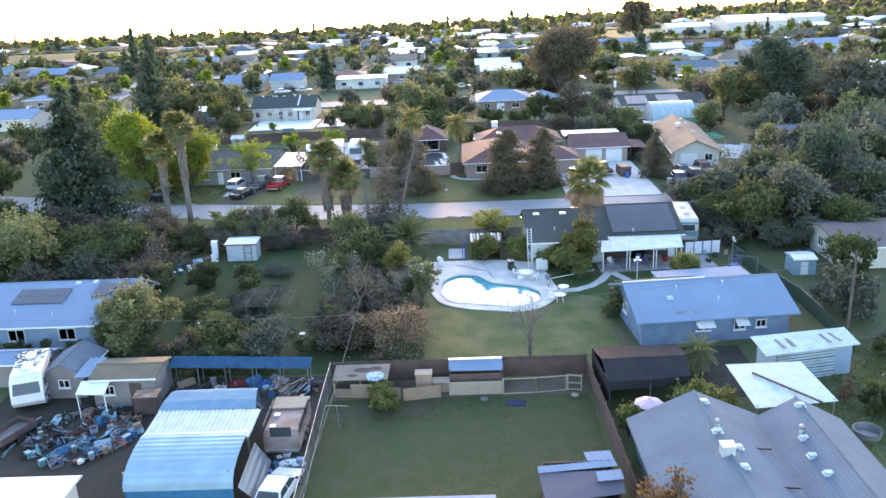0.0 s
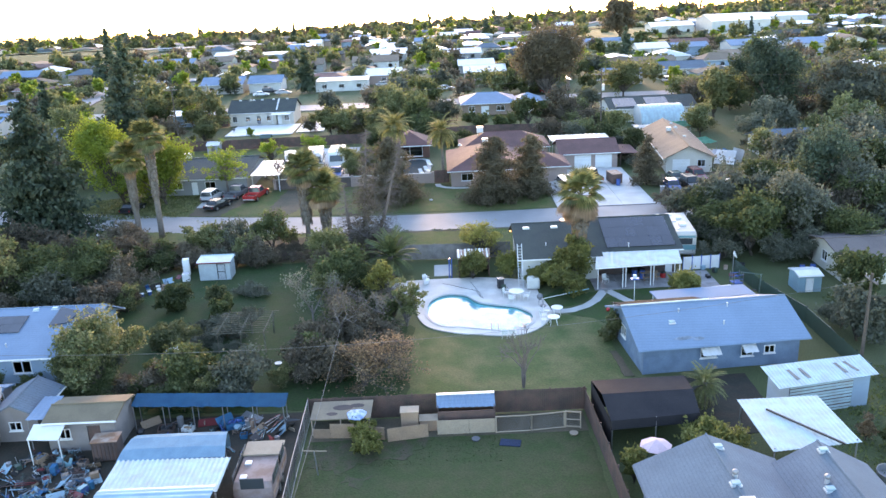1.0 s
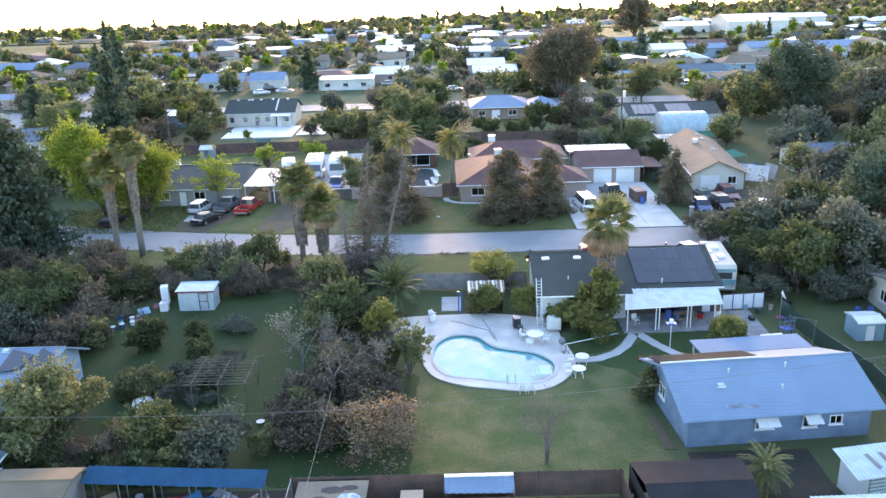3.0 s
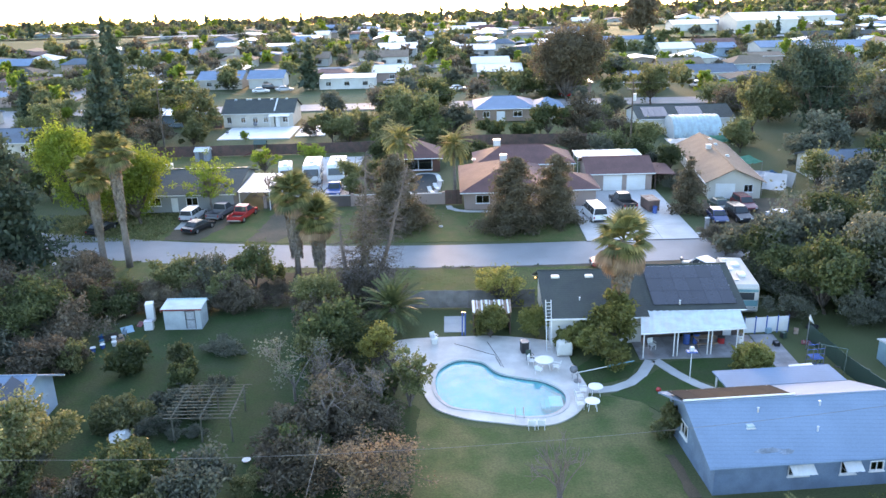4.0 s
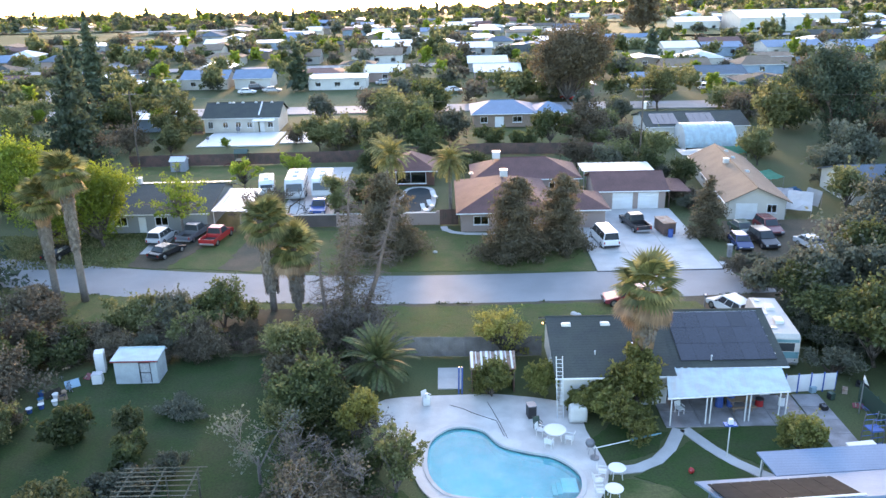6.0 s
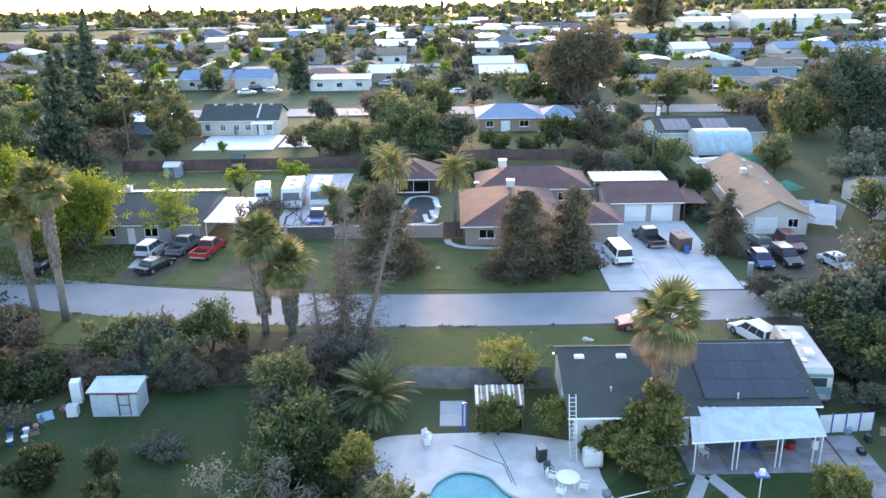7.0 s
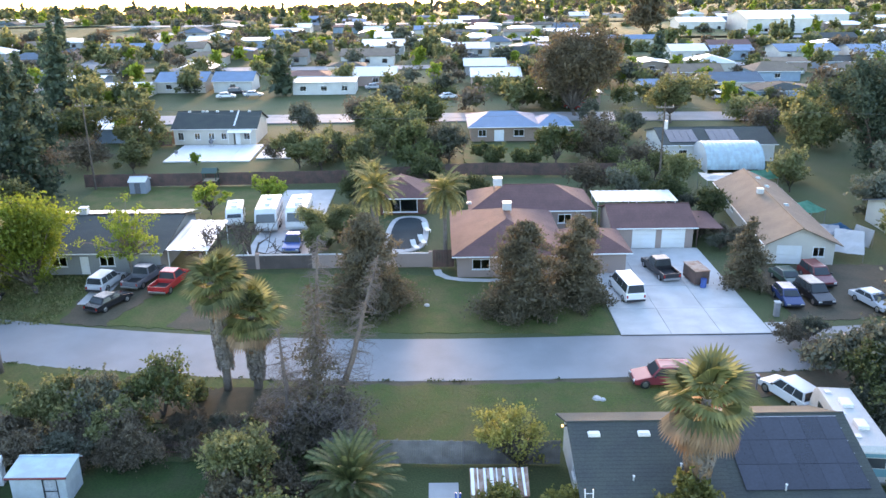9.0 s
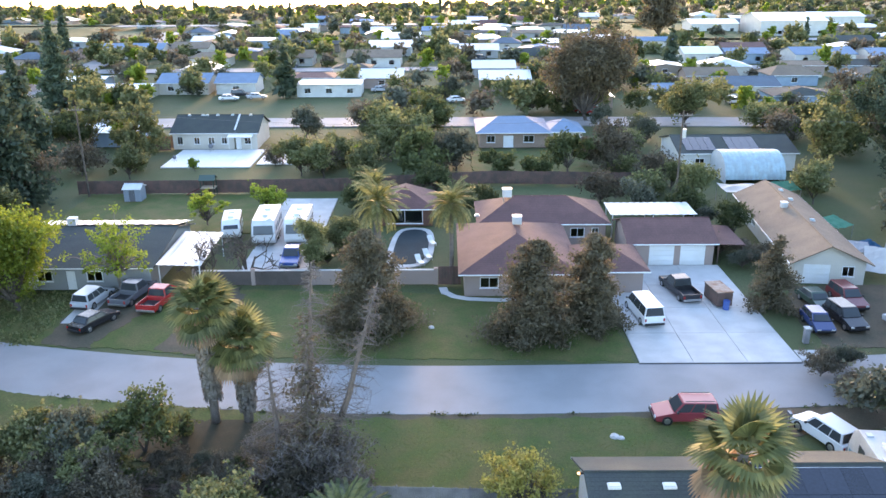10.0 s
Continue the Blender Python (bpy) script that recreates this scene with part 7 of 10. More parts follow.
def junk(x, y, seed, s=0.6):
    """One odd piece of yard clutter."""
    r = random.Random(seed)
    kind = r.choices(["crate", "barrel", "pipes", "bicycle", "board", "bag", "cabinet"], (1.2, 0.5, 2, 3, 2, 1, 0.6))[0]
    mt, mt2 = r.choice(JUNKMATS), r.choice(JUNKMATS)
    lab = {"crate": "scuffed plastic crate in the yard", "barrel": "old drum standing in the yard", "pipes": "bundle of scrap pipes on the ground", "bicycle": "old bicycle lying in the clutter", "board": "leaning sheet of scrap board", "bag": "stuffed plastic bag in the yard", "cabinet": "discarded metal cabinet in the yard"}[kind]
    o = thing("junk_" + kind if kind not in ("bicycle", "barrel") else kind, lab, kind if kind != "pipes" else "pipe", x, y, 0.03, r.uniform(0, 360), "yard clutter")
    bm = B()
    if kind == "crate":
        w, d, h = r.uniform(0.4, 0.9), r.uniform(0.3, 0.7), r.uniform(0.3, 0.6)
        for q in ((-w, w, -d, -d + 0.05, 0, h), (-w, w, d - 0.05, d, 0, h), (-w, -w + 0.05, -d + 0.05, d - 0.05, 0, h), (w - 0.05, w, -d + 0.05, d - 0.05, 0, h), (-w + 0.05, w - 0.05, -d + 0.05, d - 0.05, 0, 0.06)):
            box(bm, *q)
        part("case", bm, mt, o)
        bm = B()
        for k in range(7):
            c = Vector((r.uniform(-w, w) * 0.6, r.uniform(-d, d) * 0.6, h * 0.8))
            box(bm, -0.15, 0.15, -0.1, 0.1, -0.08, 0.12, m=Matrix.Translation(c) @ pose(0, 0, 0, r.uniform(-40, 40), r.uniform(-40, 40), r.uniform(0, 90)))
        part("filling", bm, mt2, o, kind="stuff")
    elif kind == "barrel":
        tube(bm, [(0, 0, z) for z in (0, 0.03, 0.035, 0.27, 0.28, 0.3, 0.31, 0.55, 0.56, 0.58, 0.59, 0.82, 0.83, 0.85)], [0.305, 0.305, 0.29, 0.29, 0.305, 0.305, 0.29, 0.29, 0.305, 0.305, 0.29, 0.29, 0.305, 0.305], 14)
        part("body", bm, mt, o)
        bm = B()
        cyl(bm, (0.12, 0.08, 0.85), (0.12, 0.08, 0.88), 0.05, n=8)
        part("bung", bm, mt2, o)
    elif kind == "pipes":
        for k in range(4):
            bm = B()
            p = Vector((r.uniform(-0.3, 0.3), r.uniform(-0.3, 0.3), 0.05 + 0.07 * k))
            cyl(bm, p + Vector((-r.uniform(0.5, 1.3), 0, 0)), p + Vector((r.uniform(0.5, 1.3), r.uniform(-0.5, 0.5), r.uniform(-0.02, 0.3))), 0.045, n=6)
            part("pipe", bm, mt if k % 2 else mt2, o)
    elif kind == "bicycle":
        for s in (-0.5, 0.5):
            bm = B()
            tube(bm, [(s + 0.33 * math.cos(math.pi * k / 7), 0, 0.34 + 0.33 * math.sin(math.pi * k / 7)) for k in range(15)], 0.022, 4, False)
            part("wheel", bm, TYRE, o)
        bm = B()
        for p, q in (((-0.5, 0, 0.34), (-0.15, 0, 0.85)), ((-0.5, 0, 0.34), (0, 0, 0.35)), ((0, 0, 0.35), (-0.15, 0, 0.85)), ((0, 0, 0.35), (0.4, 0, 0.8)), ((-0.15, 0, 0.8), (0.4, 0, 0.8)), ((0.5, 0, 0.34), (0.38, 0, 0.95)), ((0.38, -0.28, 0.97), (0.38, 0.28, 0.97))):
            cyl(bm, p, q, 0.025, n=5)
        part("frame", bm, mt, o)
        bm = B()
        box(bm, -0.3, -0.05, -0.07, 0.07, 0.86, 0.92, 0.02)
        part("saddle", bm, BLACK, o)
    elif kind == "board":
        w, h = r.uniform(0.5, 1.2), r.uniform(0.6, 1.3)
        box(bm, -w, w, -0.03, 0.0, 0, h, m=pose(0, 0, 0, r.uniform(-70, -30)))
        part("sheet", bm, mt, o)
        bm = B()
        box(bm, -w * 0.5, -w * 0.5 + 0.08, 0.1, 0.9, 0.0, 0.3)
        part("prop", bm, PALEWOOD, o)
    elif kind == "bag":
        bmesh.ops.create_icosphere(bm, subdivisions=2, radius=r.uniform(0.25, 0.45))
        for v in bm.verts:
            v.co += v.co.normalized() * 0.12 * noise.noise(v.co * 5 + Vector((seed, 0, 0)))
            v.co.z *= 0.7
        low = min(v.co.z for v in bm.verts)
        for v in bm.verts:
            v.co.z -= low + 0.03
        part("bag", bm, mt, o)
    else:
        w, h = r.uniform(0.3, 0.5), r.uniform(0.6, 1.1)
        box(bm, -w, w, -0.3, 0.3, 0.02, h, 0.02)
        part("case", bm, mt, o)
        for k in range(3):
            bm = B()
            box(bm, -w + 0.04, w - 0.04, -0.33, -0.3, 0.06 + h * 0.3 * k, h * 0.3 * (k + 1), 0.01)
            part("drawer", bm, mt2, o)
    o.matrix_basis = o.matrix_basis @ Matrix.Diagonal((s, s, s, 1))
    return o


rr = random.Random(11)
for k in range(170):
    a, q = rr.uniform(0, 2 * math.pi), rr.random() ** 0.5
    junk(-27.2 + 3.9 * q * math.cos(a), 50.5 + 3.9 * q * math.sin(a), 100 + k)
for k in range(54):
    junk(rr.uniform(-23, -12), rr.uniform(52.9, 56.0), 600 + k)
for k in range(34):
    junk(rr.uniform(-22.6, -12), rr.uniform(56.0, 57.6), 700 + k, 0.8)
for k in range(22):
    junk(rr.uniform(-12.8, -10.9), rr.uniform(44.0, 47.4), 430 + k)
for k in range(14):
    junk(rr.uniform(-35, -31.5), rr.uniform(47.5, 52), 460 + k)
for k in range(10):
    junk(rr.uniform(-31.5, -29.5), rr.uniform(85.0, 89.0), 490 + k)
for k in range(8):
    junk(rr.uniform(26, 31), rr.uniform(82.0, 86.0), 520 + k)
cb = thing("steel_container", "dark brown ribbed bin beside the tarp shelter", "container", -23.6, 53.6, 0.03, 4)
bm = B()
box(bm, -0.85, 0.85, -0.6, 0.6, 0.1, 1.5, 0.03)
part("body", bm, DARKSIDING, cb)
for k in range(7):
    bm = B()
    box(bm, -0.8 + 0.25 * k, -0.72 + 0.25 * k, -0.64, -0.6, 0.12, 1.46)
    part("rib", bm, FENCEWOOD, cb)
bm = B()
box(bm, -0.9, 0.9, -0.65, 0.65, 1.5, 1.57, 0.02)
part("lid", bm, RUST, cb)
for sx in (-0.7, 0.7):
    bm = B()
    box(bm, sx - 0.08, sx + 0.08, -0.5, 0.5, 0.0, 0.1)
    part("skid", bm, STEEL, cb)
car("sedan", "white", "white sedan parked in the cluttered yard", -11.7, 42.5, 80)
bo = thing("rowing_boat", "small white boat hull lying upside down", "boat", -11.6, 46.0, 0.03, 5)
bm = B()
bmesh.ops.create_uvsphere(bm, u_segments=16, v_segments=8, radius=1.0)
for v in bm.verts:
    v.co = Vector((v.co.x * 1.0, v.co.y * 0.4, max(0, v.co.z) * 0.4))
part("hull", bm, WHITE, bo, smooth=True)
house("white_roof_shed", "shed with a bright white flat roof", -33, -23.4, 33, 41.4, 2.4, 0.2, STUCCO, WHITEMETAL, over=0.3, holes=[("N", W, 3, 1, 1, 0.8)], category="shed")
sd = thing("lean_shed", "dark board shed with a patched metal roof", "shed", 0, 0)
bm = B()
plate(bm, [(4.2, 38.4, 1.95), (8.7, 39.2, 1.95), (8.8, 41.2, 2.15), (4.0, 41.1, 2.15)], 0.05)
part("roof", bm, mat("navy roofing felt", (0.05, 0.06, 0.09), 0.7, var=0.15), sd)
bm = B()
corrugated(bm, [(4.0, 41.0, 2.2), (8.7, 41.5, 2.2), (8.6, 42.1, 2.25), (4.0, 41.6, 2.25)], 0.2, 0.02)
corrugated(bm, [(7.0, 42.0, 2.26), (8.6, 42.1, 2.26), (8.5, 43.0, 2.3), (6.9, 42.9, 2.3)], 0.2, 0.02)
corrugated(bm, [(7.3, 40.0, 2.2), (8.8, 40.2, 2.2), (8.8, 41.1, 2.25), (7.3, 40.9, 2.25)], 0.2, 0.02)
part("metal_sheet", bm, PALESHINGLE, sd)
bm = B()
box(bm, 4.3, 4.4, 38.6, 42.4, 0, 1.95), box(bm, 8.4, 8.5, 39.2, 42.6, 0, 1.95), box(bm, 4.4, 8.4, 42.2, 42.3, 0, 2.1), box(bm, 4.4, 8.4, 38.7, 38.8, 0, 1.85)
part("wall", bm, FENCEWOOD, sd)
house("rear_porch", "porch roof of the home behind the lawn", -6.2, 1.2, 30, 38.4, 2.4, 0.3, STUCCO, PALESHINGLE, over=0.2, holes=[("N", W, 2, 1, 1, 0.8)], category="porch")

# ---- across the street ----
brown = house("brown_house", "brick-brown bungalow with hipped red brown roof", 1.2, 12.0, 124.4, 139.0, 2.6, 1.9, PINKSTUCCO, BROWNSHINGLE, axis="y", hip=5.4, over=0.6, holes=[("S", W, 2.4, 1.8, 0.9, 1.1), ("S", W, 4.8, 0.6, 0.7, 1.5), ("S", W, 8, 1.6, 0.9, 1.1), ("W", W, 8, 1.4, 0.9, 1.1)])
house("brown_house_wing", "garage wing of a brown bungalow with a hipped roof", 12.2, 18.6, 125.0, 131.8, 2.55, 1.3, PINKSTUCCO, BROWNSHINGLE, hip=3.0, over=0.55, holes=[("S", W, 2.0, 1.4, 0.9, 1.1), ("E", "garage", 3.3, 2.6, 0, 2.15)])
house("maroon_house", "rear block of a brown bungalow with a maroon hipped roof", 3.4, 17.6, 139.4, 147.6, 2.7, 1.8, PINKSTUCCO, BROWNSHINGLE, hip=4.0, over=0.5, holes=[("S", W, 11, 1.6, 0.9, 1.1), ("S", W, 13, 0.8, 0.9, 1.1)])
house("garage", "double garage with two white doors and maroon roof", 18.9, 27.8, 132.6, 140.4, 2.55, 1.4, PINKSTUCCO, BROWNSHINGLE, over=0.4, holes=[("S", "garage", 3.4, 2.65, 0, 2.2), ("S", "garage", 6.7, 2.65, 0, 2.2)], category="garage")
gp = thing("metal_patio_roof", "flat pale metal patio roof behind the garage", "roof")
bm = B()
corrugated(bm, [(18.4, 141.0, 3.0), (28.4, 141.0, 3.0), (28.4, 145.6, 3.1), (18.4, 145.6, 3.1)], 0.4, 0.04)
part("sheet", bm, STAINED, gp)
for x in (18.7, 23.4, 28.1):
    for y in (141.3, 145.3):
        bm = B()
        cyl(bm, (x, y, 0), (x, y, 3.0), 0.06)
        part("post", bm, WHITE, gp)
sc = thing("side_canopy", "dark open lean-to beside the garage", "shelter", 0, 0)
bm = B()
plate(bm, [(28.2, 132.8, 2.3), (31.2, 132.8, 2.2), (31.2, 139, 2.3), (28.2, 139, 2.5)], 0.08)
part("roof", bm, BROWNSHINGLE, sc)
for x, y in ((31.0, 133.0), (31.0, 138.8), (28.4, 133.0)):
    bm = B()
    box(bm, x - 0.06, x + 0.06, y - 0.06, y + 0.06, 0, 2.25)
    part("post", bm, FENCEWOOD, sc)
bm = B()
box(bm, 28.3, 31.1, 138.9, 139.0, 0, 2.2)
part("rear_wall", bm, FENCEWOOD, sc)
cooler(6.6, 143.4, 4.35, 0.95), cooler(6.9, 133.0, 4.4, 0.85)
for x, y, z in ((9.6, 144.0, 4.4), (11.6, 144, 4.4), (14.2, 142.2, 3.5), (3.0, 141, 3.1)):
    vent(x, y, z, "box")
bw = thing("brick_wall", "low pinkish block wall with coping", "wall", 0, 0, kind="structure")
bm = B()
box(bm, -14.0, -1.5, 127.6, 127.8, 0, 1.5)
part("blocks", bm, PINKSTUCCO, bw)
bm = B()
box(bm, -26.0, -14.0, 127.6, 127.8, 0, 1.5)
part("blocks", bm, mat("dark brown wall", (0.1, 0.078, 0.07), 0.9, var=0.25, size=1.2, fine=0.08, second=(0.07, 0.055, 0.05), amount=0.7), bw, "dark brown stretch of the wall")
bm = B()
box(bm, -26.05, -1.45, 127.55, 127.85, 1.5, 1.58)
part("coping", bm, CONCRETE, bw)
for x in (-25.9, -20, -14, -9.2, -1.6):
    bm = B()
    box(bm, x - 0.2, x + 0.2, 127.5, 127.9, 0, 1.75)
    part("pier", bm, PINKSTUCCO, bw)
gt2 = thing("garden_gate", "tall dark timber gate beside the brown house", "gate", -1.35, 127.4)
for k in range(8):
    bm = B()
    box(bm, 0.3 * k * 0.95, 0.3 * k * 0.95 + 0.27, 0, 0.04, 0.05, 2.0)
    part("board", bm, FENCEWOOD, gt2)
for z in (0.4, 1.6):
    bm = B()
    box(bm, 0, 2.27, 0.045, 0.1, z, z + 0.1)
    part("rail", bm, FENCEWOOD, gt2)
p2 = thing("covered_pool", "dark covered pool with a pale edge", "swimming pool", kind="structure")
o2 = outline([(-6.1, 133.6), (-3.4, 133.8), (-2.6, 138), (-3.0, 144), (-5.6, 144.2), (-6.4, 139)], 4)
bm = B()
slab(bm, o2, -0.02, 0.12)
part("cover", bm, mat("dark pool cover", (0.03, 0.045, 0.05), 0.8, spec=0.1), p2)
bm = B()
c2 = (-4.5, 139)
slab(bm, [(c2[0] + (x - c2[0]) * 1.35, c2[1] + (y - c2[1]) * 1.15) for x, y in o2], -0.1, 0.06)
part("deck", bm, CONCRETE, p2)
for x, y in ((-2.6, 135.0), (-3.4, 133.2), (-2.2, 139.5)):
    lo = thing("sun_lounger", "white sun lounger beside the covered pool", "lounger", x, y, 0.07, 20, "loungers")
    bm = B()
    box(bm, -0.3, 0.3, -0.9, 0.4, 0.3, 0.38, 0.02)
    part("bed", bm, WHITE, lo)
    bm = B()
    box(bm, -0.3, 0.3, 0, 0.7, 0, 0.06, 0.02, m=Matrix.Translation((0, 0.4, 0.34)) @ pose(0, 0, 0, 40))
    part("backrest", bm, WHITE, lo)
    for sx in (-0.25, 0.25):
        for sy in (-0.8, 0.3):
            bm = B()
            cyl(bm, (sx, sy, 0), (sx, sy, 0.3), 0.025)
            part("leg", bm, WHITE, lo)
house("gazebo", "brown timber gazebo with a steep hipped roof", -9.0, -2.2, 146.5, 153.5, 2.4, 1.7, mat("dark red timber", (0.13, 0.06, 0.045), 0.85), BROWNSHINGLE, axis="y", hip=2.6, over=0.5, holes=[("S", W, 3.4, 4.4, 0.3, 2.0)], category="gazebo")
left = house("green_grey_house", "low house with dark grey green shingles", -45.5, -29.9, 126.6, 140.0, 2.45, 1.35, mat("grey stucco", (0.24, 0.25, 0.25), 0.9, var=0.1), DARKSHINGLE, over=0.5, ridge=0.62, holes=[("S", W, 5, 1.6, 0.9, 1.1), ("S", W, 10, 1.6, 0.9, 1.1), ("S", "door", 7.6, 0.95, 0, 2.0), ("S", W, 3, 1.0, 0.9, 1.1)])
ms = thing("rear_metal_roof", "long pale metal roof behind a house ridge", "roof")
bm = B()
corrugated(bm, [(-46, 135.4, 3.98), (-29.6, 135.4, 3.98), (-29.6, 140.7, 2.75), (-46, 140.7, 2.75)], 0.5, 0.05)
part("sheet", bm, WHITEMETAL, ms)
for x in (-45, -38, -30.4):
    bm = B()
    cyl(bm, (x, 140.6, 0), (x, 140.6, 2.75), 0.06)
    part("post", bm, WHITE, ms)
cooler(-41.0, 135.4, 3.7, 0.8)
cw = thing("carport", "white flat carport roof with dark stains", "carport")
bm = B()
corrugated(bm, [(-29.3, 126.6, 2.6), (-24.8, 126.4, 2.55), (-25.0, 136.2, 2.75), (-29.3, 136.4, 2.8)], 0.4, 0.04)
part("roof_sheet", bm, WHITEMETAL, cw)
for x, y in ((-29.1, 126.8), (-25.0, 126.6), (-25.2, 136.0), (-29.1, 136.1)):
    bm = B()
    cyl(bm, (x, y, 0), (x, y, 2.6), 0.06)
    part("post", bm, WHITE, cw)
house("white_house", "white stucco house with a charcoal roof", -47.4, -36.9, 189.4, 199.4, 2.9, 2.05, STUCCO, DARKSHINGLE, over=0.4, holes=[("S", W, 1.2, 1.0, 0.8, 1.4), ("S", W, 4.1, 1.0, 0.9, 1.2), ("S", W, 6.6, 1.1, 0.9, 1.2), ("S", W, 8.8, 1.0, 0.9, 1.2)])
house("white_house_porch", "porch end of a white house with charcoal gable", -36.6, -32.9, 189.2, 199.2, 2.9, 2.0, STUCCO, DARKSHINGLE, over=0.4, holes=[("S", "door", 0.5, 1.0, 0, 2.1), ("S", W, 2.1, 1.1, 0.9, 1.2)])
fl = thing("roof_flashing", "white metal flashing strip between two roof parts", "flashing")
bm = B()
plate(bm, [(-36.9, 189.2, 3.03), (-36.6, 189.2, 3.03), (-36.6, 194.3, 5.16), (-36.9, 194.3, 5.16)], 0.05)
part("strip", bm, WHITEMETAL, fl)
for x in (-45.6, -43.2, -42.5, -40.6, -38.0, -34.8):
    vent(x, 194.2, 5.06, "box")
fence("brown board fence beside the white house", [(-53.4, 187.6), (-47.7, 188.6)], 1.8, FENCEWOOD, rng_seed=23)
pa = thing("porch_roof", "small flat porch roof over the back door", "porch")
bm = B()
plate(bm, [(-37.6, 187.4, 2.5), (-33.4, 187.4, 2.5), (-33.4, 188.75, 2.7), (-37.6, 188.75, 2.7)], 0.08)
part("roof", bm, WHITE, pa)
for x in (-37.4, -33.6):
    bm = B()
    cyl(bm, (x, 187.6, 0), (x, 187.6, 2.45), 0.05)
    part("post", bm, WHITE, pa)
table(-27.6, 182.4, 0.7, "round garden table on a white patio")
for x, y, rz in ((-28.9, 182.3, 90), (-26.3, 182.6, -90), (-27.7, 183.7, 0), (-27.4, 181.1, 180)):
    chair(x, y, rz, "black garden chair on a white patio", BLACK)
again(kg, -40.4, 187.3, 30, 1.3, z=0.09)
again(kg, -44.4, 180.2, 30, 1.0, z=0.09)
tan = house("tan_house", "tan gabled house with a garage door", 34.2, 41.0, 127.4, 151.5, 2.5, 1.6, STUCCO, TANSHINGLE, axis="y", over=0.6, ridge=0.46, holes=[("S", "garage", 2.2, 2.6, 0, 2.1), ("S", W, 5.2, 1.2, 0.9, 1.1), ("W", W, 8, 1.4, 0.9, 1.1)])
tan.matrix_basis = pose(34.2, 127.4, 0, 0, 0, -6)
cooler(38.0, 140.6, 3.7, 0.62)
for y in (136, 144, 148):
    vent(39.3 + (y - 136) * 0.1, y, 3.9, "box")
qh = thing("quonset_hut", "pale ribbed metal hut with a rounded roof", "hut", 39.6, 165.0)
bm = B()
n = 18
for k in range(28):
    x0 = 0.31 * k
    ra, rb = (4.2, 4.12) if k % 2 else (4.12, 4.2)
    for i in range(n):
        a, b = math.pi * i / n, math.pi * (i + 1) / n
        q = [(x, 4.2 + r0 * math.cos(t), 0.6 + r0 * 0.82 * math.sin(t)) for x, t, r0 in ((x0, a, ra), (x0 + 0.31, a, rb), (x0 + 0.31, b, rb), (x0, b, ra))]
        bm.faces.new([bm.verts.new(p) for p in q])
bmesh.ops.remove_doubles(bm, verts=bm.verts, dist=0.001)
bmesh.ops.recalc_face_normals(bm, faces=bm.faces)
part("shell", bm, STAINED, qh)
for x in (0.05, 8.5):
    bm = B()
    arch = [(4.2 + 4.1 * math.cos(math.pi * i / n), 0.6 + 4.1 * 0.82 * math.sin(math.pi * i / n)) for i in range(n + 1)]
    for (y0, z0), (y1, z1) in zip(arch, arch[1:]):
        slab(bm, [(y0, 0), (y1, 0), (y1, z1), (y0, z0)], x, x + 0.05)
    bmesh.ops.transform(bm, matrix=Matrix(((0, 0, 1, 0), (1, 0, 0, 0), (0, 1, 0, 0), (0, 0, 0, 1))), verts=bm.verts)
    bmesh.ops.remove_doubles(bm, verts=bm.verts, dist=0.001)
    part("end_wall", bm, WHITEMETAL, qh)
tp = thing("white_tarp", "sagging white tarp shelter beside the tan house", "tarp", 35.6, 152.8)
bm = B()
rows = [[bm.verts.new((7.2 * u / 8, 4.2 * v / 4, 2.3 + 0.35 * noise.noise(Vector((u * 0.7, v * 0.7, 1))))) for u in range(9)] for v in range(5)]
for r, s in zip(rows, rows[1:]):
    for j in range(8):
        bm.faces.new((r[j], r[j + 1], s[j + 1], s[j]))
bmesh.ops.solidify(bm, geom=list(bm.faces), thickness=0.02)
part("cloth", bm, WHITE, tp)
for x, y in ((0.1, 0.1), (7.1, 0.1), (0.1, 4.1), (7.1, 4.1)):
    bm = B()
    cyl(bm, (x, y, 0), (x, y, 2.25), 0.04)
    part("pole", bm, STEEL, tp)
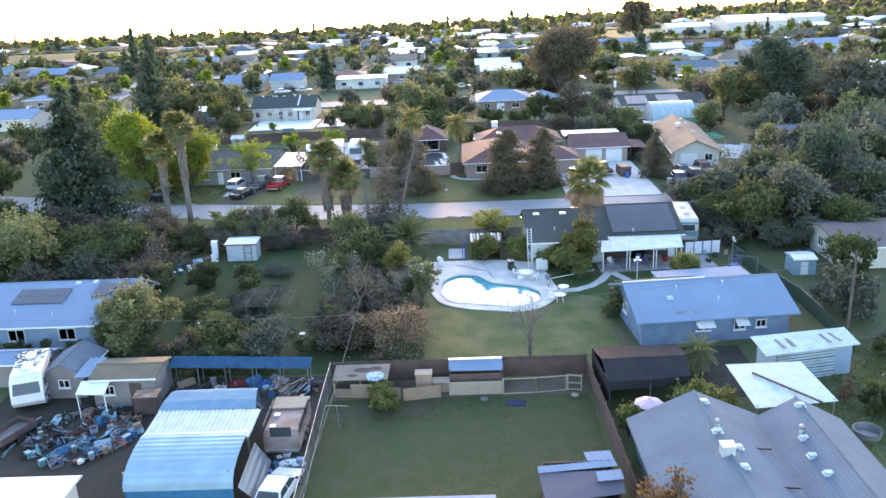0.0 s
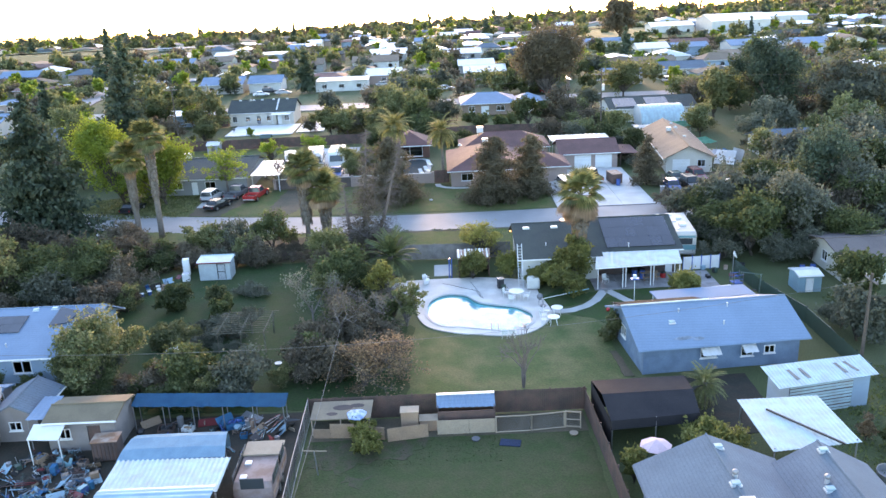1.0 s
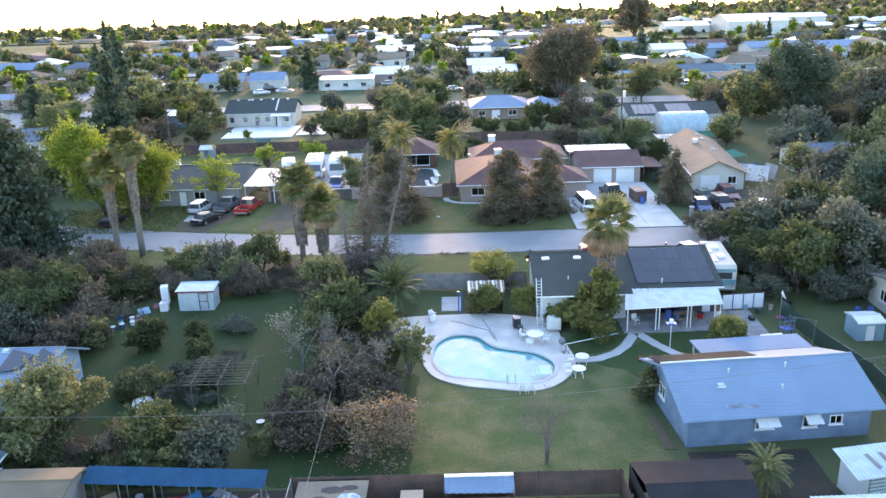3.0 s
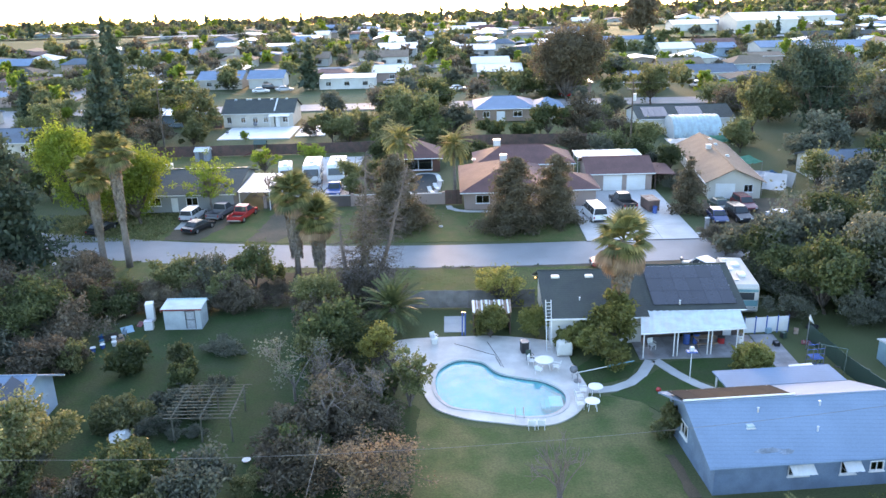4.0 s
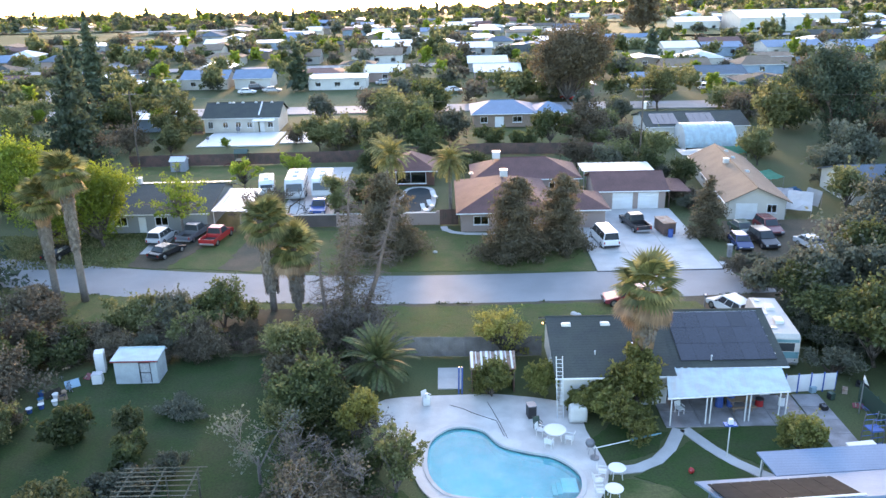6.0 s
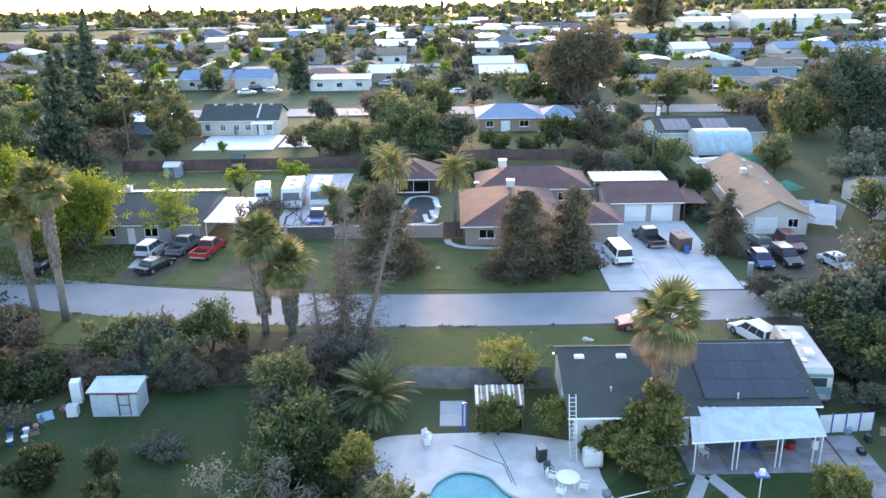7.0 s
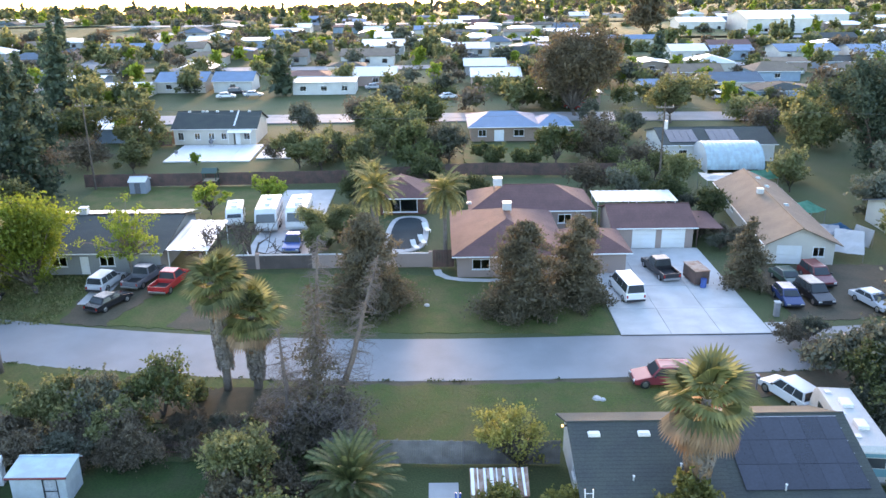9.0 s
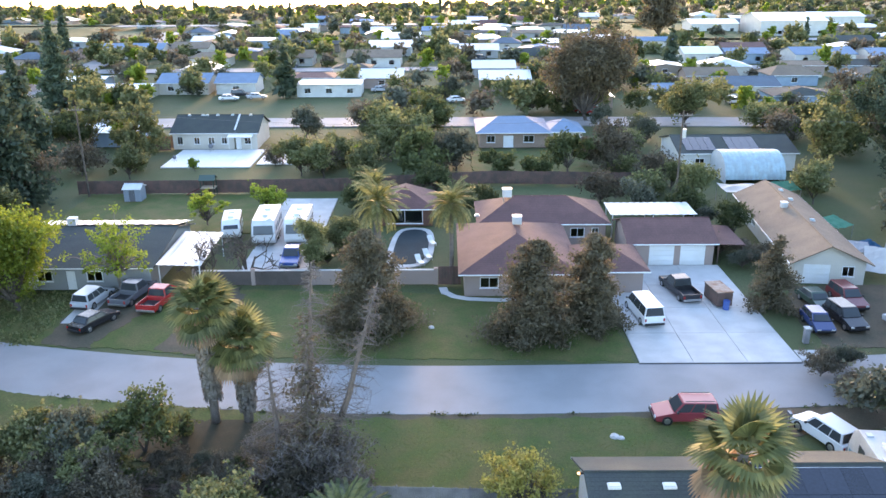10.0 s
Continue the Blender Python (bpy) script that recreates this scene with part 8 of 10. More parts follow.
# cloths and sheets put up in the side yard of the tan house
TEALCLOTH = mat("sea green cloth", (0.03, 0.3, 0.2), 0.8, var=0.15, size=0.6, fine=0.06)
for name, label, c, x, y, w, d, lo, hi, turn in (
        ("awning_sheet", "white cloth sheet slung on poles beside the tan house", WHITE, 44.0, 129.8, 3.0, 4.4, 0.9, 2.2, -24),
        ("leaning_sheet", "white board leaning in the side yard", WHITEMETAL, 47.0, 132.8, 2.6, 0.5, 0.1, 2.1, -70),
        ("awning_sheet", "pale blue cloth slung low beside the tan house", PAINTS["silver"], 43.9, 134.2, 2.2, 2.2, 1.2, 1.7, -15),
        ("awning_sheet", "dark blue cloth slung low in the side yard", BLUETARP, 45.6, 135.2, 2.2, 2.0, 1.0, 1.5, 20),
        ("awning_sheet", "sea green cloth canopy behind the tan house", TEALCLOTH, 44.4, 141.0, 2.8, 2.8, 1.8, 2.3, 30),
        ("awning_sheet", "sea green cloth sheet beside the white tarp", TEALCLOTH, 44.2, 155.6, 3.4, 2.6, 2.0, 2.6, 10)):
    t2 = thing(name, label, "cloth sheet" if name == "awning_sheet" else "board", x, y, 0.0, turn, "sheets in the side yard")
    bm = B()
    rows = [[bm.verts.new((w * (u / 6 - 0.5), d * (v / 6 - 0.5), lo + (hi - lo) * v / 6 + (0.14 if d > 1 else 0.03) * noise.noise(Vector((u * 0.8, v * 0.8, x))))) for u in range(7)] for v in range(7)]
    for r, q in zip(rows, rows[1:]):
        for k in range(6):
            bm.faces.new((r[k], r[k + 1], q[k + 1], q[k]))
    bmesh.ops.solidify(bm, geom=list(bm.faces), thickness=0.02)
    part("sheet", bm, c, t2)
    for px, py, pz in ((-0.48, -0.48, lo), (0.48, -0.48, lo), (-0.48, 0.48, hi), (0.48, 0.48, hi)):
        bm = B()
        cyl(bm, (px * w, py * d, 0), (px * w, py * d, pz), 0.03)
        part("pole", bm, STEEL, t2)
house("back_house", "low house with a pale blue roof and brown porch", 5.2, 17.0, 189.4, 201, 2.7, 1.5, mat("brown stucco", (0.3, 0.2, 0.15), 0.9), PALESHINGLE, hip=3.5, over=0.6, holes=[("S", W, 2, 1.4, 0.9, 1.2), ("S", "door", 5, 1.8, 0, 2.1), ("S", W, 8.5, 1.8, 0.9, 1.2)])
house("back_house_wing", "wing of a low house with a pale blue hipped roof", 17.4, 23.0, 190.5, 198, 2.6, 1.3, STUCCO, PALESHINGLE, hip=2.6, over=0.5, holes=[("S", W, 2.6, 1.4, 0.9, 1.1)])
house("solar_house", "grey house with a dark roof and solar panels", 35.0, 52.5, 172.5, 184, 2.8, 1.5, WHITESTUCCO, DARKSHINGLE, over=0.4, holes=[("S", W, 3, 1.4, 0.9, 1.1), ("S", W, 7, 1.4, 0.9, 1.1), ("W", W, 5, 1.4, 0.9, 1.1)])
sz = lambda y: roof_z((172.5, 184), 2.8, 1.5, y)
ar3 = thing("solar_array", "dark solar panels on a grey roof", "solar panel")
for g in (36.0, 42.6):
    for i in range(4):
        bm = B()
        x = g + 1.15 * i
        plate(bm, [(x, 173, sz(173) + 0.1), (x + 1.1, 173, sz(173) + 0.1), (x + 1.1, 177.2, sz(177.2) + 0.1), (x, 177.2, sz(177.2) + 0.1)], 0.05)
        part("panel", bm, SOLAR, ar3)
bm = B()
cyl(bm, (36, 173.4, sz(173.4) + 0.03), (47.2, 173.4, sz(173.4) + 0.03), 0.03, n=4)
part("rail", bm, GALV, ar3)
house("tool_shed", "small blue grey metal tool shed on the lawn", -44.2, -41.9, 157.6, 159.6, 1.75, 0.4, mat("blue grey shed metal", (0.19, 0.23, 0.27), 0.6, var=0.1), GALV, over=0.12, holes=[("S", "door", 1.1, 0.8, 0, 1.6, PAINTS["grey"])], category="shed")
ps = thing("play_set", "green play tower with a slide", "play set", -34.4, 160.0)
for sx in (0, 1.8):
    for sy in (0, 1.4):
        bm = B()
        box(bm, sx - 0.06, sx + 0.06, sy - 0.06, sy + 0.06, 0, 2.4)
        part("post", bm, PAINTS["green"], ps)
bm = B()
box(bm, -0.1, 1.9, -0.1, 1.5, 1.1, 1.2)
part("platform", bm, PALEWOOD, ps)
bm = B()
plate(bm, [(-0.2, -0.2, 2.3), (2.0, -0.2, 2.3), (2.0, 0.7, 2.9), (-0.2, 0.7, 2.9)], 0.04), plate(bm, [(-0.2, 0.7, 2.9), (2.0, 0.7, 2.9), (2.0, 1.6, 2.3), (-0.2, 1.6, 2.3)], 0.04)
part("roof", bm, PAINTS["green"], ps)
bm = B()
plate(bm, [(-0.1, 0.3, 1.15), (-0.1, 1.0, 1.15), (-2.2, 1.0, 0.15), (-2.2, 0.3, 0.15)], 0.05)
part("slide", bm, PAINTS["maroon"], ps)

strip("entry_path", [(-0.9, 126.6), (-0.7, 125.4), (0.2, 124.3), (1.6, 123.7), (4.4, 123.4), (7.2, 123.6)], 0.8, 0.075, CONCRETE, "curved concrete path to the brown house door", "path")

# ---- vehicles ----
car("suv", "faded red", "faded red sport utility vehicle parked on the verge", 16.4, 102.0, 180, rack=True)
car("van", "white", "white cargo van parked on the driveway", 17.5, 119.6, 97)
car("pickup", "black", "black pickup truck parked on the driveway", 22.2, 124.9, 100)
car("pickup", "red", "red pickup truck parked on the lawn", -27.9, 123.0, 80)
car("pickup", "grey", "dark grey pickup truck parked on the lawn", -31.0, 124.4, 78)
car("suv", "silver", "silver sport utility vehicle parked on the grass", -34.4, 123.2, 80)
car("sedan", "black", "black sedan parked on the dirt drive", -32.3, 118.2, 66)
car("suv", "white", "white long vehicle parked by the motorhome", 25.2, 99.4, 112)
car("hatch", "navy", "dark blue small car by the drive", 32.3, 117.2, -92)
car("suv", "black", "black sport utility vehicle by the tan house", 35.1, 117.9, -84)
car("sedan", "green", "dark green car by the garage door", 34.2, 122.0, -84)
car("suv", "maroon", "maroon vehicle parked by the tan house", 37.3, 122.3, -86)
car("sedan", "silver", "silver car parked in the dirt yard", 39.9, 116.1, -75)
car("pickup", "grey", "grey truck parked in the dirt yard", 45.0, 116.8, -70)
car("pickup", "blue", "small blue truck by the trailers", -17.2, 134.4, -90)
car("sedan", "white", "white car by the far houses", -50.5, 240, 10)
car("suv", "black", "black vehicle by the far houses", -49.0, 245, 5)
car("sedan", "silver", "silver car by the far houses", -44.5, 242, 12)
car("suv", "white", "white vehicle parked on a far street", 62.5, 232, 90)
car("sedan", "white", "white car on the far street", 2.0, 236, 20)
car("sedan", "black", "dark car under street trees", -44.6, 118.4, 80)
motorhome("motorhome", "long white motorhome parked beside the house", 26.1, 92.5, 84, 8.3, 1.12, 3.0, mat("cream coach paint", (0.48, 0.46, 0.43), 0.5, var=0.1, second=(0.36, 0.34, 0.32), amount=0.7), tail=PAINTS["teal"])
motorhome("travel_trailer", "grey white travel trailer on a concrete pad", -21.5, 142.2, -86, 7.4, 1.32, 3.1, WHITEMETAL, True, PAINTS["silver"])
motorhome("travel_trailer", "white travel trailer on a concrete pad", -17.8, 142.4, -88, 7.0, 1.3, 3.1, WHITE, True, PAINTS["blue"])
motorhome("motorhome", "cabover motorhome parked behind a house", -25.9, 143.2, -80, 5.2, 1.05, 2.5, WHITE, False, PAINTS["tan"])
bx = thing("skip_bin", "dark board-sided waste bin on the driveway", "bin", 25.2, 122.6, 0.1, 8)
bm = B()
box(bm, -0.75, 0.75, -1.4, 1.4, 0.15, 1.5, 0.03)
part("body", bm, FENCEWOOD, bx)
bm = B()
box(bm, -0.8, 0.8, -1.45, 1.45, 1.5, 1.58, 0.02)
part("rim", bm, RUST, bx)
bm = B()
cyl(bm, (0, -1.75, 0), (0, -1.75, 0.9), 0.3, n=14)
part("drum", bm, PAINTS["blue"], bx, "blue plastic drum")

# ---- poles and wires ----


def pole(x, y, h, arms=(), rz=0, label="tall timber utility pole with crossarm"):
    ob = thing("utility_pole", label, "utility pole", x, y, 0, rz, "utility poles")
    bm = B()
    cyl(bm, (0, 0, -0.2), (0, 0, h), 0.15, 0.1, 10)
    part("mast", bm, BARK, ob)
    for z, w in arms:
        bm = B()
        box(bm, -w / 2, w / 2, -0.05, 0.05, z - 0.06, z + 0.06)
        part("crossarm", bm, GREYWOOD, ob)
        for s in (-0.45, -0.2, 0.2, 0.45):
            bm = B()
            cyl(bm, (s * w, 0, z + 0.06), (s * w, 0, z + 0.24), 0.045)
            part("insulator", bm, STEEL, ob)
    return ob


po = pole(28.9, 152.0, 13.0, ((12.4, 2.4), (11.4, 1.8)))
bm = B()
cyl(bm, (0.3, 0, 9.6), (0.3, 0, 10.7), 0.27, n=14)
part("transformer", bm, GALV, po, "grey drum transformer")
pole(-50.2, 160.5, 12.5, ((12.0, 2.2),))
pole(31.2, 61.4, 7.9, ((7.4, 1.8),), 90)
pole(-60, 60.4, 7.8, ((7.2, 1.8),), 90)
pole(38, 319, 22, (), label="very tall slim far pole")
wires = [((-60, 60.4, 7.3), (31.2, 61.4, 7.4), 3.2), ((-8.3, 61.0, 5.5), (-9.2, 20, 5.2), 0.9), ((-50.2, 160.5, 12.2), (28.9, 152, 12.6), 1.8), ((28.9, 152, 12.6), (140, 158, 12), 2.0)]
for a, b, sag in wires:
    bm = B()
    a, b = Vector(a), Vector(b)
    at = lambda t: a.lerp(b, t) - Vector((0, 0, 4 * sag * t * (1 - t)))
    tube(bm, [at(k / 24) for k in range(25)], 0.012, 4)
    solid("overhead_cable", bm, GREYWOOD, "thin sagging overhead cable", "cable", group="overhead cables")
cp2 = thing("clothes_post", "leaning T-shaped clothes line post", "post", -9.0, 50.4, 0.03)
bm = B()
cyl(bm, (0, 0, 0), (-0.1, 0, 1.8), 0.035)
part("upright", bm, STEEL, cp2)
bm = B()
cyl(bm, (-0.9, 0, 1.85), (0.7, 0, 1.75), 0.03)
part("crossbar", bm, PALEWOOD, cp2)
for x, y, nm, c, lab in ((1.3, 53.8, "feed_bowl", PAINTS["grey"], "round dark bowl on the lawn"), (8.0, 54.0, "feed_bowl", PALEWOOD, "pale dish on the lawn"), (-14.5, 66.8, "bucket", WHITE, "upturned white bucket in the grass")):
    o = thing(nm, lab, "bowl", x, y, 0.03)
    bm = B()
    cyl(bm, (0, 0, 0), (0, 0, 0.12), 0.24, 0.3, 14)
    part("bowl", bm, c, o)
tr = thing("trampoline_mat", "dark blue mat lying on the lawn", "mat", 3.6, 53.2, 0.035, -12)
bm = B()
box(bm, -0.7, 0.7, -0.4, 0.4, 0, 0.06, 0.02)
part("mat", bm, mat("navy canvas", (0.03, 0.045, 0.08), 0.9, spec=0.1), tr)


# ---- the hazy town beyond ----
rr = random.Random(21)
FARWALL = [STUCCO, PINKSTUCCO, BLUESTUCCO, mat("brown far stucco", (0.26, 0.2, 0.16), 0.9, var=0.1), mat("grey far stucco", (0.3, 0.3, 0.29), 0.9, var=0.1)]
FARROOF = [GREYSHINGLE, PALESHINGLE, WHITEMETAL, DARKSHINGLE, BROWNSHINGLE, TANSHINGLE, WHITEMETAL, GALV]
ROOFWORD = {"blue grey shingles": "grey shingle", "pale blue grey roofing": "pale blue grey", "charcoal green shingles": "charcoal", "red brown shingles": "red brown", "tan shingles": "tan", "white metal sheet": "white metal", "galvanised steel": "bare metal"}
fixed = [(-35.6, -20.6, 245, 253, 3.0, 0.5, WHITESTUCCO, WHITEMETAL), (-56, -46.5, 250, 259, 2.8, 1.6, WHITESTUCCO, PALESHINGLE), (-70, -58, 250, 260, 2.8, 1.6, STUCCO, PALESHINGLE), (-82, -70, 243, 250, 2.6, 0.5, STUCCO, GALV), (46, 56, 232, 240, 3.0, 1.0, WHITESTUCCO, PALESHINGLE), (62, 76, 240, 250, 2.7, 1.5, STUCCO, GREYSHINGLE), (-66, -55, 192, 200, 2.6, 0.5, BLUESTUCCO, GALV), (-86, -74, 165, 176, 2.7, 1.5, STUCCO, GREYSHINGLE), (52, 62, 132, 142, 2.6, 1.5, STUCCO, GREYSHINGLE), (72, 83, 304, 314, 3, 1.5, WHITESTUCCO, WHITEMETAL), (84.5, 97, 303, 312, 3, 1.2, BLUESTUCCO, PALESHINGLE), (60, 80, 345, 353, 3, 1, STUCCO, PALESHINGLE), (-30, -14, 300, 311, 3, 1.6, WHITESTUCCO, TANSHINGLE), (-26, -12, 330, 342, 3, 1.6, WHITESTUCCO, WHITEMETAL), (-24, -10, 362, 374, 3, 1.6, WHITESTUCCO, WHITEMETAL), (8, 20, 252, 262, 3, 1.4, PINKSTUCCO, WHITEMETAL), (128, 155, 395, 420, 6, 2.5, WHITESTUCCO, WHITEMETAL), (104, 124, 410, 424, 4, 1.5, WHITESTUCCO, WHITEMETAL), (168, 190, 436, 450, 5, 1.5, WHITESTUCCO, GALV), (-116, -94, 326, 336, 3, 1.6, STUCCO, PALESHINGLE), (-92, -80, 330, 340, 3, 1.6, STUCCO, TANSHINGLE), (-96, -86, 256, 264, 2.6, 0.5, BLUESTUCCO, GALV), (104, 122, 300, 312, 3, 1.5, WHITESTUCCO, PALESHINGLE), (125, 140, 296, 308, 3, 1.5, WHITESTUCCO, PALESHINGLE), (-115, -100, 190, 202, 2.7, 1.5, STUCCO, PALESHINGLE), (-140, -118, 150, 162, 2.7, 1.5, WHITESTUCCO, PALESHINGLE)]
taken = [(-62, -14, 206, 243)] + [(a, b, c, d) for a, b, c, d, *_ in fixed] + [(-50, -28, 186, 206), (3, 25, 186, 203), (33, 56, 160, 186)]
for a, b, c, d, h, rise, wl, rf_ in fixed:
    n = max(1, int((b - a) / 5))
    house("distant_house", "distant low house with a " + ROOFWORD[rf_.name] + " roof", a, b, c, d, h, rise, wl, rf_, holes=[("S", W, (b - a) * (k + 0.5) / n, 1.5, 0.9, 1.2) for k in range(n)], group="houses of the far town", z=far_z((c + d) / 2, (a + b) / 2), far=c > 290)
count = 0
for y in (226, 258, 276, 304, 322, 344, 360, 386, 402, 424, 440, 470, 496):
    x = -y * 0.62 + rr.uniform(0, 12)
    while x < y * 0.62:
        w, d = rr.uniform(9, 14), rr.uniform(7, 10)
        if rr.random() < 0.72 and not any(x < t[1] + 3 and x + w > t[0] - 3 and y < t[3] + 3 and y + d > t[2] - 3 for t in taken) and not (x < -110 and 375 < y < 470) and not (52 < x < 122 and 322 < y < 485) and not (-103 - 0.1 * (y - 214) < x + w / 2 < -85 - 0.1 * (y - 214)):
            rf_ = rr.choice(FARROOF)
            n = max(1, int(w / 6))
            house("distant_house", "distant low house with a " + ROOFWORD[rf_.name] + " roof", x, x + w, y, y + d, 2.7, rr.uniform(0.5, 1.8), rr.choice(FARWALL), rf_, axis=rr.choice("xxy"), hip=rr.choice((0, 0, 3.0)), holes=[("S", W, w * (k + 0.5) / n, 1.5, 0.9, 1.2) for k in range(n)] if y < 420 else [("S", W, w / 2, 1.8, 0.9, 1.2)], group="houses of the far town", z=far_z(y + d / 2, x + w / 2), far=y > 290)
            taken.append((x, x + w, y, y + d))
            count += 1
            if rr.random() < 0.35 and y < 420:
                car(rr.choice(("sedan", "suv", "pickup")), rr.choice(("white", "silver", "black", "grey", "red")), "distant parked vehicle by a house", x + w / 2, y - 5, rr.uniform(0, 360), group="far parked cars", z=far_z(y, x))
        x += w + rr.uniform(4, 13)

# ---- trees ----
far_kinds = [
    broadleaf("tree", "distant broadleaf tree with olive leaves", 7.5, 9.5, L_OLIVE, 31, 0.1, 3600, 0.34, 34, twigs=False),
    broadleaf("tree", "distant broadleaf tree with green leaves", 8.0, 8.5, L_GREEN, 32, 0.1, 3600, 0.34, 34, twigs=False),
    broadleaf("tree", "distant broadleaf tree with grey green leaves", 7.0, 9.5, L_GREY, 33, 0.08, 3600, 0.34, 34, twigs=False),
    broadleaf("tree", "distant tree with yellow green leaves", 6.5, 6.5, L_YELLOW, 34, 0.12, 2700, 0.32, 26, twigs=False),
    conifer("tree", "distant dark green conifer tree", 13.0, 7.0, L_DARK, 35, 1800, 0.6),
    broadleaf("tree", "distant bare brown leafless tree", 7.5, 9.0, L_BROWN, 36, 0.08, 3000, 0.3, 34, twigs=False),
    conifer("tree", "distant slim dark cypress", 12.0, 2.8, L_DARK, 37, 1000, 0.5),
    broadleaf("tree", "distant broad low olive tree", 5.0, 9.5, L_OLIVE, 38, 0.06, 2900, 0.32, 32, twigs=False),
]
first = [True] * len(far_kinds)
for i, x, y in ((0, -70, 186), (1, 66, 190), (2, 84, 182), (3, -13, 171), (4, -92, 198), (5, 27, 178), (6, 104, 196), (7, -18, 178)):
    put(far_kinds[i], x, y, 40, 0.85)
    first[i] = False
rt = random.Random(77)
woods = [[] for _ in far_kinds]
for y0, y1, num, spread, big in ((166, 215, 70, 105, 0.85), (216, 270, 190, 165, 0.85), (270, 400, 760, 250, 0.8), (400, 620, 1200, 380, 0.75), (620, 1000, 620, 580, 1.05), (1000, 1700, 600, 1000, 1.5)):
    for k in range(num):
        x, y = rt.uniform(-spread, spread), rt.uniform(y0, y1)
        if any(t[0] - 1 < x < t[1] + 1 and t[2] - 0.5 < y < t[3] + 1 for t in taken) or (y0 == 166 and (abs(x) < 32 or -52 < x < -22 or 30 < x < 58)) or (-49 < x < -24 and y < 189) or (x < -125 and 385 < y < 460) or abs(y - 213) < 5 or (y > 300 and 64 < x < 105 and y < 470 and rt.random() < 0.8) or min(abs(y - q) for q in (290, 372, 455)) < 4:
            continue
        # pale, warm leaf kinds weighted up: the hazy glow put into the colours
        i = rt.choices(range(8), (7, 2.5, 3, 8, 0.7, 6, 0.2, 7))[0]
        s = rt.uniform(0.6, 1.25) * big
        turn, tall = rt.uniform(0, 360), rt.uniform(0.8, 1.15)
        if y > 216:
            woods[i].append(pose(x, y, far_z(y, x), 0, 0, turn) @ Matrix.Diagonal((s, s, s * tall, 1)))
        elif first[i]:
            first[i] = False
            put(far_kinds[i], x, y, turn, s, s * tall, far_z(y, x))
        else:
            again(far_kinds[i], x, y, turn, s, s * tall, far_z(y, x))
# more trees among the roofs of the middle distance
rm = random.Random(123)
for x0, x1, y0, y1, n in ((-23, -12, 170, 186, 6), (-12, 3, 176, 188, 6), (24, 34, 166, 182, 5), (-24, 4, 200, 209, 8), (25, 36, 186, 208, 6), (-72, -54, 200, 209, 4), (55, 100, 186, 206, 12), (-60, -10, 219, 238, 12), (0, 60, 219, 230, 14), (62, 110, 216, 236, 10), (-110, -64, 219, 240, 9), (-16, 6, 240, 262, 6), (22, 44, 240, 262, 7)):
    for k in range(n):
        x, y = rm.uniform(x0, x1), rm.uniform(y0, y1)
        if any(t[0] - 1.5 < x < t[1] + 1.5 and t[2] - 1 < y < t[3] + 1 for t in taken):
            continue
        s = rm.uniform(0.55, 1.0)
        i, turn, tall = rm.choice((0, 0, 1, 2, 3, 5, 7, 7)), rm.uniform(0, 360), rm.uniform(0.85, 1.15)
        if y > 216:
            woods[i].append(pose(x, y, far_z(y, x), 0, 0, turn) @ Matrix.Diagonal((s, s, s * tall, 1)))
        else:
            again(far_kinds[i], x, y, turn, s, s * tall, far_z(y, x))
# the far woods, past counting
co, mi = [], []
mats_ = []
for i, spots in enumerate(woods):
    crown = [c for c in far_kinds[i].children if c.name.startswith("crown")][0]
    v = np.empty(len(crown.data.vertices) * 3)
    crown.data.vertices.foreach_get("co", v)
    full = v.reshape(-1, 4, 3)
    mid = full.mean(1, keepdims=True)
    levels = [(mid + (full - mid) * k)[::n] for n, k in ((5, 1.9), (15, 3.1), (34, 4.6))]
    mats_.append(crown.data.materials[0])
    for m in spots:
        a = np.array(m)
        v = levels[0 if m.translation.y < 300 else 1 if m.translation.y < 560 else 2]
        co.append(v.reshape(-1, 3) @ a[:3, :3].T + a[:3, 3])
        mi.append(np.full(len(v), i))
co, mi = np.concatenate(co), np.concatenate(mi)
me = bpy.data.meshes.new("far_woods")
me.vertices.add(len(co))
me.vertices.foreach_set("co", co.ravel())
me.loops.add(len(co))
me.loops.foreach_set("vertex_index", np.arange(len(co)))
me.polygons.add(len(mi))
me.polygons.foreach_set("loop_start", np.arange(0, len(co), 4))
for m in mats_:
    me.materials.append(m)
me.polygons.foreach_set("material_index", mi.astype(np.int32))
me.update(calc_edges=True)
tagged(new("far_woods", me), "mixed trees of the far town and skyline", "trees", kind="stuff")

# big round trees of the middle distance
put(broadleaf("tree", "huge dark round tree rising over the far roofs", 17.0, 18.0, L_PINE, 41, 0.0, 42000, 0.34, 170), 27.5, 213)
put(broadleaf("tree", "tall dark round tree on the skyline", 17, 19, L_PINE, 42, 0.15, 4000, 0.8, 30), 79, 366)
put(broadleaf("tree", "very large dark olive tree beside far gardens", 18, 12.5, L_DARK, 43, 0.02, 24000, 0.3, 110), 66, 168)
put(broadleaf("tree", "large dark tree beside far gardens", 13, 15, L_GREY, 44, 0.03, 10000, 0.42, 50), 75, 158)
put(broadleaf("tree", "brown leaved tree beside the quonset hut", 11, 10, L_OLIVE, 45, 0.1, 6500, 0.36, 34), 56, 172)
put(broadleaf("tree", "spreading olive tree by the far street", 10, 13, L_OLIVE, 46, 0.15, 6500, 0.36, 36), 45, 205)
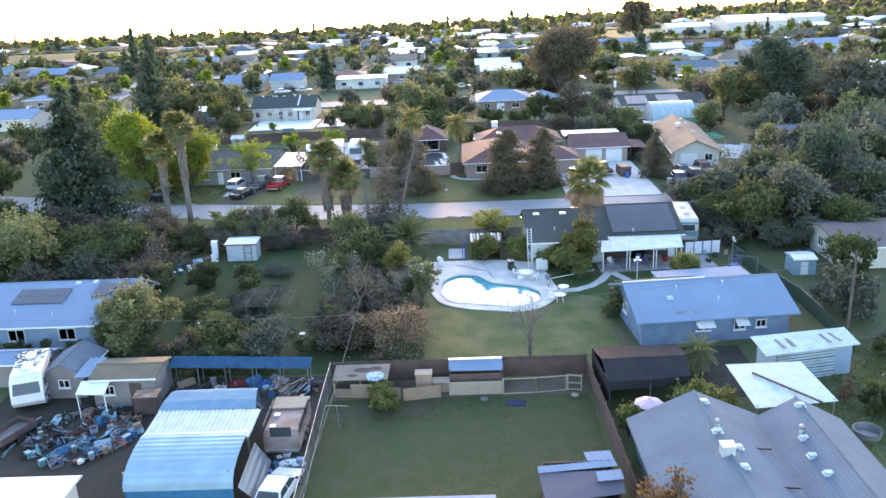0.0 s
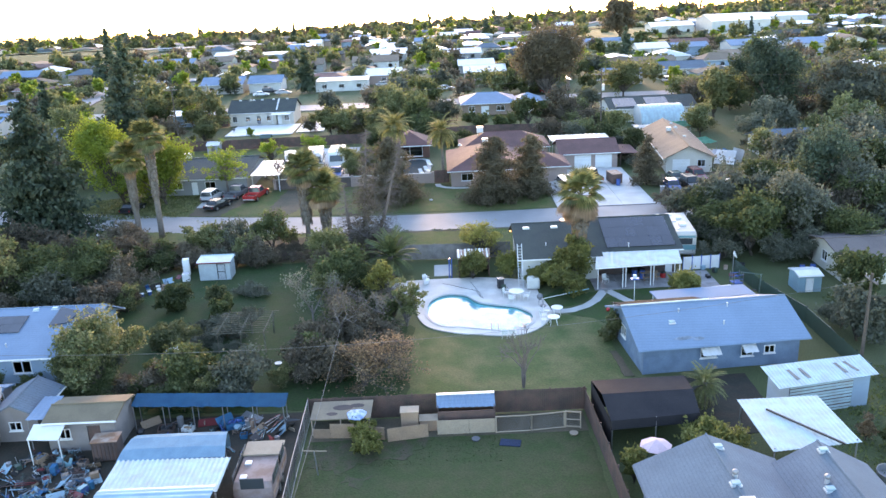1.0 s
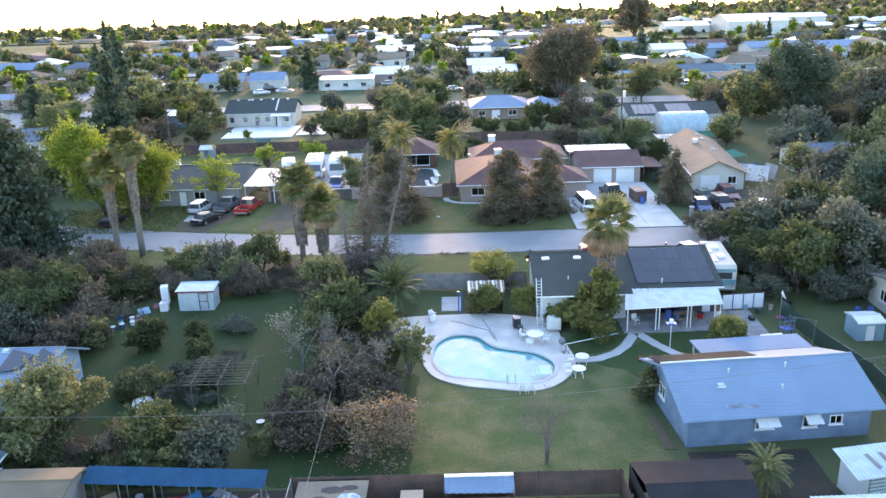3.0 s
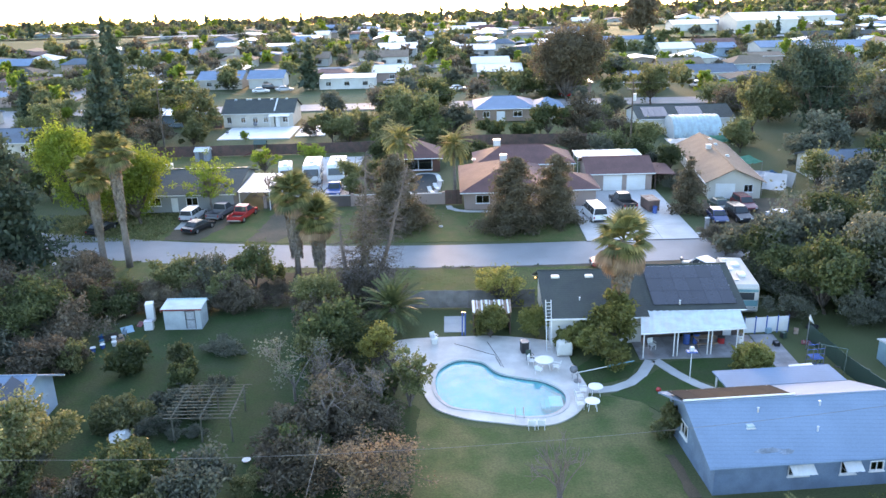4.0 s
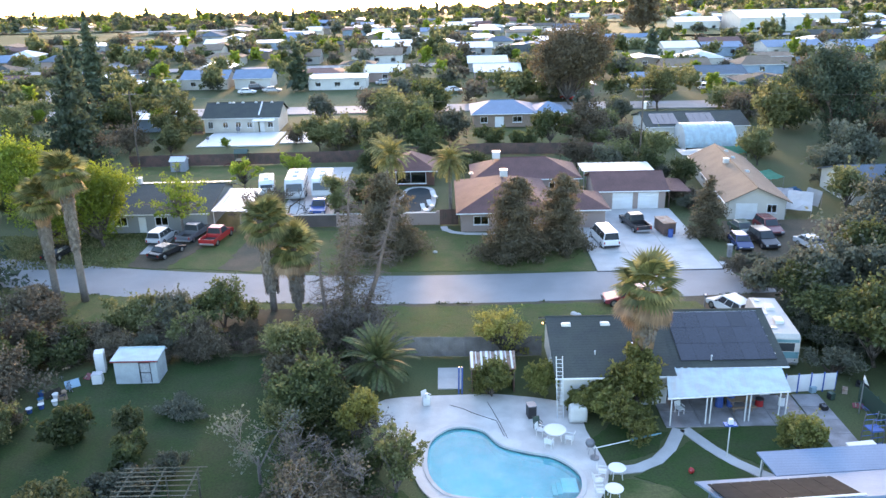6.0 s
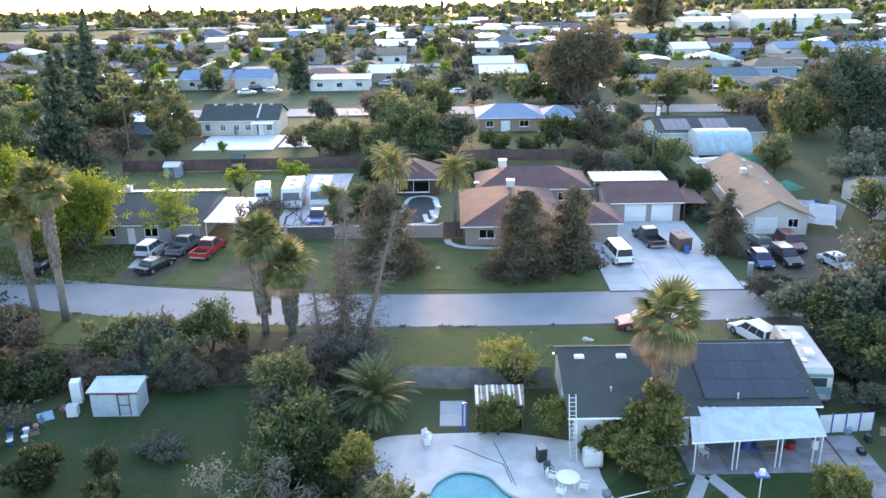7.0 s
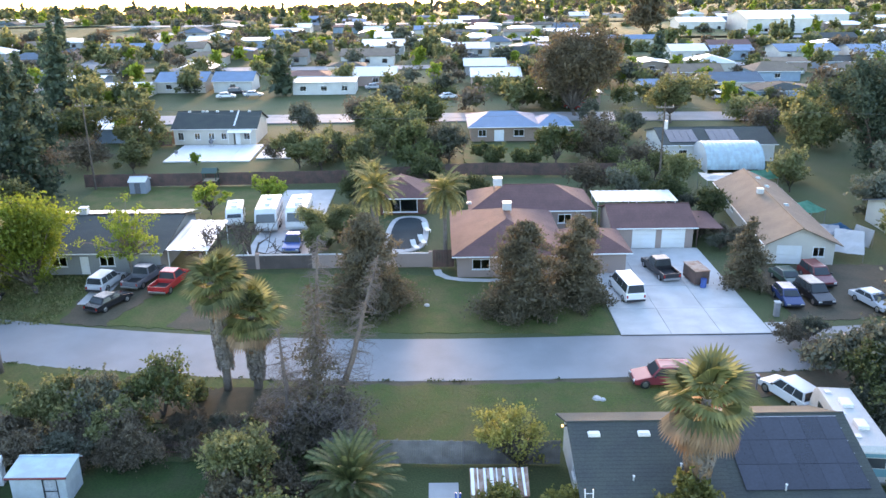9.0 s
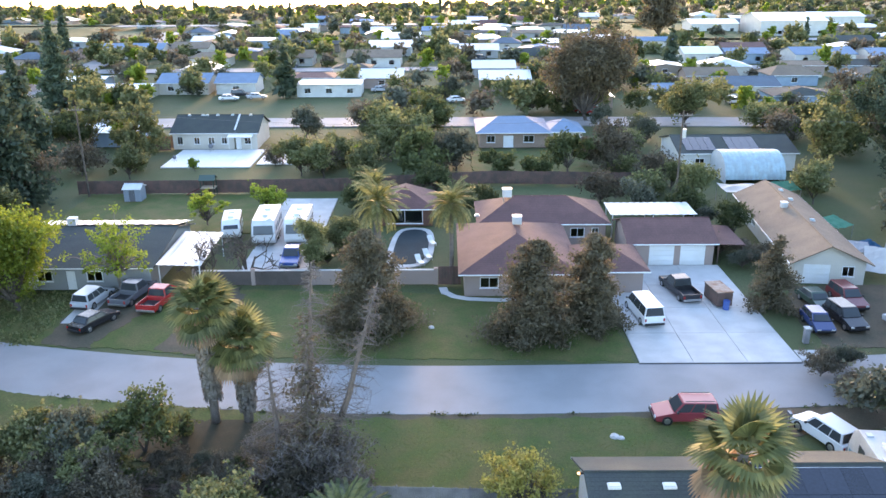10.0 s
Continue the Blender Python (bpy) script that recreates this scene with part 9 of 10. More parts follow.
put(bare_tree("tree", "grey leafless tree behind the garage", 9.5, 10, 47, forks=4, depth=5, leaf=L_BROWN, leaves=2600, size=0.3), 25.5, 174)
put(broadleaf("tree", "green round tree near the far back fence", 6.5, 7, L_GREEN, 48, 0.1, 4500, 0.3, 26), 18, 172)
put(broadleaf("bush", "dense garden bush by the back fence", 3.6, 6, L_GREEN, 49, 0.04, 3500, 0.28, 24), 7.5, 170)
again([o for o in scene.objects if o.name.startswith("bush")][-1], 13, 169, 80, 0.9)
# left middle distance
put(conifer("tree", "tall dark fir behind the street houses", 19, 9.5, L_DARK, 51, 8000, 0.42), -57, 154)
put(conifer("tree", "tall dark fir on the skyline", 19, 9, L_DARK, 52, 6000, 0.5), -83, 226)
again([o for o in scene.objects if o.name.startswith("tree") and o.get("label") == "tall dark fir behind the street houses"][0], -66, 176, 60, 0.95)
put(conifer("tree", "huge dark fir beside the street", 18.5, 14, L_DARK, 53, 16000, 0.36, ragged=0.3), -51.8, 107.5)
put(conifer("tree", "dark fir on the far skyline", 17, 5, L_DARK, 54, 2500, 0.6), -125, 325)
put(broadleaf("tree", "tall yellow green spring tree by the street", 12.4, 11.5, L_YELLOW, 55, 0.08, 22000, 0.21, 76), -47.5, 123)
put(broadleaf("tree", "yellow green spring tree before a house", 10.4, 9.5, L_YELLOW, 56, 0.08, 20000, 0.2, 70), -40.8, 121.5)
put(broadleaf("tree", "sparse yellow green tree above a roof", 8.4, 9.0, L_YELLOW, 57, 0.28, 2600, 0.17, 70, 0.085, bark=PALEBARK), -32.7, 125.4)
put(broadleaf("tree", "sparse yellow leaved tree by the trailers", 5.0, 6.0, L_YELLOW, 58, 0.15, 2600, 0.17, 56, 0.1), -23.6, 150.8)
put(broadleaf("tree", "small yellow leaved tree behind the motorhome", 4.4, 5.4, L_YELLOW, 48, 0.12, 2200, 0.17, 50, 0.1), -30.0, 147.0)
put(bare_tree("tree", "spreading bare tree before the carport", 8.2, 12, 59, material=BARK, forks=4, depth=4, floor=0.034, low=True), -20.9, 128.8)
again(scene.objects[[o.name for o in scene.objects if o.get("label") == "spreading bare tree before the carport"][0]], -25.0, 129.2, 130, 0.9)
put(broadleaf("tree", "dense olive tree in the back gardens", 8.5, 9.5, L_GREEN, 60, 0.1, 6000, 0.32, 30), -60, 183)
put(broadleaf("tree", "olive green tree beside the white house", 9.5, 9.0, L_OLIVE, 61, 0.1, 6000, 0.32, 30), -50, 181)
again([o for o in scene.objects if o.get("label") == "dense olive tree in the back gardens"][0], -63, 148, 120, 1.0)
put(broadleaf("tree", "grey leafless thicket beside the lawn", 7.5, 11, L_BROWN, 62, 0.06, 6000, 0.26, 34), -57.5, 157)
for k, (x, y, s) in enumerate(((-12, 168, 0.8), (-5, 170, 1.0), (1, 174, 0.9), (-20, 173, 0.7), (-17, 180, 0.8), (-10, 190, 1.0), (-4, 198, 1.1), (-26, 198, 0.8), (-16, 205, 0.9), (27, 160, 0.75), (32, 156, 0.7), (29.5, 149, 0.6))):
    again(far_kinds[(0, 1, 2, 5, 7)[k % 5]], x, y, 50 * k, s)
# trees on the far side of the street
put(conifer("tree", "dense dark pine on the front lawn", 9.2, 7.8, L_PINE, 71, 30000, 0.15, clear=0.05, ragged=0.16, dome=1), 7.0, 114.8)
put(conifer("tree", "dense dark pine beside the driveway", 8.8, 6.0, L_PINE, 72, 24000, 0.15, clear=0.05, ragged=0.16, dome=1), 12.3, 117.2)
put(conifer("tree", "broad dark conifer on the front lawn", 9.4, 8.6, L_PINE, 73, 34000, 0.15, clear=0.04, ragged=0.16, dome=1), -7.4, 116.6)
put(conifer("tree", "olive conifer beside the tan house", 7.4, 4.2, L_PINE, 74, 9000, 0.14, ragged=0.45), 29.6, 121.0)
put(palm("palm_tree", "feathery queen palm lit by the low sun", 9.6, 75, "feather", 40, 1.15, spread=(82, -40)), -6.9, 124.5)
put(palm("palm_tree", "feathery queen palm beside the covered pool", 7.6, 76, "feather", 40, 1.15, spread=(82, -40)), 0.0, 130.5)
put(palm("palm_tree", "queen palm behind the wall", 7.0, 77, "feather", 36, 1.1, spread=(82, -40)), -8.6, 140)
# the right flank
R1 = put(broadleaf("tree", "grey green tree overhanging the motorhome", 6.5, 9.0, L_GREY, 81, 0.08, 9000, 0.24, 36), 31.6, 99.0)
put(broadleaf("tree", "dense grey green tree by the street", 7.5, 9.5, L_GREY, 82, 0.08, 9000, 0.24, 36), 36.5, 101.5)
put(broadleaf("tree", "deep green tree behind the swing set", 7.5, 7.5, L_GREEN, 83, 0.06, 9000, 0.24, 34), 33.0, 88.5)
put(broadleaf("tree", "dark green tree in the side garden", 9.0, 9.0, L_GREY, 84, 0.06, 9000, 0.24, 36), 38.8, 91.5)
put(broadleaf("tree", "tall grey green tree at the plot edge", 10.0, 10, L_DARK, 85, 0.06, 12000, 0.22, 40), 46.0, 104)
again(R1, 43, 112.5, 100, 0.8), again(R1, 50, 99, 200, 1.15), again(R1, 41, 93, 300, 0.75)
again(R1, 56, 112, 20, 1.3), again(R1, 50, 120, 75, 1.1), again(R1, 62, 124, 140, 1.3), again(R1, 51.5, 77, 33, 0.8), again(R1, 53, 86, 10, 1.1)
put(broadleaf("tree", "pale flowering shrub beyond the blue house", 4.0, 5.0, L_GREY, 86, 0.05, 5000, 0.2, 26), 33.5, 66.5)
put(broadleaf("tree", "green garden tree beyond the blue house", 5.0, 5.5, L_GREEN, 87, 0.08, 6000, 0.22, 28), 36.5, 73)
put(broadleaf("bush", "green bush behind the white shed", 3.2, 4.0, L_GREEN, 88, 0.04, 4000, 0.2, 22), 33.5, 57.5)
put(broadleaf("bush", "small conical garden bush", 2.0, 1.3, L_RUST, 89, 0.04, 1200, 0.14, 14), 26.8, 51.8)
put(broadleaf("bush", "green bush behind the carport", 2.6, 3.4, L_GREEN, 90, 0.04, 3500, 0.18, 20), 28.5, 49.5)
put(broadleaf("bush", "broad yellow green bush by the grey house", 2.4, 5.2, L_GOLD, 91, 0.04, 9000, 0.13, 30), 16.4, 50.0, 0, 1.0, 0.95)
put(palm("palm_tree", "small feathery yellow green palm by the canopy", 1.9, 92, "feather", 34, 0.62, trunk=0.12, spread=(85, -45)), 17.8, 57.0)
put(broadleaf("bush", "yellow green bush beside the fence", 2.2, 1.9, L_GOLD, 93, 0.04, 3600, 0.12, 20), 10.7, 48.2)
put(bare_tree("tree", "thin tree with orange autumn leaves", 5.0, 6.5, 94, material=BARK, forks=5, depth=4, leaf=L_ORANGE, leaves=1300, size=0.15, lean=(0.25, -0.05)), 10.3, 38.2, 0, 1.1)
put(broadleaf("bush", "leafy yellow green bush inside the pen", 2.0, 3.8, L_GOLD, 95, 0.04, 7000, 0.11, 34, 0.15), -6.2, 53.6)
put(bare_tree("tree", "small bare tree on the pool lawn", 6.4, 0.2, 96, material=DEADBARK, forks=4, depth=4, low=True), 5.3, 60.9, 0, 0.72, 1.05)
# around the pool
put(broadleaf("bush", "round clipped green bush by the pool deck", 3.0, 3.4, L_GOLD, 101, 0.03, 9000, 0.12, 40), 2.6, 85.0)
put(broadleaf("bush", "green bush against the house corner", 3.0, 3.2, L_GOLD, 102, 0.03, 7000, 0.13, 26), 6.3, 85.2)
put(broadleaf("tree", "dense olive green tree beside the patio", 4.8, 5.0, L_GOLD, 103, 0.06, 11000, 0.17, 34), 12.6, 82.2)
put(broadleaf("bush", "broad yellow green bush behind the pool", 2.8, 4.2, L_GOLD, 104, 0.03, 9000, 0.15, 28), 11.8, 79.4)
put(broadleaf("bush", "low shrub under the kitchen window", 1.9, 2.8, L_GOLD, 109, 0.03, 6000, 0.12, 28), 9.0, 82.2)
put(broadleaf("bush", "dense hedge bush by the house wall", 2.5, 4.0, L_GOLD, 107, 0.03, 7000, 0.14, 26), 10.4, 81.9)
put(broadleaf("bush", "round golden green bush on the lawn", 3.3, 3.3, L_GOLD, 105, 0.03, 10000, 0.12, 40), 22.3, 76.4)
put(broadleaf("bush", "yellow green shrub at the house corner", 2.6, 2.6, L_OLIVE, 106, 0.03, 6000, 0.14, 22), 14.0, 68.8)
put(broadleaf("bush", "yellow flowering shrub on the verge", 4.4, 6.6, L_LIME, 108, 0.05, 3800, 0.13, 100, 0.1), 4.0, 91.0)
put(palm("palm_tree", "tall fan palm with a shaggy skirt by the house", 8.8, 111, "fan", 34, 1.55, 3.2, trunk=0.28, spread=(82, -50), dry=0.7, thatch=(8.0, 4.9, 1.2, 0.72)), 13.6, 84.6)
put(palm("palm_tree", "tall fan palm beside the street", 8.9, 112, "fan", 46, 1.5, 1.3, trunk=0.26, spread=(85, -40), dry=0.9, thatch=(8.2, 2.4, 0.95, 0.62)), -17.0, 101.8)
put(palm("palm_tree", "shorter fan palm beside the street", 6.2, 113, "fan", 46, 1.5, 1.3, trunk=0.28, spread=(85, -40), dry=0.88, thatch=(5.5, 1.4, 0.95, 0.58)), -14.7, 102.0)
put(palm("palm_tree", "very tall slim fan palm", 13.0, 114, "fan", 38, 1.4, 1.2, trunk=0.3, spread=(85, -35), thatch=(12.3, 6.0, 0.7, 0.45)), -36.2, 105.0)
put(palm("palm_tree", "tall slim fan palm", 10.2, 115, "fan", 38, 1.4, 1.2, trunk=0.3, spread=(85, -35), thatch=(9.5, 4.0, 0.7, 0.45)), -39.4, 106.0)
put(palm("palm_tree", "short date palm with arching fronds", 2.3, 116, "date", 54, 1.12, trunk=0.35, spread=(80, -28)), -6.0, 86.6)
# the thicket between the gardens
put(dead_pine("dead_tree", "tall bare grey dead conifer by the fence", 14.2, 121, (0.075, 0.0), 2.4), -9.6, 96.4)
put(dead_pine("dead_tree", "slim leaning dead conifer by the fence", 12.6, 122, (0.285, 0.0), 1.7), -8.3, 97.2)
put(dead_pine("dead_tree", "leaning dead conifer over the street", 8.0, 123, (-0.06, 0.02), 2.0), -11.0, 95.6)
put(conifer("tree", "tall thinning brown conifer", 11.5, 5.0, L_BROWN, 124, 2600, 0.15, clear=0.05, ragged=0.5, bark=DEADBARK), -9.0, 95.2)
put(broadleaf("tree", "dark green thicket tree between gardens", 5.2, 6.4, L_GREEN, 125, 0.05, 11000, 0.18, 40), -10.3, 81.0)
put(broadleaf("tree", "dusty green thicket tree between gardens", 4.2, 4.6, L_PINE, 126, 0.05, 8000, 0.16, 32), -12.2, 84.0)
put(broadleaf("tree", "slim yellow green tree in the thicket", 5.3, 2.7, L_LIME, 127, 0.1, 4600, 0.14, 26), -6.7, 77.6)
put(broadleaf("tree", "feathery olive tree at the pool edge", 4.7, 3.8, L_OLIVE, 128, 0.08, 3600, 0.13, 44, 0.11, bark=PALEBARK), -4.0, 73.6)
put(bare_tree("tree", "grey leafless tree in the thicket", 6.4, 6.5, 129, forks=4, depth=5, leaf=L_GREY, leaves=900, size=0.12), -12.6, 74.6)
put(bare_tree("tree", "dead grey brown tree by the pool", 6.2, 5.0, 130, forks=4, depth=5, leaf=L_BROWN, leaves=500, size=0.12), -5.9, 72.4)
put(bare_tree("tree", "thin grey brown tree over the fence line", 6.6, 6.0, 131, forks=4, depth=5, leaf=L_BROWN, leaves=1600, size=0.13), -9.4, 69.0)
put(bare_tree("tree", "twiggy tree with rust brown leaves behind the pens", 5.4, 7.5, 132, material=BARK, forks=4, depth=5, leaf=L_RUST, leaves=6500, size=0.085, low=True), -7.0, 62.4, 0, 1.5, 1.02)
put(broadleaf("bush", "dry grey brown thicket below the trees", 3.0, 5.5, L_BROWN, 133, 0.03, 7000, 0.15, 30), -11.8, 68.5)
put(broadleaf("bush", "green undergrowth between the gardens", 2.6, 5.0, L_GREEN, 134, 0.03, 7000, 0.16, 28), -9.4, 72.4)
put(broadleaf("bush", "low green bush on the garden lawn", 2.2, 3.4, L_GREEN, 135, 0.03, 5000, 0.15, 22), -12.2, 82.6)
# the left gardens
put(broadleaf("tree", "broad leafy tree with pale tips", 5.4, 8.4, L_TIPS, 141, 0.06, 26000, 0.15, 54), -29.0, 64.6)
put(broadleaf("tree", "green tree behind the sheds", 3.6, 6.5, L_GREEN, 142, 0.05, 14000, 0.15, 34), -21.0, 62.4)
put(broadleaf("tree", "grey green thin tree behind the lean-to", 3.4, 5.5, L_GREY, 143, 0.05, 6500, 0.17, 30), -15.6, 61.0)
put(broadleaf("bush", "round dark green bush on the lawn", 2.9, 4.2, L_GREEN, 144, 0.03, 9000, 0.16, 28), -26.8, 80.2)
put(broadleaf("bush", "bright green upright shrub on the lawn", 2.1, 2.4, L_TIPS, 150, 0.03, 5200, 0.11, 26), -23.1, 80.6)
put(broadleaf("bush", "green shrub beside the pergola", 2.8, 3.0, L_GREEN, 145, 0.03, 6000, 0.15, 22), -21.6, 77.0)
put(broadleaf("bush", "leafy shrub under the pergola", 1.9, 5.0, L_GREY, 146, 0.03, 6000, 0.15, 26), -20.6, 73.8)
put(broadleaf("bush", "sprawling green bush near the house", 2.2, 4.4, L_OLIVE, 147, 0.03, 5500, 0.16, 24), -25.0, 71.6)
put(broadleaf("bush", "low grey green heap of cut brush", 0.75, 5.4, L_GREY, 148, 0.03, 5200, 0.1, 30, 0.12), -20.4, 83.0)
H1 = put(broadleaf("bush", "dry brown and green hedge thicket", 3.6, 6.5, L_BROWN, 149, 0.03, 8000, 0.17, 34), -32.5, 92.6, 0, 0.8)
put(broadleaf("bush", "dusty olive hedge by the street", 3.4, 6.0, L_OLIVE, 150, 0.03, 8000, 0.17, 32), -28.0, 96.4)
put(broadleaf("bush", "grey weeping bush beside the shed", 2.8, 3.4, L_BROWN, 151, 0.03, 6000, 0.15, 24), -22.0, 94.2)
again(H1, -36.5, 92.5, 120, 1.05), again(H1, -34.5, 86.5, 220, 0.95), again(H1, -39, 99.5, 30, 1.0), again(H1, -33, 80.5, 80, 0.8), again(H1, -43, 93, 190, 1.1)
put(broadleaf("tree", "dark green thicket tree in the overgrown garden", 5.0, 6.5, L_GREEN, 153, 0.05, 9000, 0.19, 34), -37.5, 88.0)
put(broadleaf("tree", "olive willow-like tree with trailing shoots", 7.0, 9.5, L_OLIVE, 154, 0.05, 11000, 0.2, 40), -46.0, 84.0)
put(broadleaf("tree", "olive tree beside the blue-roofed house", 6.0, 7.5, L_OLIVE, 155, 0.05, 9000, 0.2, 34), -53, 90)
again(H1, -50, 98, 300, 1.2), again(H1, -58, 84, 20, 1.3), again(H1, -13.2, 90.2, 150, 0.6)
again(H1, -62, 96, 45, 1.4), again(H1, -47, 72, 45, 0.8)

for k, (x, y, s, i) in enumerate(((60, 150, 1.0, 2), (68, 143, 1.1, 0), (54, 143, 0.8, 2), (78, 138, 1.2, 2), (50, 130, 0.75, 0), (60, 132, 0.9, 1), (72, 126, 1.1, 2), (48, 155, 0.8, 0), (86, 150, 1.3, 1), (66, 112, 1.1, 2), (76, 106, 1.2, 0), (58, 101, 0.9, 1), (88, 122, 1.3, 2), (92, 172, 1.4, 0), (50, 160, 0.6, 7))):
    again(far_kinds[i], x, y, 47 * k, s)
for k, (x, y, s, i) in enumerate(((-70, 118, 1.0, 1), (-64, 128, 0.9, 0), (-75, 132, 1.1, 2), (-58, 134, 0.8, 1), (-66, 140, 0.8, 5), (-52, 137, 0.8, 1), (-72, 104, 1.0, 0), (-66, 88, 0.9, 1), (-70, 76, 0.9, 0), (-60, 74, 0.7, 2), (-54, 146, 0.7, 0), (-80, 150, 1.0, 1), (-50, 133, 0.55, 7), (-48, 170, 0.7, 0), (-56, 172, 0.8, 5), (-70, 165, 0.9, 1), (-48.5, 174, 0.42, 7), (-39.5, 174.5, 0.35, 3), (-27.5, 177.5, 0.5, 5), (-12, 152, 0.55, 1), (-12.5, 158, 0.6, 0), (1, 157, 0.6, 7), (-2, 161, 0.6, 1), (4, 152, 0.5, 1), (24, 151, 0.6, 2), (20, 156, 0.7, 5), (31, 162, 0.55, 0))):
    again(far_kinds[i], x, y, 61 * k, s)



# ---- thickets and hedges ----
kinds_ = {
    "brown": H1,
    "twig": put(broadleaf("bush", "grey brown twiggy bush with few leaves", 3.2, 4.6, L_BROWN, 161, 0.03, 4200, 0.13, 40, bark=PALEBARK), -30.0, 94.0, 0, 0.85),
    "olive": put(broadleaf("bush", "loose olive green bush in a thicket", 3.2, 4.4, L_OLIVE, 162, 0.03, 5200, 0.15, 36), -23.0, 94.6),
    "green": put(broadleaf("bush", "deep green bush in a thicket", 3.4, 4.2, L_GREEN, 163, 0.03, 5600, 0.15, 36), -34.6, 90.6),
    "grey": put(broadleaf("bush", "dusty grey green bush in a thicket", 3.4, 4.6, L_GREY, 164, 0.03, 5200, 0.15, 36), 33.4, 95.0),
    "tree": put(broadleaf("tree", "slim olive tree in a thicket", 6.0, 4.6, L_OLIVE, 165, 0.12, 6000, 0.16, 40), -12.4, 87.2),
    "dark": put(broadleaf("tree", "dense dark green tree in a thicket", 6.0, 5.4, L_GREEN, 166, 0.06, 8000, 0.17, 46), -9.0, 79.2, 0, 0.75),
    "bare": put(bare_tree("tree", "grey leafless tree in a thicket", 5.4, 5.4, 167, forks=4, depth=5, leaf=L_BROWN, leaves=900, size=0.12, low=True), -10.2, 73.6),
}
rk = random.Random(9)


def thicket(x0, x1, y0, y1, n, names, lo, hi, keep=()):
    for k in range(n):
        x, y = rk.uniform(x0, x1), rk.uniform(y0, y1)
        if any((x - a) ** 2 + (y - b) ** 2 < r * r for a, b, r in keep):
            continue
        s = rk.uniform(lo, hi)
        again(kinds_[rk.choice(names)], x, y, rk.uniform(0, 360), s, s * rk.uniform(0.8, 1.2))


again(kinds_["grey"], -24.2, 96.6, 40, 0.9, 1.25)
thicket(-45, -19.5, 91.6, 95.6, 24, ("brown", "twig", "grey", "green", "twig", "brown"), 0.42, 0.75, ((-36.2, 105, 3), (-39.4, 106, 3)))
thicket(-19.5, -12, 93.8, 95.2, 4, ("twig", "brown", "olive"), 0.25, 0.4)
thicket(-47, -31, 79, 94, 22, ("green", "olive", "brown", "dark", "twig", "grey"), 0.7, 1.1)
thicket(-12.0, -5.2, 64, 72, 11, ("twig", "bare", "green", "brown", "olive"), 0.6, 0.9)
thicket(-12.5, -5.0, 71, 82, 15, ("twig", "bare", "green", "green", "olive", "tree"), 0.55, 0.85, ((-6.1, 84.5, 5.2), (-4, 73.6, 1.5)))
thicket(-13.0, -8.5, 85, 94, 12, ("green", "twig", "brown", "twig", "brown"), 0.45, 0.75, ((-6.1, 85.6, 4.6),))
thicket(30.5, 44, 86, 104, 20, ("grey", "green", "grey", "dark"), 0.8, 1.3, ((26, 95, 4.5),))
thicket(28.6, 32, 87, 98, 9, ("grey", "green", "dark"), 0.6, 0.95)
thicket(44, 60, 92, 118, 16, ("grey", "dark", "twig"), 0.9, 1.5)
thicket(-32, -12.5, 59.4, 64.5, 16, ("olive", "green", "grey", "olive", "twig"), 0.5, 0.85)
thicket(31.5, 50, 48, 82, 22, ("green", "grey", "olive"), 0.5, 1.0, ((43, 82, 7.5), (34.5, 79, 3.0), (31, 61, 1.5)))
thicket(-24, -15, 69.5, 76.5, 6, ("grey", "green"), 0.25, 0.45)
for x, y, z_ in ((-38.4, 63.2, 0.62), (-36.2, 63.4, 0.55), (-40.6, 63.4, 0.5), (-33.6, 63.8, 0.5)):
    again(kinds_["green"], x, y, 70 * x, z_)
thicket(-60, -48, 60, 84, 12, ("green", "olive", "dark"), 0.8, 1.2)
thicket(28.6, 31.5, 104, 110, 4, ("twig", "grey"), 0.5, 0.8)
thicket(29.2, 32.6, 130, 150, 7, ("grey", "twig", "dark"), 0.5, 0.8, ((37.5, 139, 5.5),))
thicket(-15.5, -9.5, 129, 146, 6, ("olive", "green", "tree"), 0.5, 0.9, ((-17, 140, 3),))
thicket(-21.5, -12.5, 92.4, 96.6, 14, ("green", "twig", "grey", "twig"), 0.3, 0.5)
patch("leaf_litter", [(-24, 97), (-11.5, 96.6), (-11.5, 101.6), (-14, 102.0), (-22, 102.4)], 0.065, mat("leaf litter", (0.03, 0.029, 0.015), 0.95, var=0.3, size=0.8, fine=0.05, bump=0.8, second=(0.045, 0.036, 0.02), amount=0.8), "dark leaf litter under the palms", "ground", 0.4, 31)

# ---- weeds and grass tufts ----
rng = np.random.default_rng(5)


def tufts(name, label, x0, x1, y0, y1, n, size, material, hole=None):
    """Short uneven grass and weeds, thicker in drifts."""
    p = np.stack([rng.uniform(x0, x1, n), rng.uniform(y0, y1, n)], 1)
    keep = np.array([noise.noise(Vector((a * 0.55, b * 0.55, 4))) + 0.5 * noise.noise(Vector((a * 1.9, b * 1.9, 9))) > rng.uniform(-0.9, 0.5) for a, b in p])
    p = p[keep]
    c = np.concatenate([p, np.full((len(p), 1), size * 0.45 + 0.03)], 1)
    ax = np.tile((0.0, 0.0, 1.0), (len(c), 1))
    ax[:, :2] = rng.normal(size=(len(c), 2)) * 0.5
    o = leaf_cloud(name, c, size, rng, None, material, 1.5, axes=ax)
    return tagged(o, label, "grass", kind="stuff")


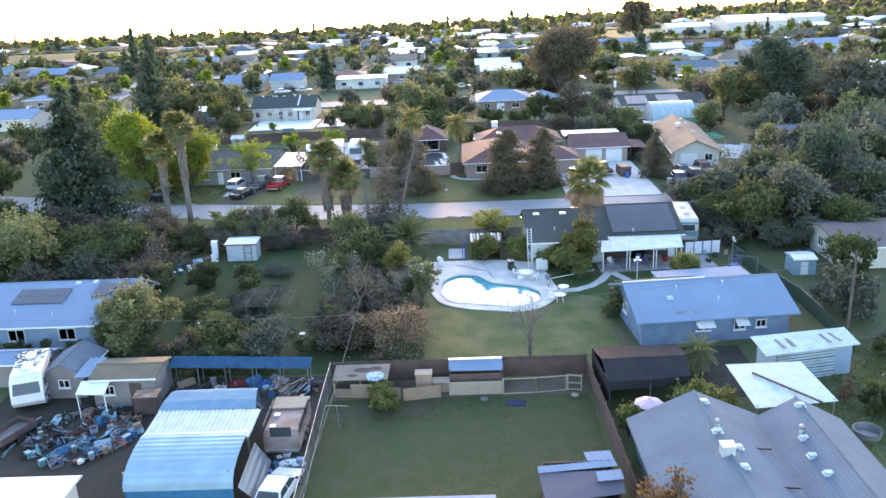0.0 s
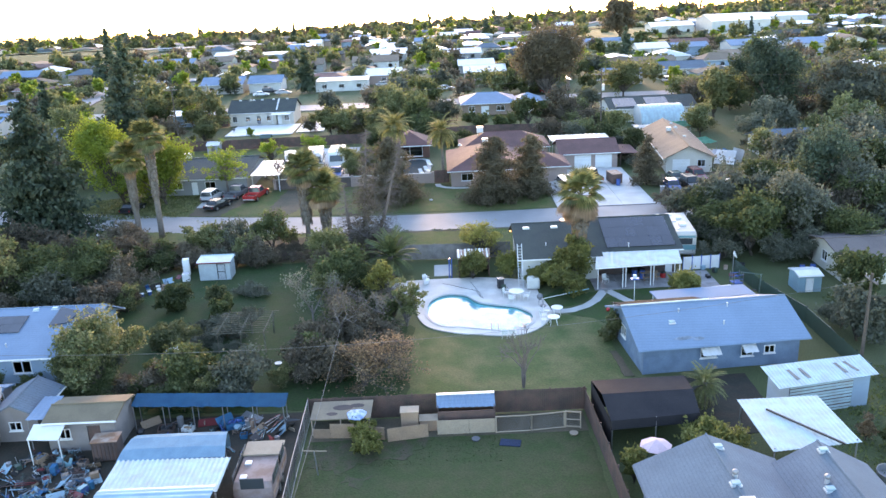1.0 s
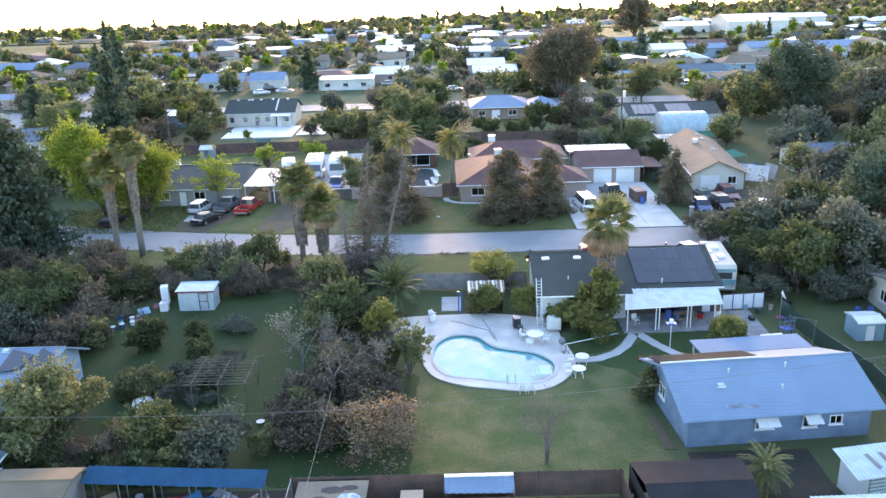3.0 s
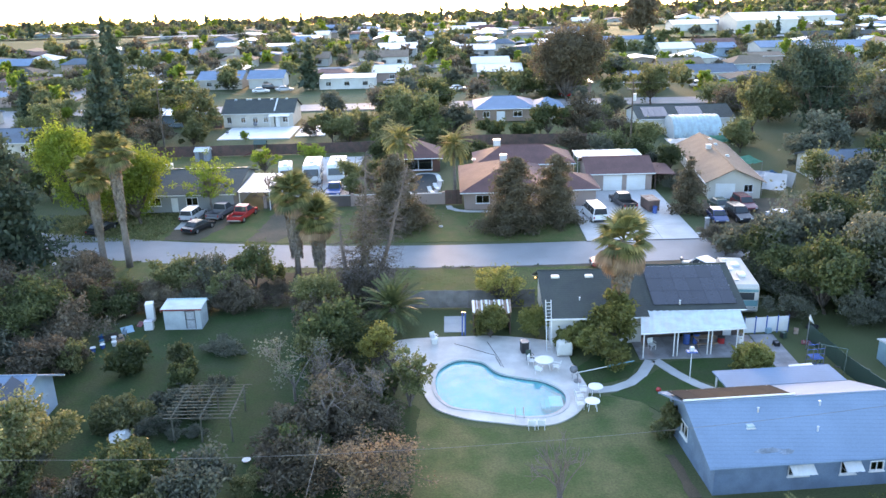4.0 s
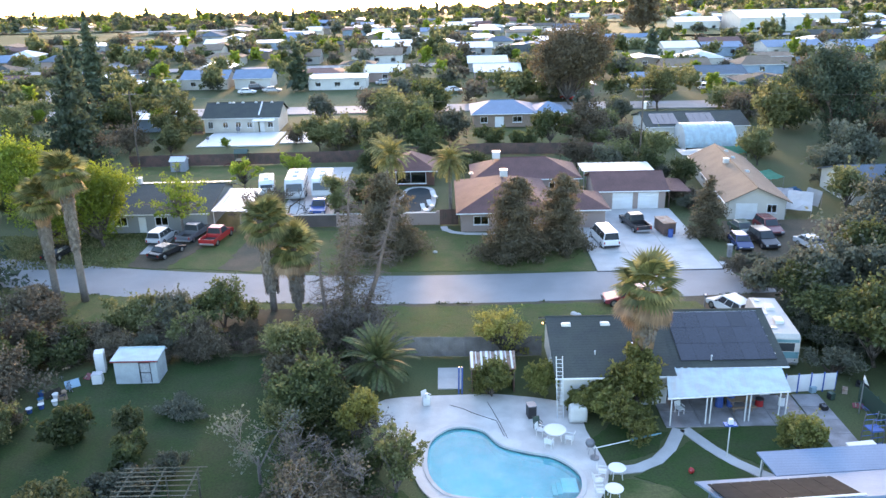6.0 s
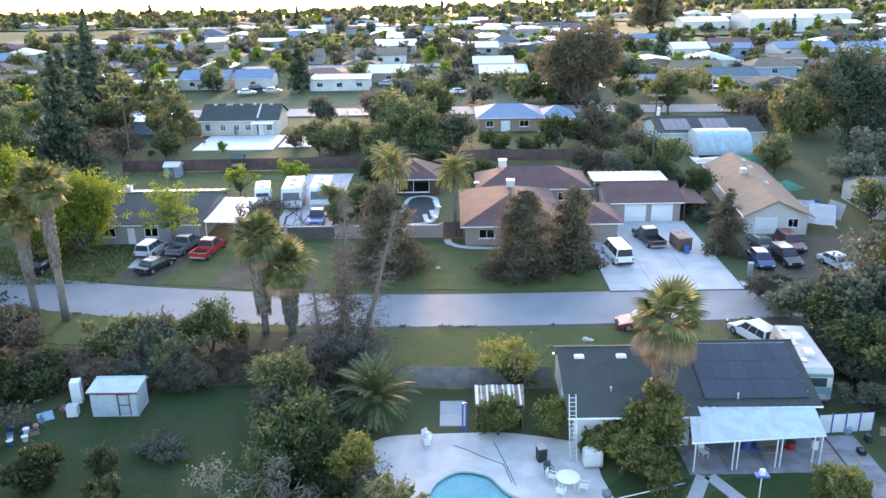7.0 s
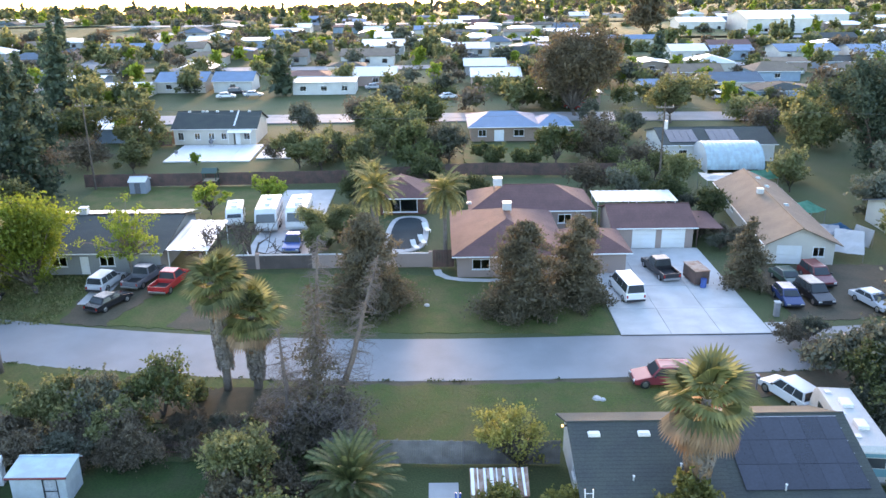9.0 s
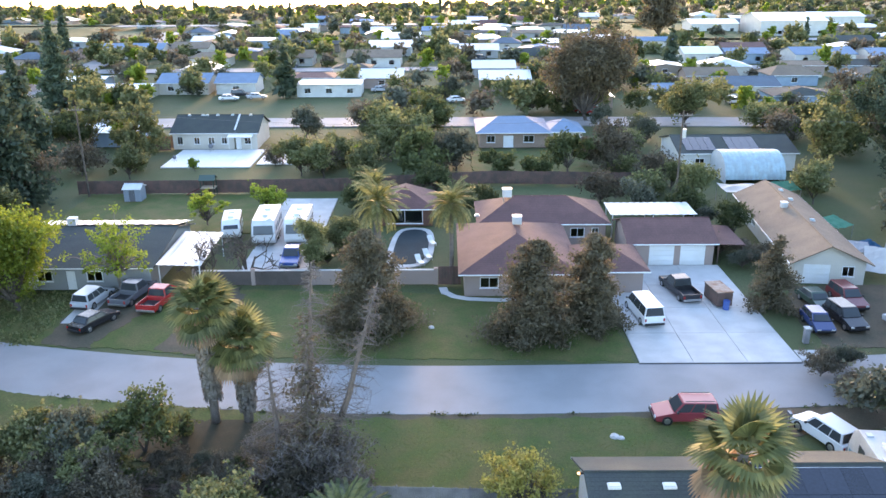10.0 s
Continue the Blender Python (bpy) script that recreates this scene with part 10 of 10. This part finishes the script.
tufts("verge_grass", "green grass of the street verge", -11.5, 23, 94.6, 102, 26000, 0.06, L_LAWN)
tufts("yard_grass", "thin grass by the animal pens", -10, 3, 51, 54.2, 1800, 0.06, L_GREEN)
tufts("side_grass", "rough grass beside parked cars", -60, -36, 114, 126, 9000, 0.2, L_OLIVE)
tufts("rear_grass", "rough grass behind the sheds", 24, 48, 40, 62, 14000, 0.14, L_LAWN)
weeds_ = []
for k in range(26):
    x = rk.uniform(-38, 29)
    c = rng.normal(size=(rk.randint(12, 46), 3)) * np.array([rk.uniform(0.1, 0.4), 0.09, 0.05]) + np.array([x, road_y(x) - 3.75 + rk.uniform(-0.15, 0.1), 0.12])
    weeds_.append(c)
tagged(leaf_cloud("street_weeds", np.concatenate(weeds_), 0.1, rng, None, L_GREEN), "low weed clumps along the street edge", "weeds", kind="stuff")

# ---- small things by the street and in the yards ----


def mailbox(x, y, h=1.1, c=None, label="white mailbox on a post by the street"):
    ob = thing("mailbox", label, "mailbox", x, y, 0.03, 0, "mailboxes")
    bm = B()
    box(bm, -0.05, 0.05, -0.05, 0.05, 0, h)
    part("post", bm, GREYWOOD, ob)
    bm = B()
    box(bm, -0.11, 0.11, -0.25, 0.25, h, h + 0.24, 0.03)
    part("box", bm, c or WHITE, ob)
    bm = B()
    box(bm, 0.142, 0.155, -0.1, -0.06, h + 0.1, h + 0.32)
    part("flag", bm, PAINTS["red"], ob)


mailbox(-38.6, 101.9, 1.2), mailbox(-43.4, 102.8, 1.2), mailbox(23.3, 100.8, 1.0, PAINTS["grey"], "dark mailbox on a thin post by the verge")
gp = thing("gate_pillar", "pale square concrete pillar beside the driveway apron", "pillar", 30.0, 114.0, 0.03)
bm = B()
box(bm, -0.22, 0.22, -0.22, 0.22, 0, 1.35, 0.02)
part("shaft", bm, OLDCONCRETE, gp)
bm = B()
box(bm, -0.27, 0.27, -0.27, 0.27, 1.35, 1.45, 0.02)
part("cap", bm, CONCRETE, gp)
for x, y, s in ((-14.6, 96.4, 0.4), (-1.9, 117.3, 0.3), (11.0, 99.7, 0.35), (11.4, 99.5, 0.25)):
    o = thing("stone", "small pale stone lying in the grass", "stone", x, y, 0.06, rk.uniform(0, 180), "pale stones")
    bm = B()
    bmesh.ops.create_icosphere(bm, subdivisions=2, radius=s)
    for v in bm.verts:
        v.co += v.co.normalized() * 0.2 * s * noise.noise(v.co * 4 + Vector((x, y, 0)))
        v.co.z *= 0.55
    part("rock", bm, CONCRETE, o)
tb = thing("covered_heap", "white sheet thrown over a heap", "tarp", -24.1, 70.0, 0.03)
bm = B()
bmesh.ops.create_icosphere(bm, subdivisions=3, radius=0.75)
for v in bm.verts:
    v.co += v.co.normalized() * 0.22 * noise.noise(v.co * 2.5)
    v.co.z = max(0, v.co.z) * 0.75
part("sheet", bm, WHITE, tb)

put(bare_tree("tree", "upright dark shrub with long leafy shoots", 5.8, 4.6, 171, material=BARK, forks=5, depth=4, leaf=L_GREEN, leaves=5200, size=0.17, low=True), -20.8, 98.2)
fx = thing("foam_box", "white foam box lying in the leaf litter", "box", -14.7, 96.3, 0.08, 30)
bm = B()
box(bm, -0.35, 0.35, -0.25, 0.25, 0, 0.3, 0.03)
part("case", bm, WHITE, fx)
bm = B()
box(bm, -0.37, 0.37, -0.27, 0.27, 0.3, 0.36, 0.02)
part("lid", bm, WHITE, fx)
parasol_ = thing("parasol", "faded pink garden parasol behind the canopy", "parasol", 12.2, 48.9, 0.03)
bm = B()
cyl(bm, (0, 0, 0), (0, 0, 2.3), 0.03)
part("pole", bm, STEEL, parasol_)
bm = B()
bmesh.ops.create_cone(bm, segments=8, radius1=1.0, radius2=0.02, depth=0.45, matrix=Matrix.Translation((0, 0, 2.3)))
part("cloth", bm, mat("faded pink cloth", (0.62, 0.42, 0.45), 0.8, var=0.1), parasol_)
tub = thing("water_trough", "round galvanised tub standing on the grass", "tub", 26.2, 47.4, 0.05)
bm = B()
ringv = [[bm.verts.new((r * math.cos(a * math.pi / 12), r * math.sin(a * math.pi / 12), z)) for a in range(24)] for r, z in ((0.85, 0), (0.9, 0.5), (0.86, 0.5), (0.82, 0.06))]
for u, v in zip(ringv, ringv[1:]):
    for i in range(24):
        bm.faces.new((u[i], u[(i + 1) % 24], v[(i + 1) % 24], v[i]))
bm.faces.new(ringv[0][::-1])
bm.faces.new(ringv[-1])
part("wall", bm, STEEL, tub)
ut = thing("utility_trailer", "low timber-sided trailer loaded with scrap", "trailer", -32.2, 50.2, 0.03, 70)
bm = B()
box(bm, -1.5, 1.5, -0.8, 0.8, 0.45, 0.53)
part("bed", bm, GREYWOOD, ut)
for q in ((-1.5, 1.5, -0.84, -0.8), (-1.5, 1.5, 0.8, 0.84), (-1.54, -1.5, -0.84, 0.84), (1.5, 1.54, -0.84, 0.84)):
    bm = B()
    box(bm, *q, 0.45, 0.95)
    part("side_board", bm, FENCEWOOD, ut)
for s in (-1, 1):
    bm = B()
    cyl(bm, (0, s * 0.86, 0.32), (0, s * 1.02, 0.32), 0.32, n=16)
    part("wheel", bm, TYRE, ut)
bm = B()
cyl(bm, (1.5, 0, 0.42), (2.7, 0, 0.35), 0.05)
part("tow_bar", bm, STEEL, ut)

for pts in ([(-0.6, 83.7), (0.4, 83.1), (1.2, 82.4), (2.7, 81.4), (3.1, 79.4)], [(2.2, 84.0), (2.5, 82.8), (2.9, 81.2), (3.3, 79.2)]):
    bm = B()
    tube(bm, [(x, y, 0.105) for x, y in pts], 0.02, 6)
    solid("garden_hose", bm, BLACK, "dark hose lying across the pool deck", "hose", group="deck hoses")
bp_ = thing("blue_poles", "two blue poles leaning by the garden slab", "poles", 0.1, 85.5, 0.0)
for k in range(2):
    bm = B()
    tube(bm, [(0.25 * k, 0, 0), (0.25 * k + 0.05, 0.3, 2.1)], 0.06, 8)
    part("pole", bm, PAINTS["blue"], bp_)

for k, (x, y, s) in enumerate(((-10.6, 94.0, 1.0), (-8.8, 93.2, 1.1), (-7.2, 94.4, 0.9), (-9.8, 91.6, 0.9), (-6.4, 92.6, 0.8), (-11.6, 92.4, 0.9), (-8.0, 96.0, 0.8), (-12.4, 95.6, 0.7))):
    again(kinds_["bare" if k % 3 else "twig"], x, y, 57 * k, s, s * 0.95)
for k, (x, y) in enumerate(((-31.4, 85.2), (-31.0, 84.4), (-30.6, 85.9), (-31.9, 86.3), (-30.2, 84.9), (-31.6, 83.8))):
    jb = thing("junk_tub", "blue and white plastic tub in the garden", "tub", x, y, 0.03, 40 * k, "garden tubs")
    bm = B()
    cyl(bm, (0, 0, 0), (0, 0, 0.36), 0.17, 0.22, 12)
    part("tub", bm, PAINTS["blue"] if k % 2 else WHITE, jb)
    bm = B()
    cyl(bm, (0, 0, 0.36), (0, 0, 0.4), 0.24, n=12)
    part("lid", bm, WHITE if k % 3 else BLUETARP, jb)

for k, (x, y, s) in enumerate(((-59, 99.5, 0.8), (-65, 101, 0.9), (-56, 95, 0.7), (-70, 99, 0.95), (-61, 91, 0.8))):
    again(far_kinds[(1, 0, 2)[k % 3]], x, y, 70 * k, s, s * 0.95)
